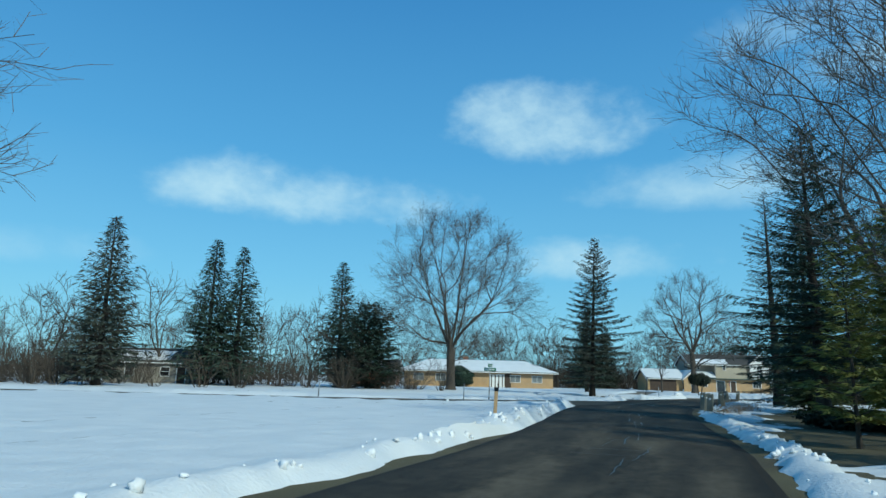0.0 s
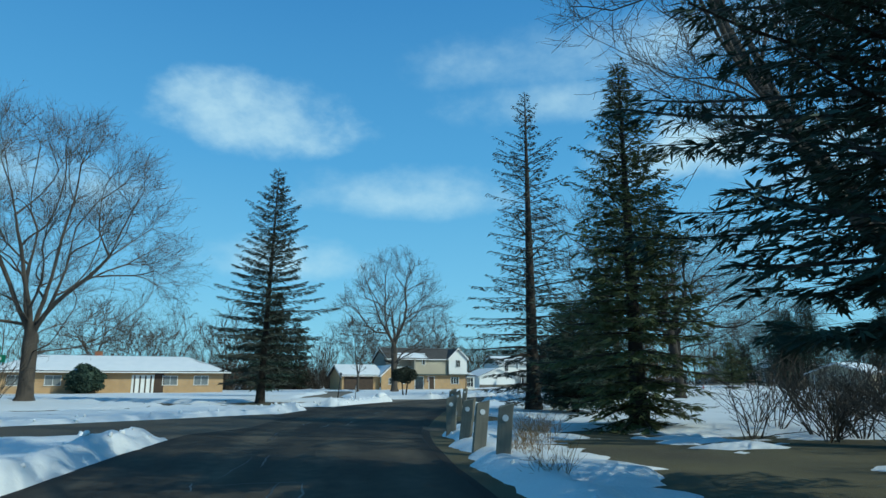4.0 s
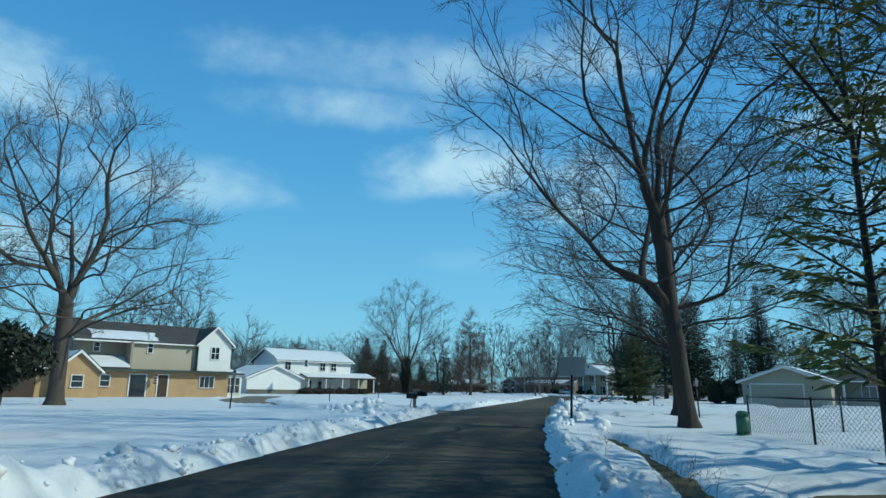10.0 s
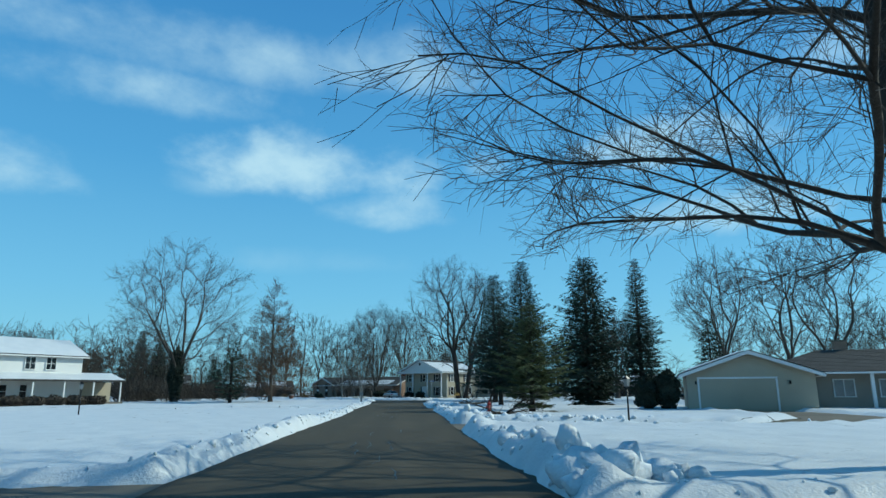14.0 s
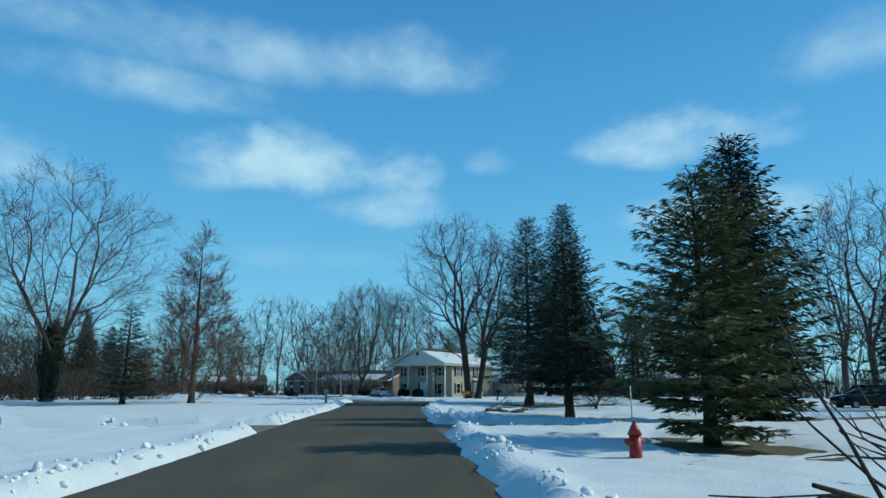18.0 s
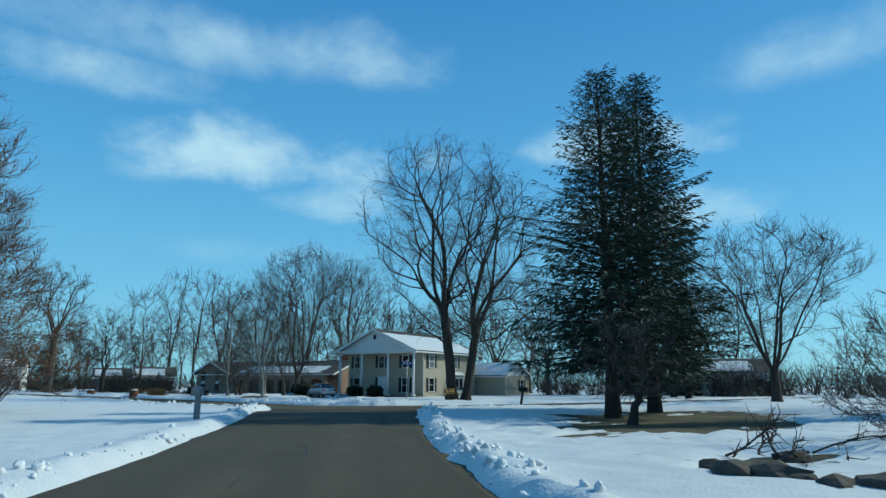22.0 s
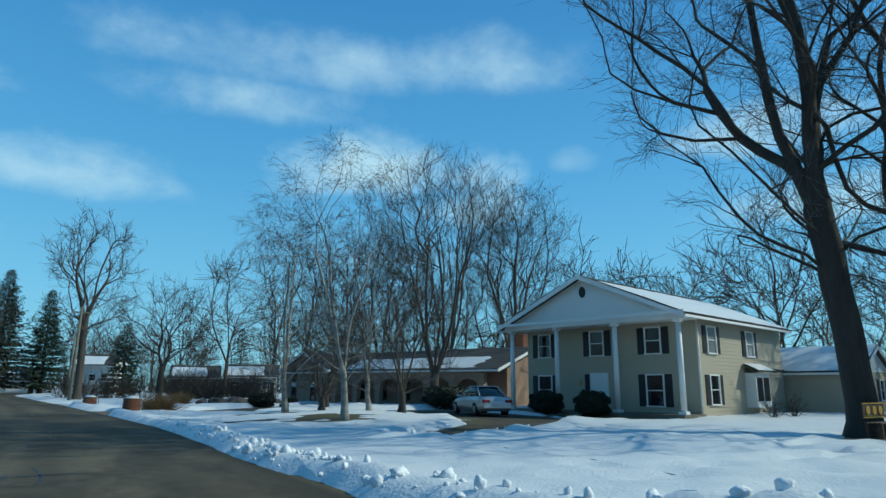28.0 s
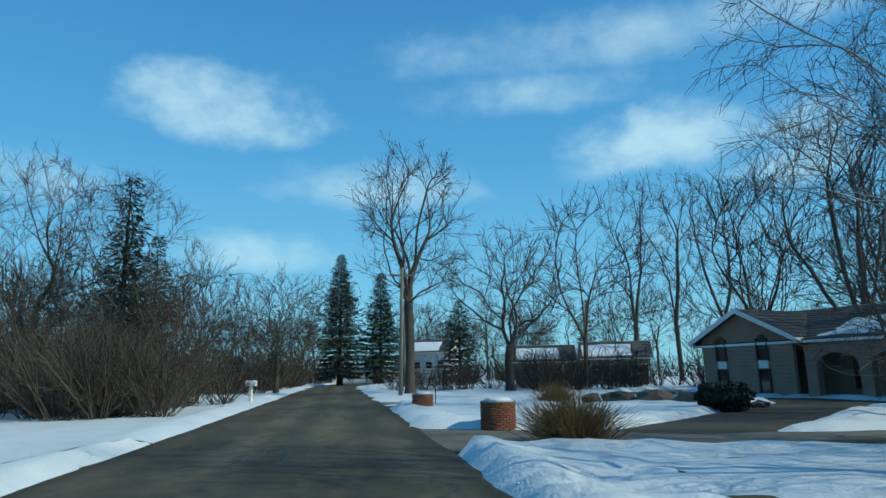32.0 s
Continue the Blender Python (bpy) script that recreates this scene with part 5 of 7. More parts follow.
def garage_house():
    m, L = frame_at((59.5, 96.4), (64.4, 89.8))
    h = thing("garage_house", m, "low beige house with wide gabled garage and white-columned wing", "house")
    four_walls(h, 0, L, 0, 8, 2.5, M_SIDING, 0.0, gables="ends", gh=1.45)
    gable_roof(h, 0, L, 0, 8, 2.5, 3.95, M_SHINGLE, snow=0.12, over=0.5, along="y")
    garage_door(h, L * 0.40, 4.9, 2.1, material=M_SIDING)
    for x in (0.6, L - 1.6):
        box("wall_lamp", (x, -0.1, 1.9), (0.12, 0.14, 0.24), M_BLACK, h)
    # wing
    four_walls(h, L, L + 13, 6.0, 14, 2.6, M_SIDING_T, 0.0)
    hip_roof(h, L - 2, L + 13, 5.5, 14, 2.65, 4.4, M_SHINGLE, snow=0.0, over=0.8)
    for x in (L + 3, L + 6, L + 9.5):
        window(h, x, 1.5, 1.3, 1.2, y=6.0, bars=(0, 2), pane=M_CURTAIN)
    for x in (L + 0.8, L + 4.6, L + 8.2, L + 12):
        box("column", (x, 4.9, 1.3), (0.22, 0.22, 2.6), M_WHITE, h)
    chimney(h, L + 4, 10, 5.2, material=M_BRICK_P)
    return h


def colonnade_house():
    """Two storeys, a columned full-height porch under the front gable."""
    c, v = Vector((91.9, 174.0)), Vector((-0.262, 0.965))
    W, D = 11.6, 13.0
    p = c + v * W
    m, L = frame_at((p.x, p.y), (c.x, c.y))
    h = thing("colonnade_house", m, "beige two-storey house with tall white columns and front gable", "house")
    yw = 1.9
    wall_panel("wall", h, 0.15, L - 0.15, -0.15, 5.0, yw, M_SIDING, 0.2, "shaded front with lapped siding")
    wall_panel("wall", h, -L + 0.15, -0.15, -0.15, 5.0, D, M_SIDING, 0.2, side="back", gable=2.4)
    wall_panel("wall", h, yw, D, -0.15, 5.0, L - 0.15, M_SIDING, 0.2, side="right")
    wall_panel("wall", h, -D, -yw, -0.15, 5.0, 0.15, M_SIDING, 0.2, side="left")
    # pediment
    wall_panel("pediment", h, 0, L, 5.05, 5.15, 0.12, M_SIDING_W, 0.17, "white lapped gable", gable=2.45)
    box("porch_beam", (L / 2, 0.3, 5.0), (L + 0.5, 0.5, 0.3), M_WHITE, h, bevel=0.02)
    box("porch_ceiling", (L / 2, 1.1, 4.93), (L, 1.5, 0.06), M_WHITE, h)
    bm = bmesh.new()
    bmesh.ops.create_cone(bm, cap_ends=True, segments=16, radius1=0.26, radius2=0.26, depth=0.06)
    bmesh.ops.transform(bm, matrix=Matrix.Translation((L / 2, 0.07, 6.75)) @ Matrix.Rotation(radians(90), 4, "X") @ Matrix.Diagonal((0.8, 1.2, 1, 1)), verts=bm.verts)
    part("gable_vent", bm, M_SHUTTER, h, "dark oval gable vent")
    gable_roof(h, 0, L, 0.1, D, 5.1, 7.55, M_SHINGLE, snow=0.1, over=0.45, along="y", patch=(0.0, 0.97, 0.0, 0.8))
    box("snow_guard_trim", (L / 2, -0.3, 5.16), (L + 0.8, 0.1, 0.16), M_WHITE, h)
    for x in (0.25, L * 0.32, L * 0.66, L - 0.25):
        col = new("column")
        col.parent = h
        col.matrix_local = pose(x, 0.3, 0)
        tube("shaft", (0, 0, 0.3), (0, 0, 4.7), 0.15, 0.13, M_WHITE, col, n=16)
        box("base", (0, 0, 0.2), (0.42, 0.42, 0.2), M_WHITE, col, bevel=0.02)
        box("capital", (0, 0, 4.78), (0.38, 0.38, 0.16), M_WHITE, col, bevel=0.02)
    box("porch_floor", (L / 2, 0.95, 0.04), (L, 2.2, 0.22), M_CONCRETE, h)
    for x in (1.55, L * 0.5 - 0.4, L - 2.6):
        window(h, x, 3.95, 0.85, 1.35, y=yw, shutters=True)
    for x in (1.55, L - 2.6):
        window(h, x, 1.3, 0.95, 1.6, y=yw, shutters=True)
    door(h, L * 0.5 - 0.3, 1.0, 2.05, y=yw)
    box("door_shutter", (L * 0.5 - 1.15, yw - 0.03, 1.15), (0.3, 0.05, 2.1), M_SHUTTER, h)
    box("house_number", (L * 0.5 - 1.6, yw - 0.03, 1.7), (0.16, 0.02, 0.3), M_GOLD, h)
    for y in (yw + 1.6, yw + 6.4):
        window(h, y, 3.95, 0.95, 1.35, y=L - 0.15, side="right", shutters=True, pane=M_CURTAIN)
    window(h, yw + 1.6, 1.35, 0.95, 1.45, y=L - 0.15, side="right", shutters=True)
    tube("downspout", (L - 0.05, yw - 0.05, 0.1), (L - 0.05, yw - 0.05, 5.0), 0.05, 0.05, M_WHITE, h)
    # box bay with a metal hood
    bay = box("bay_window", (L + 0.15, yw + 6.4, 1.35), (0.6, 1.9, 1.9), M_SIDING_W, h, "boxed bay window")
    for k in (-0.45, 0.45):
        box("pane", (L + 0.46, yw + 6.4 + k, 1.4), (0.03, 0.75, 1.3), M_GLASS, bay)
    slab_roof(h, [(L + 0.7, yw + 5.2, 2.35), (L + 0.7, yw + 7.6, 2.35), (L - 0.1, yw + 7.6, 2.75), (L - 0.1, yw + 5.2, 2.75)], M_SHINGLE_G, snow=0.07, thick=0.06)
    # link and rear garage wing, its gable to the side street
    wall_panel("wall", h, D - 1.6, D + 3.4, -0.15, 2.4, L - 0.6, M_SIDING, 0.2, side="right")
    slab_roof(h, [(L - 0.1, D - 1.4, 2.45), (L - 0.1, D + 3.4, 2.45), (L - 3.4, D + 3.4, 3.7), (L - 3.4, D - 1.4, 3.7)], M_SHINGLE, snow=0.03)
    window(h, D + 1.4, 1.45, 0.8, 1.2, y=L - 0.6, side="right", shutters=True)
    wing = new("garage_wing")
    wing.parent = h
    wing.matrix_local = pose(L + 3.9, D + 0.4, 0, 0, 0, 90)
    wall_panel("wall", wing, 0, 6.2, -0.15, 2.5, 0, M_SIDING, 0.2, gable=1.5)
    wall_panel("wall", wing, -6, 0, -0.15, 2.5, 0, M_SIDING, 0.2, side="left")
    wall_panel("wall", wing, 0, 6, -0.15, 2.5, 6.2, M_SIDING, 0.2, side="right")
    wall_panel("gable_front", wing, 0, 6.2, 2.5, 2.52, -0.03, M_SIDING_W, 0.17, "white lapped gable", gable=1.5)
    window(wing, 4.2, 1.4, 0.8, 1.2, shutters=True)
    return h, wing


def arcade_house():
    m, L = frame_at((81.6, 212.0), (91.6, 191.5))
    h = thing("arcade_house", m, "pinkish brick ranch house with arched arcade and snowy low roof", "house")
    four_walls(h, 0, L, 2.2, 11, 2.8, M_BRICK_P, gables="sides", gh=1.9)
    brick_courses(h, 0, L, 0, 2.7, 2.2, M_MORTAR)
    gable_roof(h, 0, L, 0.6, 11, 2.8, 4.5, M_SHINGLE, snow=0.05, over=0.6, along="x", patch=(0.32, 0.9, 0.05, 0.55))
    # end gable with tall arched lights
    wall_panel("wall", h, 0, 5.6, -0.15, 3.0, 0, M_BRICK_P, gable=1.4)
    brick_courses(h, 0, 5.6, 0, 2.9, 0, M_MORTAR)
    gable_roof(h, 0, 5.6, 0, 7, 3.0, 4.4, M_SHINGLE, snow=0.0, over=0.5, along="y")
    for x in (1.3, 3.9):
        window(h, x, 2.35, 0.55, 1.0, bars=(0, 1), frame=M_DARKWOOD, arch=True)
        window(h, x, 0.75, 0.55, 1.1, bars=(0, 1), frame=M_DARKWOOD)
        box("window_panel", (x, -0.03, 1.58), (0.55, 0.05, 0.45), M_WHITE, h)
    # arcade: piers and arches in front of the recessed wall
    n, a0, a1 = 6, 6.4, L - 1.0
    s = (a1 - a0) / n
    for k in range(n + 1):
        box("pier", (a0 + s * k, 0.3, 1.2), (0.55, 0.45, 2.5), M_BRICK_P, h)
    for k in range(n):
        xm, r = a0 + s * (k + 0.5), s / 2 - 0.28
        arc = [(xm + r * math.cos(t), 1.45 + r * 0.62 * math.sin(t)) for t in np.linspace(math.pi, 0, 13)]
        prism("arch", [(xm - s / 2, 1.45), *arc, (xm + s / 2, 1.45), (xm + s / 2, 2.75), (xm - s / 2, 2.75)], 0.1, 0.5, M_BRICK_P, h, "", "y")
    for k in range(n):
        window(h, a0 + s * (k + 0.5), 1.35, 0.9, 1.9, y=2.2, frame=M_DARKWOOD, bars=(0, 2))
    chimney(h, L - 3.2, 9.5, 6.2, 1.6, 1.2)
    return h
# ---- buildings in place ----
ranch_house()
dormer_house()
white_house()
garage_house()
_house, _wing = colonnade_house()
gable_roof(_wing, 0, 6.2, 0, 7, 2.5, 4.0, M_SHINGLE, snow=0.12, over=0.35, along="y")
arcade_house()

# ---- trees by name ----
SPRUCE = "tall spruce with drooping boughs rising from snowy lawn"
bare_tree(-23.5, 38.7, "broad leafless maple with low forked limbs on a snowy lawn", 11, height=23, fork=0.2, crown=10.4, trunk=0.5, leaders=6, spread=0.55, rise=0.2, detail=1.3, bushy=(3, 4, 2))
conifer(-7.0, 39.6, "tall open spruce with sagging sparse boughs by the corner", 12, 17.0, 5.5, M_NEEDLE_G, dense=1.1, sag=0.36, gap=0.58, bare=0.10, lean=(0.9, -1.2), trunk=0.28, clump=0.24, spray=1.6, fan=0.34, fine=True)
conifer(-13, 58, "dark green spruce behind the corner lawn", 13, 11, 2.6)
bare_tree(-2.9, 84, "large leafless oak with rounded crown in front of a house", 14, height=20.5, fork=0.30, crown=8.8, trunk=0.44, leaders=5, spread=0.6, rise=0.35, up=0.4, detail=1.25, wiggle=0.6, taper=0.55)
bare_tree(23.1, 60.0, "leaning leafless oak with dark furrowed trunk beside the ditch", 15, M_BARK_DARK, height=22, fork=0.36, crown=8.6, trunk=0.31, shape="tall", leaders=3, spread=0.3, lean=(-2.2, 0.5), flare=1.75, rise=0.42, wiggle=0.8, detail=1.1, hollow=0.6)
bare_tree(24.5, 47, "dark leafless tree with crooked overhanging limbs by the fence", 16, M_BARK_DARK, height=15.5, fork=0.34, crown=9.5, trunk=0.36, leaders=4, spread=0.75, wiggle=1.6, droop=0.15, rise=0.1, detail=1.1)
bare_tree(32.6, 72.6, "wide leafless pin oak with long level limbs on a snowy lawn", 17, M_BARK_DARK, height=20, fork=0.2, crown=11.3, trunk=0.35, shape="oak", leaders=1, up=0.2, wiggle=0.35, flare=2.0, detail=1.6, hollow=0.66, taper=0.5, bushy=(2, 4, 2))
conifer(13.2, 1.2, "dark dense spruce standing close to the road", 18, 12.4, 4.1, M_NEEDLE, dense=1.35, gap=0.4, sag=0.4, bare=0.17, clump=0.18, spray=1.2, fine=True)
conifer(13.0, 14.2, "dark spruce beside the guard posts", 19, 12.0, 3.0, M_NEEDLE_O, dense=1.35, gap=0.36, sag=0.45, bare=0.03, fine=True, clump=0.22)
conifer(10.9, 25.8, "tall spruce with hanging boughs near the bend", 20, 16.5, 4.3, M_NEEDLE_G, dense=0.8, gap=0.48, sag=0.36, bare=0.04, clump=0.19, spray=0.8, fine=True)
conifer(12.4, 22.6, "low dense dark spruce filling the roadside behind the posts", 191, 4.8, 2.3, M_NEEDLE, dense=1.5, gap=0.26, sag=0.25, bare=0.02, clump=0.19, fine=True, shape=0.7)
conifer(17.4, 42.1, "small dark spruce behind a clipped yew", 21, 9.6, 2.3, M_NEEDLE_D, dense=1.3, gap=0.3, bare=0.02, fine=True)
conifer(13.7, -8.4, "young yellow-green pine with soft loose needles", 22, 5.4, 1.35, M_NEEDLE_Y, dense=0.9, gap=0.46, sag=-0.05, bare=0.14, clump=0.2, shape=0.6, spray=1.6, trunk=0.06, fine=True)
conifer(15.8, -2.0, "young yellow-green pine beside dark spruces", 23, 7.6, 1.95, M_NEEDLE_Y, dense=1.5, gap=0.32, sag=-0.05, bare=0.06, clump=0.26, shape=0.6, spray=1.7, trunk=0.08, fine=True)
bare_tree(18.6, 8.8, "large leafless maple with several upright limbs behind spruces", 24, height=21, fork=0.14, crown=11, trunk=0.48, shape="vase", leaders=6, spread=0.55, up=0.4, detail=1.2, bushy=(3, 4, 2))
bare_tree(-12.5, -22.5, "leafless roadside tree with long reaching limbs", 251, height=16, fork=0.3, crown=6.6, trunk=0.3, leaders=3, detail=0.7, levels=2)
bare_tree(19.5, -7, "leafless tree with overhanging limbs beside the road", 25, height=17, fork=0.2, crown=8, trunk=0.33, leaders=3, detail=1.0)
conifer(20, -14, "dark spruce at the road edge", 26, 10, 2.6, M_NEEDLE_D)
conifer(15.2, 46.2, "thin young pine with airy green boughs", 27, 8.2, 2.5, M_NEEDLE_Y, dense=0.8, gap=0.45, sag=-0.05, bare=0.2, clump=0.2, shape=0.6, spray=1.3, trunk=0.09)
conifer(62.8, 108.6, "dense dark conical spruce on a snowy lawn", 28, 13.6, 4.2, M_NEEDLE_D, dense=1.6, gap=0.3, sag=0.2, bare=0.03, shape=0.75)
conifer(50.4, 102.8, "broad low pine near a red hydrant", 29, 7.6, 3.5, M_NEEDLE_O, dense=1.2, gap=0.36, sag=0.12, bare=0.06, clump=0.26, spray=1.25, shape=0.8, fine=True)
conifer(57.9, 115.2, "dark spruce with spreading lower boughs on bare ground", 30, 8.8, 3.9, M_NEEDLE_D, dense=1.15, gap=0.36, sag=0.22, bare=0.16, clump=0.28, spray=1.1, fine=True, fan=0.42)
conifer(73.7, 135.2, SPRUCE, 31, 17.2, 5.6, M_NEEDLE, dense=1.5, gap=0.4, sag=0.34, bare=0.14, trunk=0.32, clump=0.27, shape=0.85, spray=1.25, fan=0.5)
conifer(80.9, 137.6, SPRUCE, 32, 20.2, 6.0, M_NEEDLE_D, dense=1.5, gap=0.4, sag=0.34, bare=0.14, trunk=0.34, clump=0.28, shape=0.85, spray=1.25, fan=0.5)
conifer(88.5, 123, SPRUCE, 33, 19, 4.2, M_NEEDLE_D, dense=1.5, gap=0.42, bare=0.08)
bare_tree(88.5, 163.6, "tall leafless tree with dark twin trunks on the corner lawn", 34, M_BARK_DARK, height=27.5, fork=0.27, crown=7.6, trunk=0.46, shape="tall", leaders=3, spread=0.3, lean=(-1.4, 1.0), wiggle=0.9, droop=0.15, rise=0.2, detail=1.05, hollow=0.6, taper=0.52)
bare_tree(89.6, 163.0, "tall leafless tree leaning over the street corner", 35, M_BARK_DARK, height=24, fork=0.26, crown=7.0, trunk=0.4, shape="tall", leaders=3, spread=0.34, wiggle=0.9, droop=0.15, lean=(3.6, -2.6), rise=0.2, detail=1.0, hollow=0.6, taper=0.52)
bare_tree(49.4, 152.6, "conical leafless bald cypress with rusty fine twigs", 36, M_BARK, M_TWIG_RED, height=16.6, fork=0.06, crown=6.0, trunk=0.26, shape="cone", leaders=1, up=0.6, wiggle=0.25, detail=1.5, levels=3, hollow=0.6, twig=0.012, bushy=(3, 4, 2))
conifer(43.6, 151, "bushy dark pine beside a cypress", 37, 8.6, 2.9, M_NEEDLE, dense=1.1, gap=0.45, sag=0.0)
bare_tree(38.9, 160, "large leafless tree with ivy-clad trunk", 38, height=22.5, fork=0.2, crown=9.4, trunk=0.42, leaders=4, detail=1.0, levels=3, twig=0.013)
shrub(38.9, 160, "dark ivy grown thick round a tree trunk", 39, 0.95, 0.95, 7.5, M_HEDGE, "ivy_growth", 0.12, 5000, "ivy")
for _k, (_x, _y, _h, _l) in enumerate([(94, 203, 23, 5), (99, 199, 21, 4), (103, 206, 20, 4), (91, 212, 19, 5)]):
    bare_tree(_x, _y, "tall leafless maple with upright limbs behind the houses", 40 + _k, height=_h, fork=0.14, crown=6.3, trunk=0.3, shape="vase", leaders=_l, spread=0.4, up=0.5, detail=0.75, levels=3, twig=0.0085, wiggle=0.35)
for _k, (_x, _y, _h) in enumerate([(75.2, 175.5, 12), (74.5, 182.2, 10.5), (79.6, 184.5, 10)]):
    bare_tree(_x, _y, "white-barked birch with fine drooping twigs on the lawn", 46 + _k, M_BIRCH, M_TWIG, height=_h, fork=0.14, crown=3.3, trunk=0.125, shape="tall", leaders=3, spread=0.26, droop=0.4, up=0.1, twig=0.0055, lean=(-0.8, 0.5), detail=0.8, rise=0.1, wiggle=0.45, z=float(knoll(_x, _y)))
for _k, (_x, _y, _h) in enumerate([(79.8, 193.0, 7), (79.8, 180.6, 9), (77.4, 186.0, 6)]):
    bare_tree(_x, _y, "small leafless ornamental tree with twisted stems", 50 + _k, height=_h, fork=0.1, crown=3.0, trunk=0.15, leaders=4, spread=0.5, wiggle=0.7, droop=0.2, twig=0.006, detail=0.65, z=float(knoll(_x, _y)))
bare_tree(87.9, 193.4, "big many-stemmed leafless maple before the arcade", 56, height=19.5, fork=0.1, crown=6.6, trunk=0.34, shape="vase", leaders=7, spread=0.42, up=0.5, detail=0.9, levels=3, twig=0.0075, wiggle=0.35)
bare_tree(64.4, 219.5, "slender tall leafless tree near a utility pole", 54, height=19, fork=0.36, crown=4.8, trunk=0.32, shape="tall", leaders=3, spread=0.3, detail=0.7, levels=2, twig=0.014)
bare_tree(71.5, 222, "dark spreading leafless tree above brush", 55, M_BARK_DARK, height=13, fork=0.25, crown=5.4, trunk=0.3, leaders=4, wiggle=1.3, detail=0.7, levels=2, twig=0.014)
for _k, (_x, _y, _h) in enumerate([(88, 246, 25), (93, 247, 26), (97, 244, 25)]):
    bare_tree(_x, _y, "tall slim leafless tree behind the sheds", 57 + _k, height=_h, fork=0.25, crown=4.2, trunk=0.26, shape="tall", leaders=2, spread=0.22, up=0.5, detail=0.5, levels=2, twig=0.015)
conifer(52.3, 264, "tall far spruce at the end of the street", 62, 18.4, 4.8, M_NEEDLE_G, dense=1.6, spray=1.2, clump=0.5)
conifer(57.8, 265, "slim dark green spruce at the end of the street", 63, 16, 4.0, M_NEEDLE, dense=1.6, spray=1.2, clump=0.5)
conifer(68.5, 250, "blue-green spruce beside a house", 64, 10, 3.2, M_NEEDLE, dense=1.4, clump=0.5)
# ---- far woods and brush: too many to count ----
def far_protos(count, detail, levels, twig, seed):
    out = []
    for k in range(count):
        rs = np.random.RandomState(seed + k)
        wood, twigs = grow(rs, height=14.0, fork=0.16 + 0.02 * k, crown=4.0 + 0.35 * k, trunk=0.2, shape=("round", "tall", "vase")[k % 3], leaders=2 + k % 3, up=0.4, twig=twig, detail=detail, levels=levels, bushy=(2, 3, 0))
        V, F = skin_many([(p, r, min(s, 3)) for p, r, s in wood] + [(p, r, 2) for p, r, s in twigs])
        out.append((V / 14.0, F))
    return out


def woods(name, spots, label, material, seed, protos=None):
    """spots: x, y, height."""
    rs = np.random.RandomState(seed)
    Vs, Fs, base = [], [], 0
    for x, y, h in spots:
        er, ed, _ = surf_fields(np.array([x]), np.array([y]))
        if min(er[0], ed[0]) < 3.5:
            continue
        V, F = (protos or PROTO)[rs.randint(len(protos or PROTO))]
        a = rs.rand() * 6.283
        c, s = math.cos(a), math.sin(a)
        W = np.stack([V[:, 0] * c - V[:, 1] * s, V[:, 0] * s + V[:, 1] * c, V[:, 2]], 1) * h * np.array([rs.uniform(0.8, 1.2), rs.uniform(0.8, 1.2), 1]) + [x, y, 0]
        Vs.append(W), Fs.append(F + base)
        base += len(V)
    tagged(fast_mesh(name, np.concatenate(Vs), np.concatenate(Fs), material), label, "woods", kind="stuff")


def thicket(name, spots, label, material, seed, per=90, spread=2.0, tall=2.4, thick=0.012):
    """Clumps of arching stems with crossing twigs round each spot, rounded on top."""
    rs = np.random.RandomState(seed)
    P, D, L = [], [], []
    for x, y in spots:
        for _ in range(3):
            c = np.array([x, y, 0]) + rs.normal(0, spread * 0.8, 3) * [1, 1, 0]
            n = per // 3
            a, e = rs.rand(n) * 6.283, rs.rand(n) ** 0.7 * 0.85
            P.append(c + np.stack([np.cos(a), np.sin(a), 0 * a], 1) * (0.25 * spread * rs.rand(n, 1)))
            D.append(np.stack([np.cos(a) * np.sin(e), np.sin(a) * np.sin(e), np.cos(e)], 1))
            L.append(tall * rs.uniform(0.6, 1.05) * rs.uniform(0.6, 1.1, n))
    P, D, L = np.concatenate(P), np.concatenate(D), np.concatenate(L)
    er, ed, _ = surf_fields(P[:, 0], P[:, 1])
    ok = np.minimum(er, ed) > 1.0
    P, D, L = P[ok], D[ok], L[ok]
    n = len(P)
    A, R = strands(rs, P, D, L, np.full(n, thick), np.full(n, thick * 0.5), 3, 0.12, -0.06)
    k = 4 if thick < 0.04 else 2
    Q, E = along(A, 0.25 + 0.75 * rs.rand(n, k))
    E = swing(rs, E, 0.4 + 0.7 * rs.rand(n * k), rs.rand(n * k) * 6.283)
    B, S = strands(rs, Q, E, np.repeat(L, k) * rs.uniform(0.15, 0.42, n * k), np.full(n * k, thick * 0.6), np.full(n * k, thick * 0.35), 1, 0.2, 0.1)
    V, F = skin_many([(A, R, 2), (B, S, 2)])
    tagged(fast_mesh(name, V, F, material), label, "brush", kind="stuff")


PROTO = far_protos(7, 0.11, 2, 0.025, 900)
PROTO_FAR = far_protos(5, 0.06, 2, 0.036, 950)
_rs = np.random.RandomState(5)


def row(p, q, n, depth, h0, h1):
    out = []
    for k in range(n):
        f = (k + _rs.rand()) / n
        out.append((p[0] + (q[0] - p[0]) * f + _rs.normal(0, depth), p[1] + (q[1] - p[1]) * f + _rs.normal(0, depth), _rs.uniform(h0, h1)))
    return out


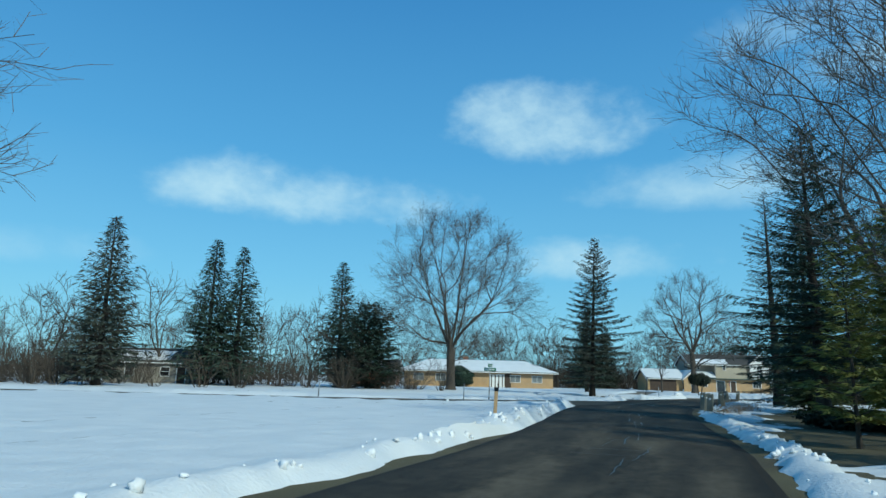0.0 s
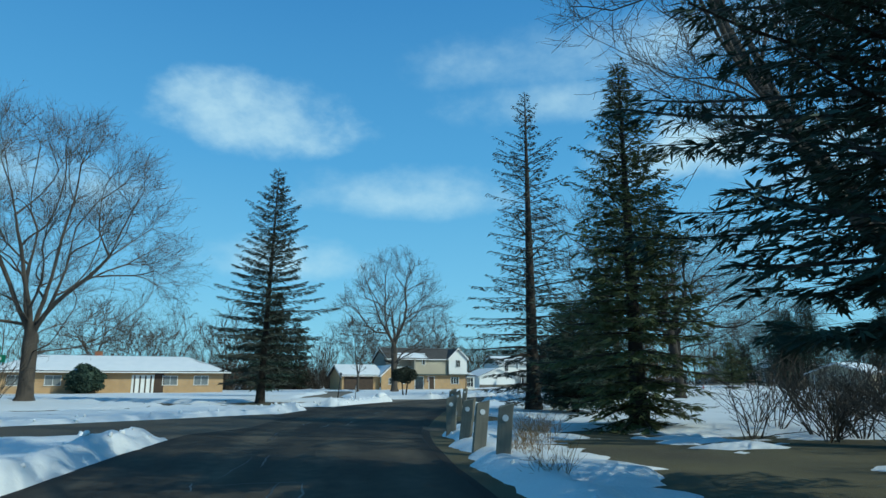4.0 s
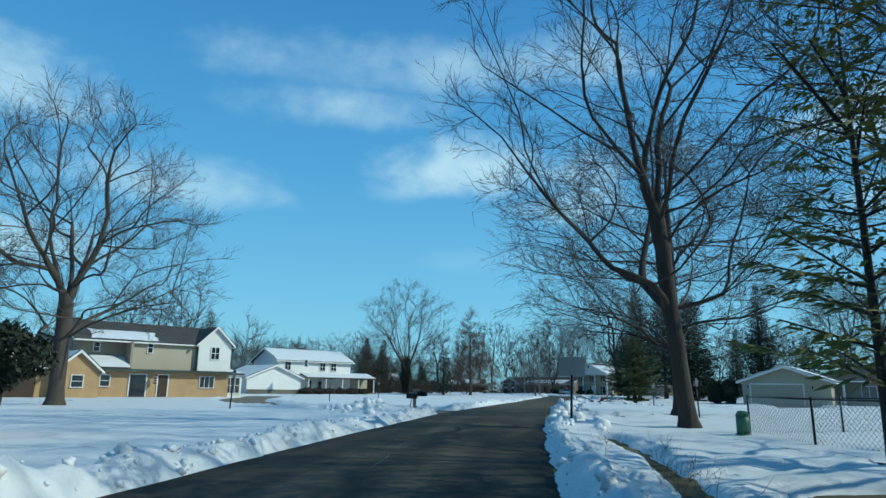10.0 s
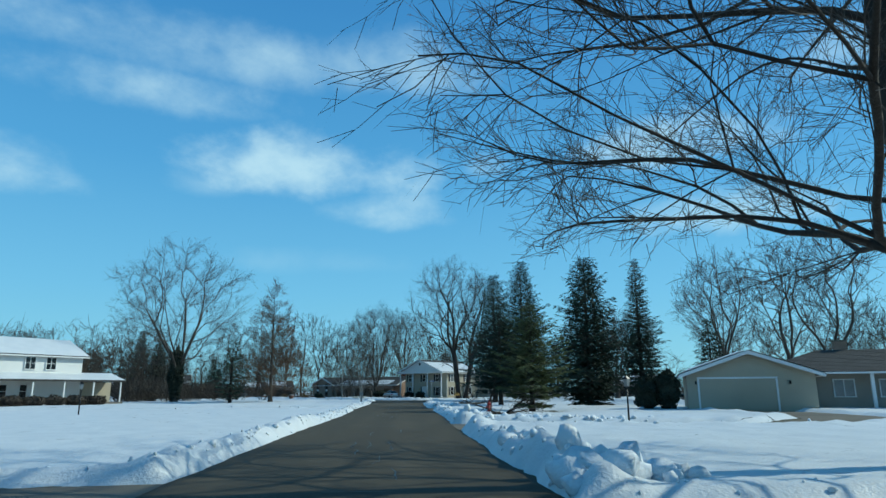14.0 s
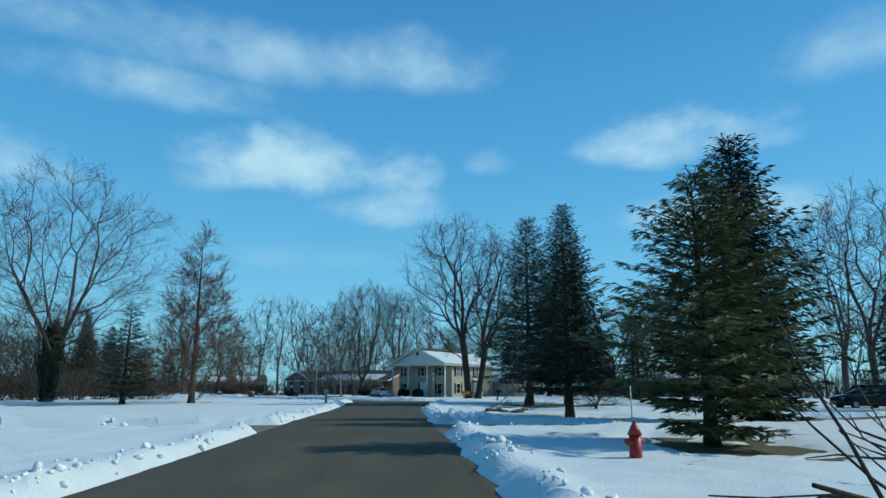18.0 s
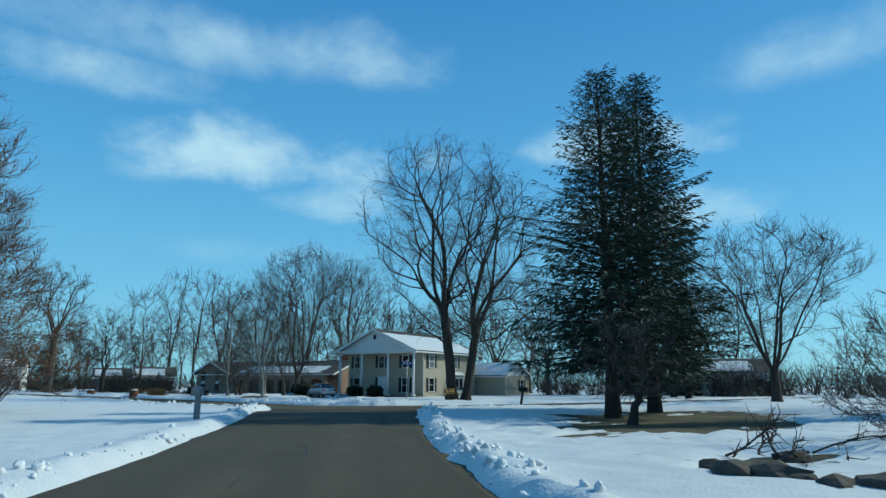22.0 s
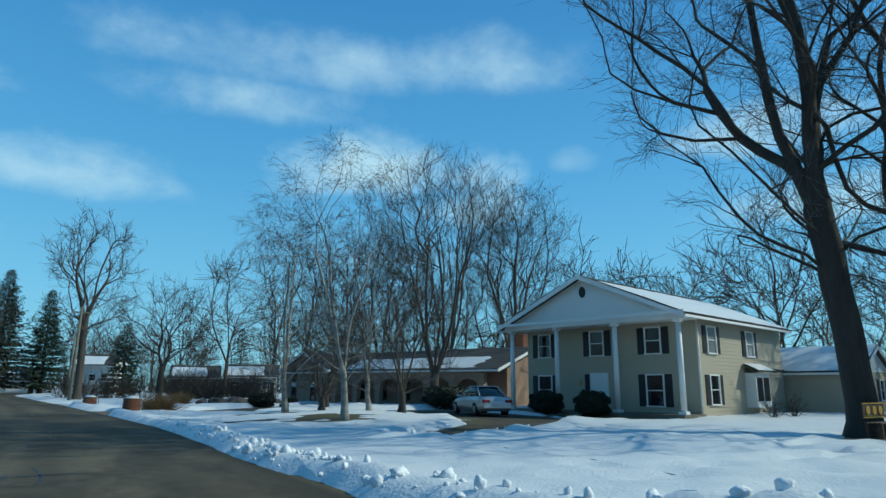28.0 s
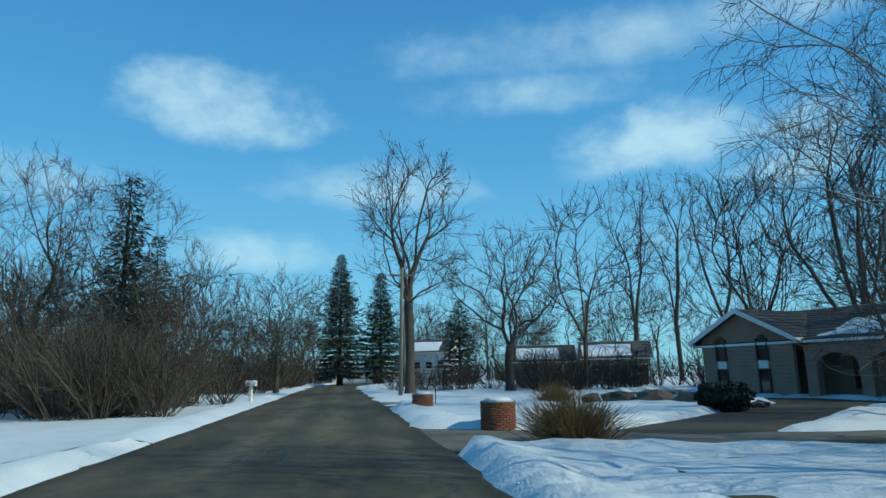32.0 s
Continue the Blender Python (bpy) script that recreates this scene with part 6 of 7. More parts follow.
woods("woods", row((-120, 10), (-60, 60), 17, 7, 9, 15) + row((-75, 70), (-30, 108), 14, 6, 9, 15) + row((-45, 95), (-18, 128), 10, 4, 8, 13), "grey-brown leafless woods behind the ranch house", M_BRUSH, 71)
woods("woods", row((16, 178), (36, 200), 11, 3, 7, 10) + row((-30, 125), (10, 165), 13, 6, 10, 16) + row((4, 172), (34, 206), 15, 4, 9, 14) + row((20, 218), (38, 252), 12, 4, 10, 15), "leafless woods behind the white house", M_BRUSH, 72)
woods("woods", row((50, 209), (46, 262), 17, 1.6, 7.5, 11) + row((36, 282), (84, 286), 14, 1.0, 10, 14) + row((34, 214), (26, 262), 12, 3, 9, 14) + row((30, 285), (110, 290), 22, 9, 12, 19) + row((36, 276), (78, 280), 14, 3, 8, 12) + row((85, 225), (125, 200), 17, 6, 12, 19), "leafless woods at the end of the street", M_BRUSH, 73)
woods("woods", row((115, 190), (150, 120), 18, 8, 12, 18) + row((150, 120), (110, 60), 19, 8, 12, 19) + row((110, 60), (45, 20), 18, 8, 10, 17), "tall leafless woods behind the eastern gardens", M_BRUSH, 74)
woods("woods", row((-78, -8), (-34, 34), 16, 2.5, 8, 12), "grey-brown leafless trees beyond the side street", M_BRUSH, 76)
woods("woods", row((45, 20), (40, -60), 9, 6, 9, 14) + row((-120, 10), (-70, -60), 11, 8, 10, 15), "leafless trees round the first bend", M_BRUSH, 75)


def spots(p, q, n, w):
    return [(p[0] + (q[0] - p[0]) * (k + _rs.rand()) / n + _rs.normal(0, w), p[1] + (q[1] - p[1]) * (k + _rs.rand()) / n + _rs.normal(0, w)) for k in range(n)]


thicket("brush", spots((57.0, 196.5), (40, 214), 34, 1.3) + spots((52, 206), (38, 230), 22, 2.0), "dense dark tangled brush along the lot edge", M_BRUSH, 81, 110, 1.4, 4.2, 0.017)
thicket("brush", spots((50, 224), (47, 262), 22, 1.6) + spots((34, 283), (90, 287), 28, 1.2), "dense brown brush closing the far end of the lane", M_BRUSH, 89, 66, 1.6, 4.6, 0.03)
thicket("brush", spots((16, 5), (25, 26), 16, 1.2), "dark undergrowth behind the roadside spruces", M_BRUSH, 90, 66, 1.3, 2.6, 0.014)
thicket("brush", spots((72, 224), (92, 222), 20, 1.5) + spots((66, 228), (84, 236), 14, 2.0), "tangled leafless brush beside the sheds", M_BRUSH, 82, 80, 1.4, 3.4, 0.024)
thicket("brush", spots((-62, 84), (-20, 118), 24, 3) + spots((-36, 98), (-16, 122), 14, 2), "brown thicket behind the houses", M_BRUSH, 83, 105, 2.4, 6.2, 0.032)
thicket("brush", spots((-60, 12), (-24, 36), 22, 2.5) + spots((-80, -14), (-36, 10), 24, 3), "brown shrubs beyond the side street", M_BRUSH, 84, 84, 2.2, 4.6, 0.024)
thicket("brush", spots((14, 168), (58, 208), 26, 2.5) + spots((28, 166), (46, 170), 12, 1.5), "brown thicket behind snowy lawns", M_BRUSH, 85, 70, 2.4, 4.2, 0.03)
thicket("brush", spots((118, 182), (142, 130), 24, 2.5) + spots((120, 166), (132, 142), 14, 2) + spots((120, 110), (100, 70), 16, 3), "leafless undergrowth behind gardens", M_BRUSH, 86, 84, 2.4, 4.8, 0.03)
thicket("brush", spots((8.6, 2), (10.4, 16), 8, 0.4) + spots((15, 2), (17, 8), 4, 0.6), "dry weeds under the spruces", M_GRASS, 87, 60, 0.5, 0.7, 0.005)
thicket("brush", spots((10, 41), (16.5, 56), 12, 0.35), "dead weeds along the ditch", M_GRASS, 88, 16, 0.35, 0.6, 0.004)

# a dense grey belt of distant trees closes the view
for _k, (_p, _q, _n) in enumerate([((-130, 30), (-78, 92), 15), ((-78, 97), (-28, 138), 14), ((-28, 140), (14, 186), 13), ((8, 190), (24, 262), 14), ((18, 292), (112, 300), 22), ((100, 246), (136, 212), 12), ((132, 205), (166, 125), 18), ((160, 112), (118, 50), 16), ((-128, 20), (-80, -62), 14)]):
    woods("woods", row(_p, _q, _n + 2, 3.0, 8.5, 13.5), "distant belt of grey leafless trees", M_BRUSH, 210 + _k, PROTO_FAR)
    thicket("brush", spots(_p, _q, _n, 2.5), "low brush under the distant trees", M_BRUSH, 310 + _k, 57, 3.2, 5.4, 0.065)

# further single trees and conifers
conifer(-38.3, 4.6, "tall grey-green spruce beyond the side street", 101, 14.5, 4.2, M_NEEDLE_G, dense=1.5, spray=0.8, clump=0.48)
conifer(-42.8, 19.6, "tall green spruce among leafless trees", 102, 16, 4.0, M_NEEDLE, dense=1.5, spray=0.8, clump=0.48)
conifer(-40.0, 21.0, "green spruce beside its taller neighbour", 103, 15, 3.8, M_NEEDLE, dense=1.5, spray=0.8, clump=0.48)
conifer(-36.5, 34, "dark spruce behind a bushy yew", 104, 15.5, 3.8, M_NEEDLE, dense=1.5, spray=0.8, clump=0.48)
conifer(-30.4, 31.5, "very dark bushy spreading yew with rounded top", 105, 9.4, 4.6, M_NEEDLE_D, dense=1.7, sag=0.05, gap=0.34, bare=0.05, clump=0.5, shape=0.5, spray=1.1)
conifer(-27, 106.5, "tall green spruce behind the brick house drive", 106, 17.5, 4.8, M_NEEDLE, dense=1.3, spray=1.0, clump=0.48)
conifer(-23.5, 108, "spruce behind the brick house drive", 107, 13, 3.8, M_NEEDLE_D, dense=1.3, spray=1.0, clump=0.48)
bare_tree(-7.2, 79.5, "small leafless tree in front of the garage", 108, height=10.5, fork=0.22, crown=3.6, trunk=0.14, shape="vase", leaders=4, detail=0.6, levels=2, twig=0.013)
conifer(3, 160, "dark spruce rising behind the white house", 109, 14, 3.2, M_NEEDLE, spray=0.6, clump=0.48)
conifer(110, 152, "tall spruce across the street", 111, 13, 3.0, M_NEEDLE, spray=0.7, clump=0.48)
conifer(114, 156, "tall spruce across the street", 112, 15, 3.2, M_NEEDLE, spray=0.7, clump=0.48)
conifer(43.5, 226, "tall dark pine above the brush", 114, 13, 3.0, M_NEEDLE, spray=0.7, clump=0.48)
conifer(47, 214, "tall ragged pine above the brush", 115, 14.5, 3.0, M_NEEDLE_G, bare=0.3, spray=0.9, clump=0.48)
conifer(86, 262, "far spruce behind the sheds", 116, 11, 2.6, M_NEEDLE, spray=0.6, clump=0.48)
bare_tree(53, 228, "leafless tree over the brush", 117, height=11, fork=0.2, crown=4.8, trunk=0.2, leaders=3, detail=0.6, levels=2, twig=0.014)
bare_tree(40, 216, "tall leafless tree behind the brush", 1180, height=17, fork=0.2, crown=5.5, trunk=0.26, leaders=3, wiggle=1.0, detail=0.8, levels=2, twig=0.014)
bare_tree(44.5, 219, "tall leafless tree behind the brush", 118, height=17, fork=0.2, crown=5.5, trunk=0.26, leaders=3, wiggle=1.0, detail=0.8, levels=2, twig=0.014)
for _k, (_x, _y, _h) in enumerate([(100, 118, 22), (108, 124, 22), (97, 108, 21), (90, 100, 20), (118, 166, 13), (112, 172, 12)]):
    bare_tree(_x, _y, "tall leafless tree behind the garage", 120 + _k, height=_h, fork=0.22, crown=5.5, trunk=0.32, shape="tall", leaders=3, spread=0.35, wiggle=1.0, detail=0.7, levels=2, twig=0.016)
bare_tree(105.5, 141.5, "broad leafless tree with dark upswept limbs across the gardens", 127, M_BARK_DARK, height=15.5, fork=0.16, crown=7.4, trunk=0.36, shape="vase", leaders=6, spread=0.55, up=0.4, detail=0.9, levels=3, twig=0.013)
bare_tree(67.3, 121.9, "large rounded leafless shrub on a snowy lawn", 128, M_BARK_DARK, height=3.7, fork=0.05, crown=2.2, trunk=0.09, leaders=8, spread=0.7, detail=0.7, twig=0.007)
bare_tree(70.0, 131.7, "low crooked leafless tree beside tall spruces", 126, M_BARK_DARK, height=4.5, fork=0.2, crown=2.2, trunk=0.14, leaders=2, wiggle=1.6, detail=0.4, levels=2)
for _k, (_x, _y, _h, _r) in enumerate([(104, 154, 10.5, 3.2), (84, 110, 9.5, 3.0)]):
    conifer(_x, _y, "dark green spruce behind the corner gardens", 190 + _k, _h, _r, M_NEEDLE_D, dense=1.2, sag=0.3, clump=0.5, spray=0.8)
# ---- street furniture and small things ----
def guard_post(x, y, seed):
    rs = random.Random(seed)
    ob = thing("guard_post", pose(x, y, 0, rs.uniform(-5, 5), rs.uniform(-9, 9), rs.uniform(-15, 15)), "weathered grey wooden guard post with a slanted top and reflector", "post", "guard posts along the bend")
    w, d, h = 0.26, 0.2, 1.05
    bm = bmesh.new()
    vs = add_box(bm, (0, 0, h / 2 - 0.1), (w, d, h + 0.2), bevel=0.012)
    for v in vs:
        if v.co.z > h * 0.9:
            v.co.z += 0.09 * (v.co.x / w) - 0.02
    part("body", bm, M_POST, ob)
    bm = bmesh.new()
    bmesh.ops.create_cone(bm, cap_ends=True, segments=16, radius1=0.055, radius2=0.055, depth=0.012)
    bmesh.ops.transform(bm, matrix=Matrix.Translation((0, -d / 2 - 0.01, h * 0.78)) @ Matrix.Rotation(radians(90), 4, "X"), verts=bm.verts)
    part("reflector", bm, M_WHITE, ob, "round pale reflector")
    return ob


for _k, (_x, _y) in enumerate([(8.5, 5.7), (8.1, 7.6), (7.8, 9.6), (7.4, 12.0), (7.45, 22.3), (6.95, 24.9), (6.9, 28.5), (7.0, 30.6), (7.4, 33.9)]):
    guard_post(_x, _y, _k)


_c = thing("guard_cable", pose(0, 0, 0), "dark wire cable sagging between weathered guard posts", "cable")
for (_ax, _ay), (_bx, _by) in zip([(7.45, 22.3), (6.95, 24.9), (6.9, 28.5), (7.0, 30.6)], [(6.95, 24.9), (6.9, 28.5), (7.0, 30.6), (7.4, 33.9)]):
    _u = np.linspace(0, 1, 9)
    _pts = np.stack([_ax + 0.12 + (_bx - _ax) * _u, _ay + (_by - _ay) * _u, 0.62 - 1.5 * _u * (1 - _u)], 1)
    _V, _F = skin_many([(_pts[None], np.full((1, 9), 0.022), 5)])
    fast_mesh("cable_span", _V, _F, M_BLACK, _c)


def lamp_post(x, y, h=2.1, lean=(0, 0)):
    ob = thing("lamp_post", pose(x, y, 0, lean[0], lean[1], 0), "slim black garden lamp post with a glass lantern", "lamp post", "garden lamp posts")
    tube("pole", (0, 0, -0.2), (0, 0, h - 0.42), 0.042, 0.035, M_BLACK, ob)
    box("collar", (0, 0, h - 0.42), (0.14, 0.14, 0.04), M_BLACK, ob)
    box("lantern", (0, 0, h - 0.24), (0.15, 0.15, 0.3), M_CURTAIN, ob, "frosted glass lantern", taper=1.35)
    bm = bmesh.new()
    bmesh.ops.create_cone(bm, cap_ends=True, segments=4, radius1=0.17, radius2=0.02, depth=0.16)
    bmesh.ops.transform(bm, matrix=Matrix.Translation((0, 0, h)) @ Matrix.Rotation(radians(45), 4, "Z"), verts=bm.verts)
    part("cap", bm, M_BLACK, ob)


for _x, _y, _h, _l in ((-4.2, 52.6, 2.2, (0, 6)), (7.0, 78.0, 2.2, (0, 3)), (15.6, 99, 2.1, (0, 0)), (32.0, 70.2, 2.1, (0, -3)), (41.0, 86.6, 2.0, (0, 0)), (23, 112, 2.0, (0, 0))):
    lamp_post(_x, _y, _h, _l)

# street signs at the first corner
_s = thing("street_sign", pose(-6.7, 13.1, 0, 0, 2, 0), "steel post with two crossed green street name signs", "street sign")
tube("post", (0, 0, -0.2), (0, 0, 2.5), 0.03, 0.03, M_STEEL, _s)
for _z, _a, _n in ((2.15, 12, 3), (2.42, 95, 2)):
    _b = box("blade", (0, 0, _z), (0.85, 0.012, 0.22), M_GREEN, _s, "green street name sign", rz=radians(_a))
    for _i in range(_n):
        box("lettering", (math.cos(radians(_a)) * (-0.26 + 0.26 * _i * (2 / (_n - 1)) * 0.9 if _n > 1 else 0), math.sin(radians(_a)) * (-0.26 + 0.26 * _i * (2 / (_n - 1)) * 0.9), _z), (0.2, 0.02, 0.09), M_WHITE, _b, "", rz=radians(_a))
_s = thing("marker_stake", pose(3.0, -7.3, 0, 0, 3, 20), "raw wooden stake with a dark cap in the snowbank", "stake")
box("stake_body", (0, 0, 0.5), (0.12, 0.12, 1.2), M_STAKE, _s, bevel=0.01)
box("cap", (0, 0, 1.13), (0.15, 0.15, 0.14), M_BLACK, _s, bevel=0.015)
for _x, _y in ((-4.4, 9.4), (-7.2, 10.2), (-16, 6.0), (-0.6, 41.5)):
    _s = thing("marker_post", pose(_x, _y, 0, 0, 2, 0), "thin grey steel marker post in the snow", "post")
    tube("pole", (0, 0, -0.2), (0, 0, 1.15), 0.035, 0.035, M_STEEL, _s)
    tube("cap", (0, 0, 1.15), (0, 0, 1.22), 0.045, 0.02, M_BLACK, _s)

# panel on a post by the drive
_s = thing("yard_panel", pose(19.2, 61.8, 0, 0, 2, -38), "back of a grey yard panel on a dark steel post", "sign")
tube("post", (0, 0, -0.2), (0, 0, 2.0), 0.045, 0.045, M_BLACK, _s)
box("panel", (0, 0, 2.3), (1.0, 0.05, 0.75), M_GREY, _s, "plain grey panel", bevel=0.01)
_b = box("brace", (0, 0.05, 2.0), (0.08, 0.06, 0.5), M_BLACK, _s)


def mailbox_body(name, c, parent, material, rz=0.0, l=0.5, w=0.2, h=0.22):
    bm = bmesh.new()
    prof = [(-w / 2, 0), (w / 2, 0), (w / 2, h * 0.55)] + [(w / 2 * math.cos(a), h * 0.55 + h * 0.45 * math.sin(a)) for a in np.linspace(0.3, math.pi - 0.3, 7)] + [(-w / 2, h * 0.55)]
    f = [bm.verts.new((x, -l / 2, z)) for x, z in prof]
    g = [bm.verts.new((x, l / 2, z)) for x, z in prof]
    bm.faces.new(f), bm.faces.new(g)
    for i in range(len(prof)):
        bm.faces.new((f[i], f[(i + 1) % len(prof)], g[(i + 1) % len(prof)], g[i]))
    bmesh.ops.transform(bm, matrix=Matrix.Translation(c) @ Matrix.Rotation(rz, 4, "Z"), verts=bm.verts)
    ob = part(name, bm, material, parent)
    d = Matrix.Translation(c) @ Matrix.Rotation(rz, 4, "Z")
    p = d @ Vector((0, -l / 2 - 0.012, h * 0.45))
    box("door", p, (w * 0.92, 0.02, h * 0.8), material, ob, "", rz=rz)
    p = d @ Vector((w / 2 + 0.012, 0.05, h * 0.7))
    box("flag", p, (0.012, 0.16, 0.05), M_RED, ob, "", rz=rz)
    return ob


_s = thing("twin_mailbox", pose(16.9, 75.4, 0, 0, 0, -28), "two dark mailboxes on one grey wooden post with chain brace", "mailbox")
box("post", (0, 0, 0.55), (0.16, 0.16, 1.4), M_POST, _s, bevel=0.012)
box("post_top", (0.05, 0, 1.3), (0.45, 0.1, 0.1), M_POST, _s, bevel=0.01)
mailbox_body("mailbox_body", (-0.12, -0.2, 0.82), _s, M_BLACK, radians(75), 0.55, 0.28, 0.3)
mailbox_body("mailbox_body", (0.42, 0.1, 0.95), _s, M_BLACK, radians(70), 0.5, 0.24, 0.3)
tube("chain", (-0.28, -0.05, 0.0), (-0.1, -0.05, 1.25), 0.022, 0.022, M_BLACK, _s, "black chain brace", 6)
_s = thing("mailbox", pose(57.3, 141.8, 0, 0, 0, -35), "moulded grey mailbox on a matching wide post", "mailbox")
box("post", (0, 0, 0.5), (0.2, 0.22, 1.3), M_GREY, _s, bevel=0.02, taper=0.9)
mailbox_body("mailbox_body", (0, -0.08, 1.0), _s, M_GREY, 0.0, 0.62, 0.3, 0.34)
_s = thing("mailbox", pose(78.2, 145.2, 0, 0, 14, 0), "dark mailbox on a leaning black post by the street", "mailbox")
box("post", (0, 0, 0.5), (0.12, 0.12, 1.3), M_BLACK, _s, bevel=0.01)
mailbox_body("mailbox_body", (0.05, 0, 1.05), _s, M_BLACK, radians(20), 0.52, 0.26, 0.3)
_s = thing("mailbox", pose(56.2, 210.5, 0, 0, 0, 80), "pale mailbox on a square post beside the lane", "mailbox")
box("post", (0, 0, 0.45), (0.16, 0.16, 1.1), M_WHITE, _s, bevel=0.015)
mailbox_body("mailbox_body", (0, 0, 0.95), _s, M_WHITE, 0.0, 0.55, 0.26, 0.3)

# hydrant with marker rod
_s = thing("fire_hydrant", pose(45.0, 101.0, 0.02), "faded red fire hydrant standing in snow", "hydrant")
tube("barrel", (0, 0, -0.2), (0, 0, 0.55), 0.13, 0.12, M_RED, _s, n=14)
tube("bonnet", (0, 0, 0.55), (0, 0, 0.74), 0.15, 0.06, M_RED, _s, n=14)
tube("nut", (0, 0, 0.74), (0, 0, 0.82), 0.035, 0.03, M_RED, _s, n=6)
for _a in (0, 90, 180):
    _c, _d = math.cos(radians(_a)), math.sin(radians(_a))
    tube("outlet", (0.1 * _c, 0.1 * _d, 0.42), (0.22 * _c, 0.22 * _d, 0.42), 0.06, 0.06, M_RED, _s, n=10)
tube("marker_rod", (0.1, 0.12, 0.5), (0.12, 0.14, 1.5), 0.012, 0.01, M_STEEL, _s)


def branch_pile(x, y, z, seed, count, size):
    rs = np.random.RandomState(seed)
    ob = thing("branch_pile", pose(x, y, z), "pile of cut dark branches on the snow", "branches")
    for k in range(count):
        n = 6
        d = np.array([[rs.uniform(0.2, 1), rs.uniform(-0.5, 0.5), rs.uniform(0.05, 0.5)]]) * (1 if k % 4 else -0.8)
        A, R = strands(rs, np.array([[rs.uniform(-0.8, 0.3), rs.uniform(-0.6, 0.6), 0.05]]), d, np.array([rs.uniform(1.4, 3.2) * size]), np.array([0.05 * size]), np.array([0.012]), n, 0.22, -0.05)
        Q, E = along(A, rs.rand(1, 14))
        E = swing(rs, E, 0.4 + 0.7 * rs.rand(14), rs.rand(14) * 6.283)
        B, S = strands(rs, Q, E, rs.uniform(0.3, 1.2, 14) * size, np.full(14, 0.014), np.full(14, 0.005), 3, 0.25, 0.0)
        limb = None
        for a, r, s in [(A, R, 6)] + [(B[i : i + 1], S[i : i + 1], 3) for i in range(14)]:
            V, F = skin_many([(a, r, s)])
            V[:, 2] = np.maximum(V[:, 2], 0.0)
            if limb is None:
                limb = fast_mesh("branch", V, F, M_BARK_DARK, ob)
            else:
                fast_mesh("twig", V, F, M_BARK_DARK, limb)


branch_pile(39.9, 93.4, 0.3, 61, 11, 1.0)
branch_pile(59.6, 122.4, 0.3, 62, 4, 0.45)
branch_pile(62.0, 122.2, 0.15, 63, 5, 0.5)


def stone(x, y, r, seed, parent=None, z=0.0, squash=0.6, material=None, label="rounded grey-brown field stone half in snow"):
    rs = random.Random(seed)
    bm = bmesh.new()
    bmesh.ops.create_icosphere(bm, subdivisions=2, radius=r)
    a = rs.uniform(0, 6)
    for v in bm.verts:
        k = 1 + 0.42 * noise.noise(v.co * (1.5 / r) + Vector((seed, a, 0))) + 0.14 * noise.noise(v.co * (4.0 / r) + Vector((a, seed, 0)))
        v.co = Vector((v.co.x * k * 1.25, v.co.y * k, v.co.z * k * squash))
    bmesh.ops.transform(bm, matrix=Matrix.Translation((x, y, z + r * squash * 0.45)) @ Matrix.Rotation(a, 4, "Z"), verts=bm.verts)
    ob = part("stone", bm, material or M_STONE, parent, "" if parent else label, smooth=False)
    if parent is None:
        tagged(ob, label, "stone", "garden stones")


for _k, (_x, _y, _r) in enumerate([(59.2, 122.9, 0.26), (58.7, 122.3, 0.37), (58.85, 121.75, 0.38), (58.65, 121.35, 0.24), (58.55, 120.9, 0.29), (59.1, 120.4, 0.36), (61.6, 122.6, 0.3), (73.5, 205, 0.5), (74.6, 204.4, 0.6), (76.0, 203.6, 0.7), (77.2, 202.6, 0.6), (78.3, 201.4, 0.5), (79.0, 204, 0.5), (75.4, 206.5, 0.5), (72.2, 207.0, 0.6), (77.5, 200.0, 0.35), (78.6, 199.6, 0.3), (95.4, 176.2, 0.0)][:17]):
    stone(_x, _y, _r, _k + 1)

# chain-link fence and its green cabinet
_f = thing("chain_fence", pose(0, 0, 0), "low chain-link fence with black posts behind the ditch", "fence")
_fp = [(21.0, 45.5), (21.4, 49.6), (22.0, 53.6), (23.6, 57.6), (27.5, 57.4), (32, 56.6), (37, 55.6)]
for _x, _y in _fp:
    tube("fence_post", (_x, _y, -0.2), (_x, _y, 1.35), 0.035, 0.035, M_BLACK, _f)
for (_ax, _ay), (_bx, _by) in zip(_fp[:-1], _fp[1:]):
    tube("rail", (_ax, _ay, 1.28), (_bx, _by, 1.28), 0.022, 0.022, M_BLACK, _f)
    _n = int(math.dist((_ax, _ay), (_bx, _by)) / 0.16)
    _bm = bmesh.new()
    for _i in range(-7, _n):
        for _d in (1, -1):
            f0, f1 = max(0.0, _i / _n), min(1.0, (_i + 7.5) / _n)
            z0 = 0.1 + 1.15 * ((f0 * _n - _i) / 7.5)
            z1 = 0.1 + 1.15 * ((f1 * _n - _i) / 7.5)
            if _d < 0:
                z0, z1 = 1.35 - z0, 1.35 - z1
            add_tube(_bm, (_ax + (_bx - _ax) * f0, _ay + (_by - _ay) * f0, z0), (_ax + (_bx - _ax) * f1, _ay + (_by - _ay) * f1, z1), 0.005, 0.005, 3)
    part("mesh_panel", _bm, M_STEEL, _f, "wire mesh")
_s = thing("utility_cabinet", pose(22.4, 56.6, 0, 0, 0, 10), "green round-topped utility pedestal by the fence", "utility box")
tube("base", (0, 0, -0.1), (0, 0, 0.16), 0.24, 0.24, M_UTIL, _s, n=16)
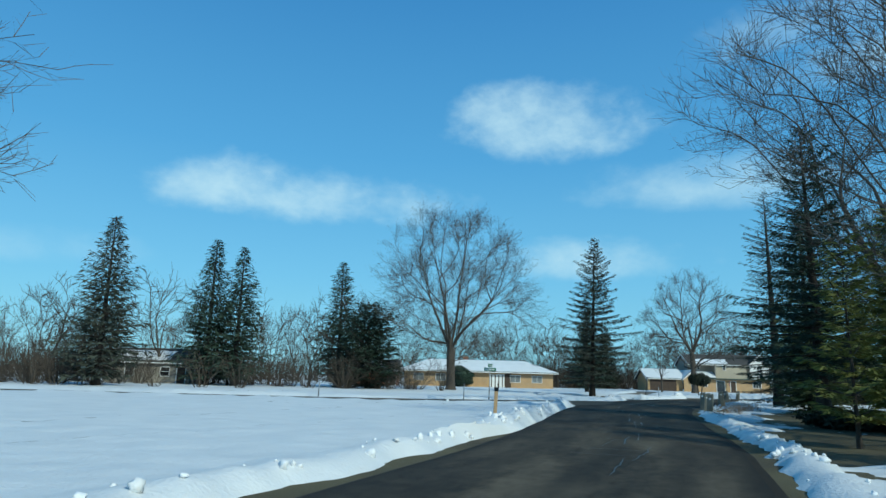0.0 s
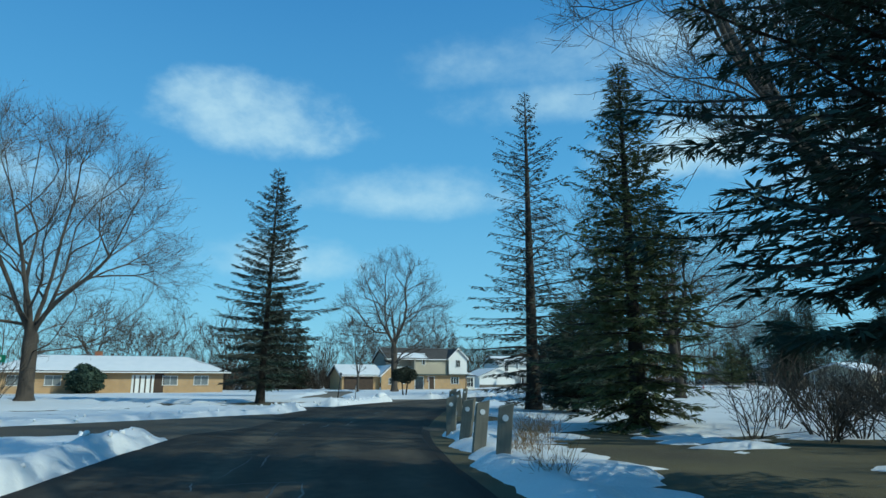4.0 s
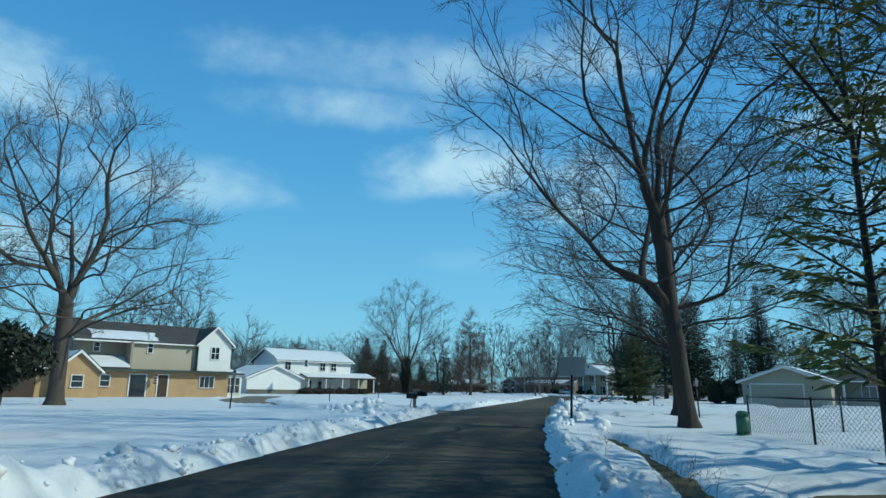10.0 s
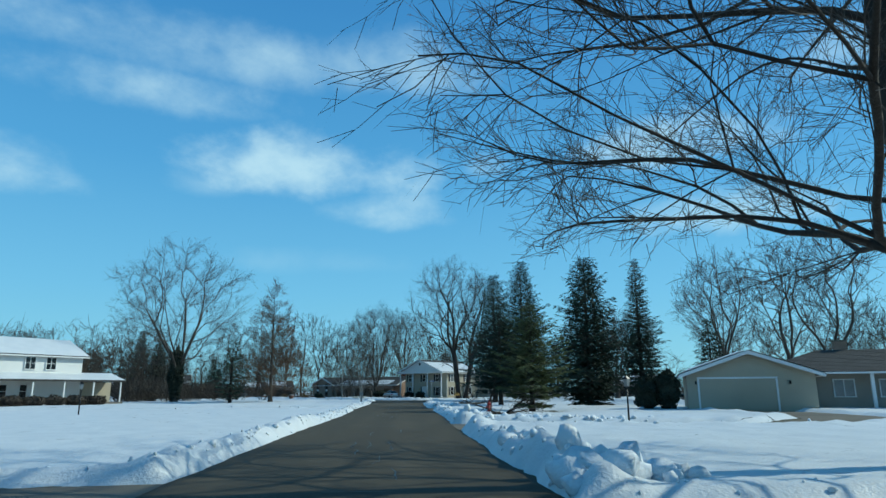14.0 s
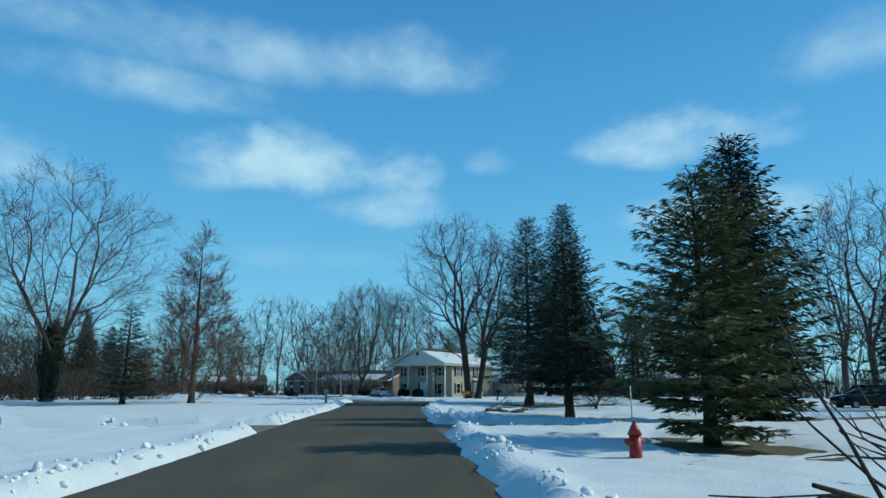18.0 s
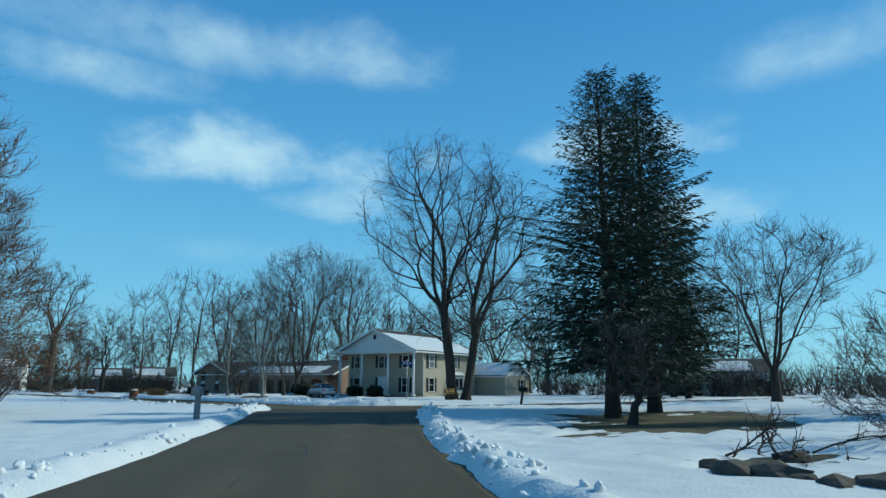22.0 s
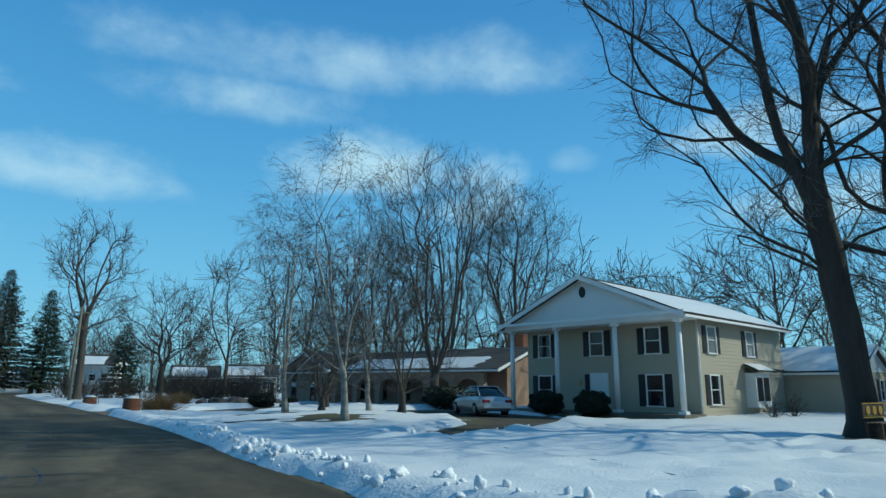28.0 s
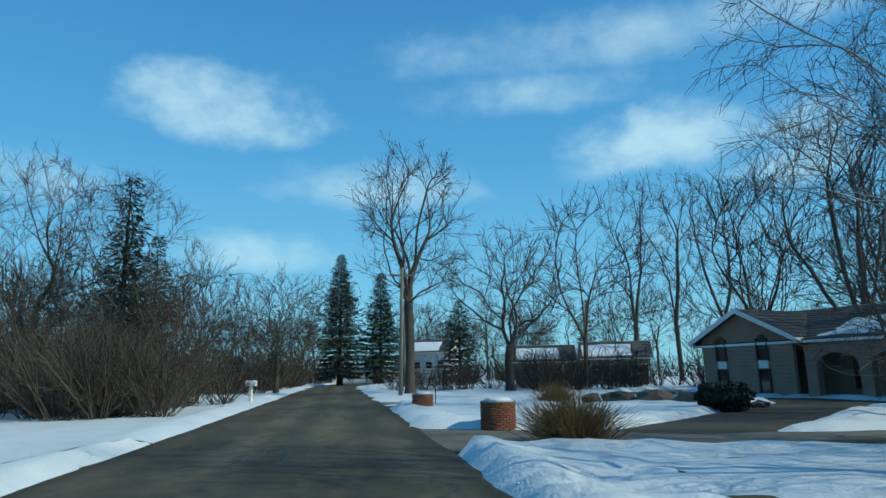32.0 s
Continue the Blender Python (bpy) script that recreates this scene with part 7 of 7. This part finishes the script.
tube("body", (0, 0, 0.16), (0, 0, 0.72), 0.2, 0.2, M_UTIL, _s, n=16)
tube("lid", (0, 0, 0.72), (0, 0, 0.86), 0.22, 0.12, M_UTIL, _s, n=16)

# shrubs
shrub(14.7, 39.1, "huge dark clipped yew bush beside bare ground", 131, 2.25, 2.25, 4.7, M_HEDGE, "yew_bush", 0.065, 22000, "shrub", top=1.25)
_t = thing("topiary_tree", pose(1.2, 58.5, 0), "small flat-topped clipped evergreen tree on twin stems", "tree")
for _d in (-0.12, 0.14):
    tube("stem", (_d, 0, -0.1), (_d * 2.2, 0.05, 1.5), 0.085, 0.06, M_BARK_DARK, _t)
_rs2 = np.random.RandomState(77)
_n = 5200
_a, _u = _rs2.rand(_n) * 6.283, _rs2.rand(_n) * 2 - 1
_P = np.stack([np.cos(_a) * np.sqrt(1 - _u**2), np.sin(_a) * np.sqrt(1 - _u**2), _u], 1)
_P = _P * (0.6 + 0.45 * _rs2.rand(_n, 1) ** 0.5) * (1 + 0.2 * np.sin(_P[:, :1] * 6) * np.sin(_P[:, 1:2] * 5 + 2)) * [1.2, 1.15, 0.72] + [0, 0, 2.1]
_d1, _d2 = unit(_rs2.normal(0, 1, (_n, 3))), unit(_rs2.normal(0, 1, (_n, 3)))
fast_mesh("crown", np.stack([_P - _d1 * 0.1, _P + _d2 * 0.05, _P + _d1 * 0.1, _P - _d2 * 0.05], 1).reshape(-1, 3), np.arange(_n * 4).reshape(-1, 4), M_HEDGE, _t, "dense dark clipped foliage", smooth=False)
shrub(14.6, 0.6, "low dark spreading juniper under the spruce", 132, 2.0, 1.3, 0.6, M_HEDGE, leaf=0.10, count=4200)
for _k, (_x, _y, _r, _h) in enumerate([(89.1, 181.5, 0.85, 1.25), (89.9, 178.5, 0.85, 1.25), (76.6, 198.0, 0.9, 0.95), (87.5, 190.5, 1.6, 1.6), (80.5, 205.2, 0.5, 0.5)]):
    shrub(_x, _y, "round dark clipped shrub by the house front", 140 + _k, _r, _r, _h, M_HEDGE, leaf=0.08, count=3400, top=1.2)
for _k in range(6):
    shrub(18.5 + _k * 1.9, 143.6 + 0.7 * _k, "brownish foundation shrub under the porch", 150 + _k, 1.1, 0.9, 1.1, M_BRUSH, leaf=0.1, count=1400)
shrub(-38.5, 70.2, "dark rounded evergreen bush at the ranch house", 160, 2.0, 1.8, 3.4, M_NEEDLE, leaf=0.16, count=4200)
for _k, (_x, _y) in enumerate([(96.8, 173.0), (99.0, 173.4)]):
    thicket("bare_shrub", [(_x, _y)], "small leafless shrub against the side wall", M_BARK_DARK, 170 + _k, 26, 0.12, 1.3, 0.016)


def grass_tuft(x, y, h, n, seed, label, r=0.55):
    rs = np.random.RandomState(seed)
    ob = thing("ornamental_grass", pose(x, y, 0.05), label, "grass")
    P = rs.normal(0, r * 0.38, (n, 3)) * [1, 1, 0]
    D = np.concatenate([P[:, :2] * 1.1 + rs.normal(0, 0.22, (n, 2)), np.ones((n, 1))], 1)
    A, R = strands(rs, P, D, h * rs.uniform(0.6, 1.1, n), np.full(n, 0.009), np.full(n, 0.003), 4, 0.1, -0.14)
    V, F = skin_many([(A, R, 3)])
    fast_mesh("blade_clump", V, F, M_GRASS, ob)


grass_tuft(69.4, 188.4, 1.0, 1300, 180, "large clump of dry tan ornamental grass at the drive", 0.7)
grass_tuft(72.0, 205.5, 1.0, 600, 181, "clump of dry ornamental grass behind brick pillars", 0.7)


def brick_pillar(x, y, r=0.52, h=0.95, top=True):
    """A round pillar of bricks laid on the bend, flat cap with snow."""
    ob = thing("brick_pillar", pose(x, y, 0), "low round red brick pillar with a snow cap", "pillar", "brick drive pillars")
    tube("core", (0, 0, -0.2), (0, 0, h - 0.02), r - 0.03, r - 0.03, M_MORTAR, ob, n=24)
    me = None
    rows, n = 11, 16
    for j in range(rows):
        for i in range(n):
            if me is None:
                bm = bmesh.new()
                add_box(bm, (0, 0, 0), (2 * math.pi * r / n - 0.014, 0.09, h / rows - 0.014), bevel=0.005)
                bmesh.ops.recalc_face_normals(bm, faces=bm.faces)
                me = bpy.data.meshes.new("brick")
                bm.to_mesh(me)
                bm.free()
                me.materials.append(M_BRICK_R)
            a = 2 * math.pi * (i + 0.5 * (j % 2)) / n
            b = new("brick", me)
            b.parent = ob
            b.matrix_local = Matrix.Translation((math.sin(a) * (r - 0.035), -math.cos(a) * (r - 0.035), h * (j + 0.5) / rows)) @ Matrix.Rotation(a, 4, "Z")
    tube("cap", (0, 0, h), (0, 0, h + 0.05), r + 0.02, r + 0.02, M_CONCRETE, ob, n=24)
    tube("snow_cap", (0, 0, h + 0.05), (0, 0, h + 0.15), r - 0.02, r - 0.2, M_SNOW, ob, n=20)


brick_pillar(68.2, 192.2, 0.45, 0.66)
brick_pillar(65.9, 201.2, 0.42, 0.6)
_s = thing("address_post", pose(66.4, 202.0, 0), "thin dark rod standing behind a brick pillar", "post")
tube("rod", (0, 0, -0.1), (0, 0, 1.6), 0.02, 0.02, M_BLACK, _s)


def utility_pole(x, y, h, label):
    ob = thing("utility_pole", pose(x, y, 0, 0, 1, 0), label, "utility pole")
    tube("pole", (0, 0, -0.3), (0, 0, h), 0.14, 0.1, M_POST, ob, n=10)
    box("crossarm", (0, 0, h - 0.5), (1.6, 0.1, 0.12), M_POST, ob)
    for k in (-0.7, 0.0, 0.7):
        tube("insulator", (k, 0, h - 0.44), (k, 0, h - 0.28), 0.035, 0.025, M_GREY, ob)
    return ob


utility_pole(64.0, 215.6, 8.2, "tall weathered wooden utility pole beside the lane")
utility_pole(62.4, 244, 7.6, "weathered wooden utility pole further along the lane")
_w = thing("power_line", pose(0, 0, 0), "thin power lines sagging across the lane", "cable")
for _z, _p, _q in ((4.3, (64.0, 215.6), (30, 212)), (4.0, (64.0, 215.6), (30, 213)), (6.8, (64.0, 215.6), (62.4, 244))):
    _t2 = np.linspace(0, 1, 16)
    _pts = np.stack([_p[0] + (_q[0] - _p[0]) * _t2, _p[1] + (_q[1] - _p[1]) * _t2, _z - 1.2 * _t2 * (1 - _t2)], 1)
    _V, _F = skin_many([(_pts[None], np.full((1, 16), 0.014), 4)])
    fast_mesh("wire", _V, _F, M_BLACK, _w)

# bench with round medallions between the twin trees
_b = thing("garden_bench", pose(87.6, 162.6, 0.05, 0, 0, 8), "small dark bench with gold medallion backrest under the trees", "bench")
for _x in (-0.65, 0.65):
    for _y in (-0.2, 0.2):
        box("leg", (_x, _y, 0.2), (0.07, 0.07, 0.42), M_DARKWOOD, _b)
    box("armrest", (_x, 0, 0.62), (0.07, 0.5, 0.05), M_GOLD, _b, bevel=0.01)
for _k in range(4):
    box("seat_slat", (0, -0.18 + 0.12 * _k, 0.43), (1.45, 0.1, 0.035), M_DARKWOOD, _b, bevel=0.005)
box("backrest", (0, 0.24, 0.78), (1.45, 0.05, 0.42), M_DARKWOOD, _b, bevel=0.01)
for _z in (0.58, 0.99):
    box("gold_rail", (0, 0.205, _z), (1.5, 0.03, 0.035), M_GOLD, _b)
for _x in (-0.42, 0.0, 0.42):
    _bm = bmesh.new()
    bmesh.ops.create_cone(_bm, cap_ends=True, segments=16, radius1=0.13, radius2=0.13, depth=0.03)
    bmesh.ops.transform(_bm, matrix=Matrix.Translation((_x, 0.2, 0.79)) @ Matrix.Rotation(radians(90), 4, "X"), verts=_bm.verts)
    part("medallion", _bm, M_GOLD, _b)

_s = thing("street_sign", pose(77.1, 155.4, 0, 0, 0, 0), "steel post with blue street name sign in the snowbank", "street sign")
tube("post", (0, 0, -0.2), (0, 0, 3.0), 0.032, 0.032, M_STEEL, _s)
for _z, _a in ((2.95, -35), (3.12, 50)):
    _b2 = box("blade", (0, 0, _z), (0.8, 0.012, 0.2), M_BLUE, _s, "blue street name sign", rz=radians(_a))
    for _i in (-1, 0, 1):
        box("lettering", (_i * 0.22 * math.cos(radians(_a)), _i * 0.22 * math.sin(radians(_a)), _z), (0.15, 0.02, 0.08), M_WHITE, _b2, "", rz=radians(_a))


def car(m, label, paint, suv=False, snow=False):
    """Lofted body; local +x is the nose."""
    ob = thing("car", m, label, "car")
    L, W, H = (4.6, 1.78, 1.44) if not suv else (4.7, 1.86, 1.72)
    belt = 0.92 if not suv else 1.08

    def loft(name, stations, material, parent, lab=""):
        bm = bmesh.new()
        rings = []
        for x, hw, z0, z1, tuck in stations:
            prof = [(-hw * 0.9, z0), (-hw, z0 + (z1 - z0) * 0.3), (-hw * 0.985, z0 + (z1 - z0) * 0.72), (-hw * tuck, z1), (0, z1 + 0.025), (hw * tuck, z1), (hw * 0.985, z0 + (z1 - z0) * 0.72), (hw, z0 + (z1 - z0) * 0.3), (hw * 0.9, z0)]
            rings.append([bm.verts.new((x, y, z)) for y, z in prof])
        for a, b in zip(rings[:-1], rings[1:]):
            for i in range(9):
                bm.faces.new((a[i], a[(i + 1) % 9], b[(i + 1) % 9], b[i]))
        bm.faces.new(rings[0]), bm.faces.new(rings[-1])
        return part(name, bm, material, parent, lab, smooth=True)

    hw = W / 2
    hood = 0.80 if not suv else 1.0
    loft("body", [(-L / 2, hw * 0.82, 0.38, belt - 0.12, 0.86), (-L / 2 + 0.12, hw * 0.94, 0.26, belt, 0.88), (-L / 2 + 0.8, hw, 0.2, belt + 0.02, 0.9), (0.0, hw, 0.2, belt, 0.93), (0.9, hw, 0.2, belt - 0.03, 0.92), (1.6, hw * 0.97, 0.22, hood, 0.86), (L / 2 - 0.18, hw * 0.88, 0.26, hood - 0.1, 0.82), (L / 2, hw * 0.72, 0.34, hood - 0.26, 0.8)], paint, ob)
    rear = -1.75 if not suv else -2.15
    loft("cabin", [(rear, hw * 0.80, belt - 0.02, belt + 0.03, 0.9), (rear + (0.75 if not suv else 0.25), hw * 0.76, belt - 0.02, H - 0.04, 0.76), (-0.3, hw * 0.78, belt - 0.02, H, 0.78), (0.25, hw * 0.78, belt - 0.02, H - 0.05, 0.77), (1.15, hw * 0.82, belt - 0.06, belt - 0.02, 0.9)], M_GLASS, ob, "dark tinted greenhouse")
    bm = bmesh.new()
    add_box(bm, (-0.45, 0, H + 0.005), (1.2 if not suv else 2.0, W * 0.66, 0.05), bevel=0.02)
    for s in (-1, 1):
        for x0, z0, x1, z1 in ((rear + 0.05, belt, rear + (0.72 if not suv else 0.25), H - 0.03), (-0.15, belt, -0.15, H - 0.02), (1.1, belt - 0.02, 0.22, H - 0.04)):
            add_tube(bm, (x0, s * hw * 0.80, z0), (x1, s * hw * 0.64, z1), 0.035, 0.035, 6)
    part("roof", bm, paint, ob, "painted roof and pillars")
    for x in (-L / 2 + 0.95, L / 2 - 0.9):
        for s in (-1, 1):
            wheel = new("wheel")
            wheel.parent = ob
            wheel.matrix_local = pose(x, s * (hw - 0.1), 0.32)
            bm = bmesh.new()
            bmesh.ops.create_cone(bm, cap_ends=True, segments=24, radius1=0.32, radius2=0.32, depth=0.2)
            bmesh.ops.transform(bm, matrix=Matrix.Rotation(radians(90), 4, "X"), verts=bm.verts)
            part("tyre", bm, M_RUBBER, wheel, smooth=False)
            bm = bmesh.new()
            bmesh.ops.create_cone(bm, cap_ends=True, segments=16, radius1=0.2, radius2=0.19, depth=0.02)
            bmesh.ops.transform(bm, matrix=Matrix.Translation((0, s * 0.105, 0)) @ Matrix.Rotation(radians(90), 4, "X"), verts=bm.verts)
            part("rim", bm, M_STEEL, wheel)
    for s in (-1, 1):
        box("tail_lamp", (-L / 2 + 0.06, s * hw * 0.66, belt - 0.2), (0.12, 0.42, 0.17), M_TAIL, ob, "red tail lamp", bevel=0.02)
        box("headlight", (L / 2 - 0.14, s * hw * 0.6, hood - 0.24), (0.16, 0.36, 0.14), M_CURTAIN, ob, "clear headlight", bevel=0.02)
        box("mirror", (0.75, s * (hw + 0.06), belt + 0.06), (0.14, 0.18, 0.12), paint, ob, bevel=0.02)
        for x in (-0.75, 0.3):
            box("door_handle", (x, s * (hw - 0.005), belt - 0.12), (0.18, 0.03, 0.03), paint, ob)
    box("number_plate", (-L / 2 - 0.005, 0, belt - 0.26), (0.03, 0.44, 0.14), M_WHITE, ob, "plain white rear plate")
    box("bumper", (-L / 2 + 0.02, 0, 0.46), (0.14, W * 0.86, 0.2), paint, ob, bevel=0.03)
    return ob


car(pose(84.6, 181.2, 0.05, 0, 0, 82), "silver sedan parked facing the house on the drive", M_PAINT)
car(pose(88.5, 114.5, 0.05, 0, 0, 150), "dark sport utility car parked behind a snow heap", M_PAINT_D, suv=True)


def shed(x, y, rz, L, D, eave, ridge, label, wall, roof_snow=0.1, name="shed", wins=2):
    h = thing(name, pose(x, y, 0.0, 0, 0, rz), label, "shed" if name == "shed" else "house")
    four_walls(h, 0, L, 0, D, eave, wall, 0.0, gables="sides", gh=ridge - eave)
    gable_roof(h, 0, L, 0, D, eave, ridge, M_SHINGLE, snow=roof_snow, over=0.35, patch=(0.05, 0.72, 0.08, 0.8))
    for k in range(wins):
        window(h, L * (k + 0.7) / (wins + 0.4), eave * 0.58, 0.9, 0.9)
    door(h, L * 0.9, 0.85, 1.95, material=M_DARKWOOD, z=0.0)
    return h


shed(73.7, 237.5, -8, 5.4, 5, 2.5, 3.9, "grey outbuilding with snowy roof behind brush", M_GREY)
shed(80.2, 238.5, -14, 6.4, 6, 2.7, 4.2, "low tan house with snowy roof behind tall trees", M_SIDING_T, name="far_house", wins=3)
shed(99, 225, -30, 14, 8, 2.8, 4.6, "brown house with snowy roof behind the trees", M_SIDING_T, name="far_house", wins=3)
shed(61.5, 271, -15, 6, 7, 4.6, 6.4, "pale two-storey house behind a blue spruce", M_SIDING_W, name="far_house", wins=3)
shed(30, 262, 20, 9, 7, 2.6, 4.2, "red house with snowy roof at the end of the lane", M_TERRA, name="far_house")
shed(44, 286, 0, 12, 7, 2.6, 4.2, "white house behind trees at the lane's end", M_WHITE, name="far_house", wins=3)
shed(124, 158, -55, 8, 7, 3.0, 4.6, "low white house far behind the spruces", M_SIDING_W, name="far_house", wins=3)
shed(-53, 15, 32, 9, 7, 2.4, 3.8, "brown cottage with a snowy roof behind spruces", M_SIDING_T, name="far_house")
shed(-44, 46, 30, 7, 6, 2.4, 3.8, "dark shed with pale door among trees", M_BRICK_R)
shed(42, 18, -70, 14, 8, 2.8, 4.4, "grey house with low snowy roof beyond a white lawn", M_GREY, name="far_house", wins=3)
for _k, (_x, _y) in enumerate([(59.0, 97.7), (58.1, 98.8)]):
    shrub(_x, _y, "tall dark evergreen shrub at the garage corner", 200 + _k, 0.9, 0.9, 2.9 - 0.5 * _k, M_HEDGE, leaf=0.11, count=2600)

# lumps of plowed snow along the banks
def snow_lumps():
    rs = np.random.RandomState(33)
    bm = bmesh.new()
    bmesh.ops.create_icosphere(bm, subdivisions=2, radius=1.0)
    bm.verts.ensure_lookup_table()
    U = np.array([v.co[:] for v in bm.verts])
    T = np.array([[v.index for v in f.verts] for f in bm.faces])
    bm.free()
    N = 70000
    path = np.array([eye[:2] for _, eye, _, _ in PATH])
    i = rs.randint(len(path), size=N)
    x = path[i, 0] + rs.normal(0, 5.5, N)
    y = path[i, 1] + rs.normal(0, 5.5, N)
    er, ed, bank = surf_fields(x, y)
    low = (x > 5.0) & (y < 40)
    e = np.where(low, er - 0.5, er)
    keep = ((e > 0.05) & (e < 1.25) & (ed > 0.1) & (rs.rand(N) < np.exp(-(((e - 0.55) / 0.45) ** 2)) * np.where(low, 0.35, 1.0) * (0.25 + 0.9 * vnoise(x, y, 6.0))))
    keep |= (ed > 0.05) & (ed < 0.8) & (er > 0.2) & (rs.rand(N) < 0.35)
    x, y = x[keep][:2100], y[keep][:2100]
    z = snow_height(x, y)
    ok = z > 0.02
    x, y, z = x[ok], y[ok], z[ok]
    n = len(x)
    size = 0.022 + 0.065 * rs.rand(n) ** 2.4
    V = U[None] * (1 + 0.11 * rs.normal(0, 1, (n, len(U), 1)).clip(-1.5, 1.5) + 0.22 * np.sin(U @ np.array([3.1, 2.3, 4.2]) + 6.3 * rs.rand(n, 1))[..., None]) * (size[:, None] * rs.uniform(0.7, 1.4, (n, 3)))[:, None]
    a = rs.rand(n) * 6.283
    c, s = np.cos(a)[:, None], np.sin(a)[:, None]
    V = np.stack([V[..., 0] * c - V[..., 1] * s + x[:, None], V[..., 0] * s + V[..., 1] * c + y[:, None], V[..., 2] + (z + size * 0.25)[:, None]], -1)
    F = T[None] + (np.arange(n) * len(U))[:, None, None]
    tagged(fast_mesh("snow_lumps", V.reshape(-1, 3), F.reshape(-1, 3), M_SNOWBANK), "broken lumps of plowed snow heaped on the verges", "snow", kind="stuff")


snow_lumps()


def snow_heap(x, y, rx, ry, n, seed, big=0.34):
    """Blocky chunks shoved up by the plow."""
    rs = np.random.RandomState(seed)
    ob = thing("snow_heap", pose(0, 0, 0), "blocky heap of plowed snow chunks beside the road", "snow heap", "plowed snow heaps")
    U, T = None, None
    bm = bmesh.new()
    bmesh.ops.create_icosphere(bm, subdivisions=2, radius=1.0)
    bm.verts.ensure_lookup_table()
    U = np.array([v.co[:] for v in bm.verts])
    T = np.array([[v.index for v in f.verts] for f in bm.faces])
    bm.free()
    for k in range(n):
        px, py = x + rs.normal(0, rx), y + rs.normal(0, ry)
        er, ed, _ = surf_fields(np.array([[px]]), np.array([[py]]))
        if min(er[0, 0], ed[0, 0]) < 0.25:
            continue
        z = float(snow_height(np.array([[px, px + 0.1]]), np.array([[py, py]]))[0, 0])
        s = big * rs.uniform(0.35, 1.15)
        q = rs.uniform(1.5, 3.0, 3)
        w = 1 + 0.16 * np.sin(U @ (q * 2.1) + k)[:, None] + 0.10 * np.sin(U @ (q[::-1] * 3.7) + 2 * k)[:, None] + rs.normal(0, 0.035, (len(U), 1))
        V = U * w * s * rs.uniform(0.75, 1.3, 3) + [px, py, z + s * 0.2]
        fast_mesh("chunk", V, T, M_SNOWBANK, ob)


snow_heap(25.6, 76.0, 0.9, 1.5, 64, 301, 0.27)
snow_heap(28.6, 80.2, 0.8, 1.4, 24, 302, 0.26)
snow_heap(19.4, 63.0, 0.8, 1.4, 44, 303, 0.2)
snow_heap(39.2, 91.6, 1.5, 0.5, 60, 304, 0.17)
snow_heap(42.5, 88.8, 1.4, 0.5, 36, 305, 0.16)
snow_heap(13.6, 74.6, 1.0, 1.6, 34, 306, 0.22)
snow_heap(51.5, 116.0, 1.3, 0.6, 22, 307, 0.24)
snow_heap(0.2, 41.0, 1.1, 0.7, 30, 309, 0.18)


def road_cracks():
    """Thin wandering cracks and tar seams on the flat crown of the old asphalt."""
    rs = np.random.RandomState(55)
    batches = []
    for line, z, y0, y1, count in (("main", 0.048, -20, 135, 95), ("cross", 0.056, 158, 240, 60)):
        P = np.array(ROADS[line], float)
        for _ in range(count):
            y = rs.uniform(y0, y1)
            k = int(np.clip(np.searchsorted(P[:, 1], y) - 1, 0, len(P) - 2)) if line == "main" else int(np.argmin(np.abs(P[5:, 1] - y))) + 4
            a, b = P[k, :2], P[k + 1, :2]
            d = (b - a) / np.hypot(*(b - a))
            c = a + d * np.clip((y - a[1]) / max(d[1], 0.3), 0, np.hypot(*(b - a)))
            nrm = np.array([-d[1], d[0]])
            L, across = rs.uniform(0.7, 3.2), rs.rand() < 0.4
            way = nrm if across else d
            L = min(L, 1.5) if across else L
            n = 10
            f = np.linspace(-0.5, 0.5, n)
            q = c + nrm * (0 if across else rs.uniform(-0.9, 0.9)) + way * L * f[:, None]
            q = q + (d if across else nrm) * (np.cumsum(rs.normal(0, 0.035, n)) * 0.8).clip(-0.2, 0.2)[:, None]
            w = rs.uniform(0.006, 0.018) * (1 - (2 * np.abs(f)) ** 3)
            side = np.array([-way[1], way[0]])
            V = np.concatenate([np.c_[q - side * w[:, None], np.full(n, z)], np.c_[q + side * w[:, None], np.full(n, z)]])
            i = np.arange(n - 1)
            batches.append((V, np.stack([i, i + 1, i + 1 + n, i + n], 1)))
    base, Vs, Fs = 0, [], []
    for V, F in batches:
        Vs.append(V), Fs.append(F + base)
        base += len(V)
    tagged(fast_mesh("road_cracks", np.concatenate(Vs), np.concatenate(Fs), M_BLACK, smooth=False), "dark cracks and tar seams in the old asphalt", "cracks", kind="stuff")


road_cracks()
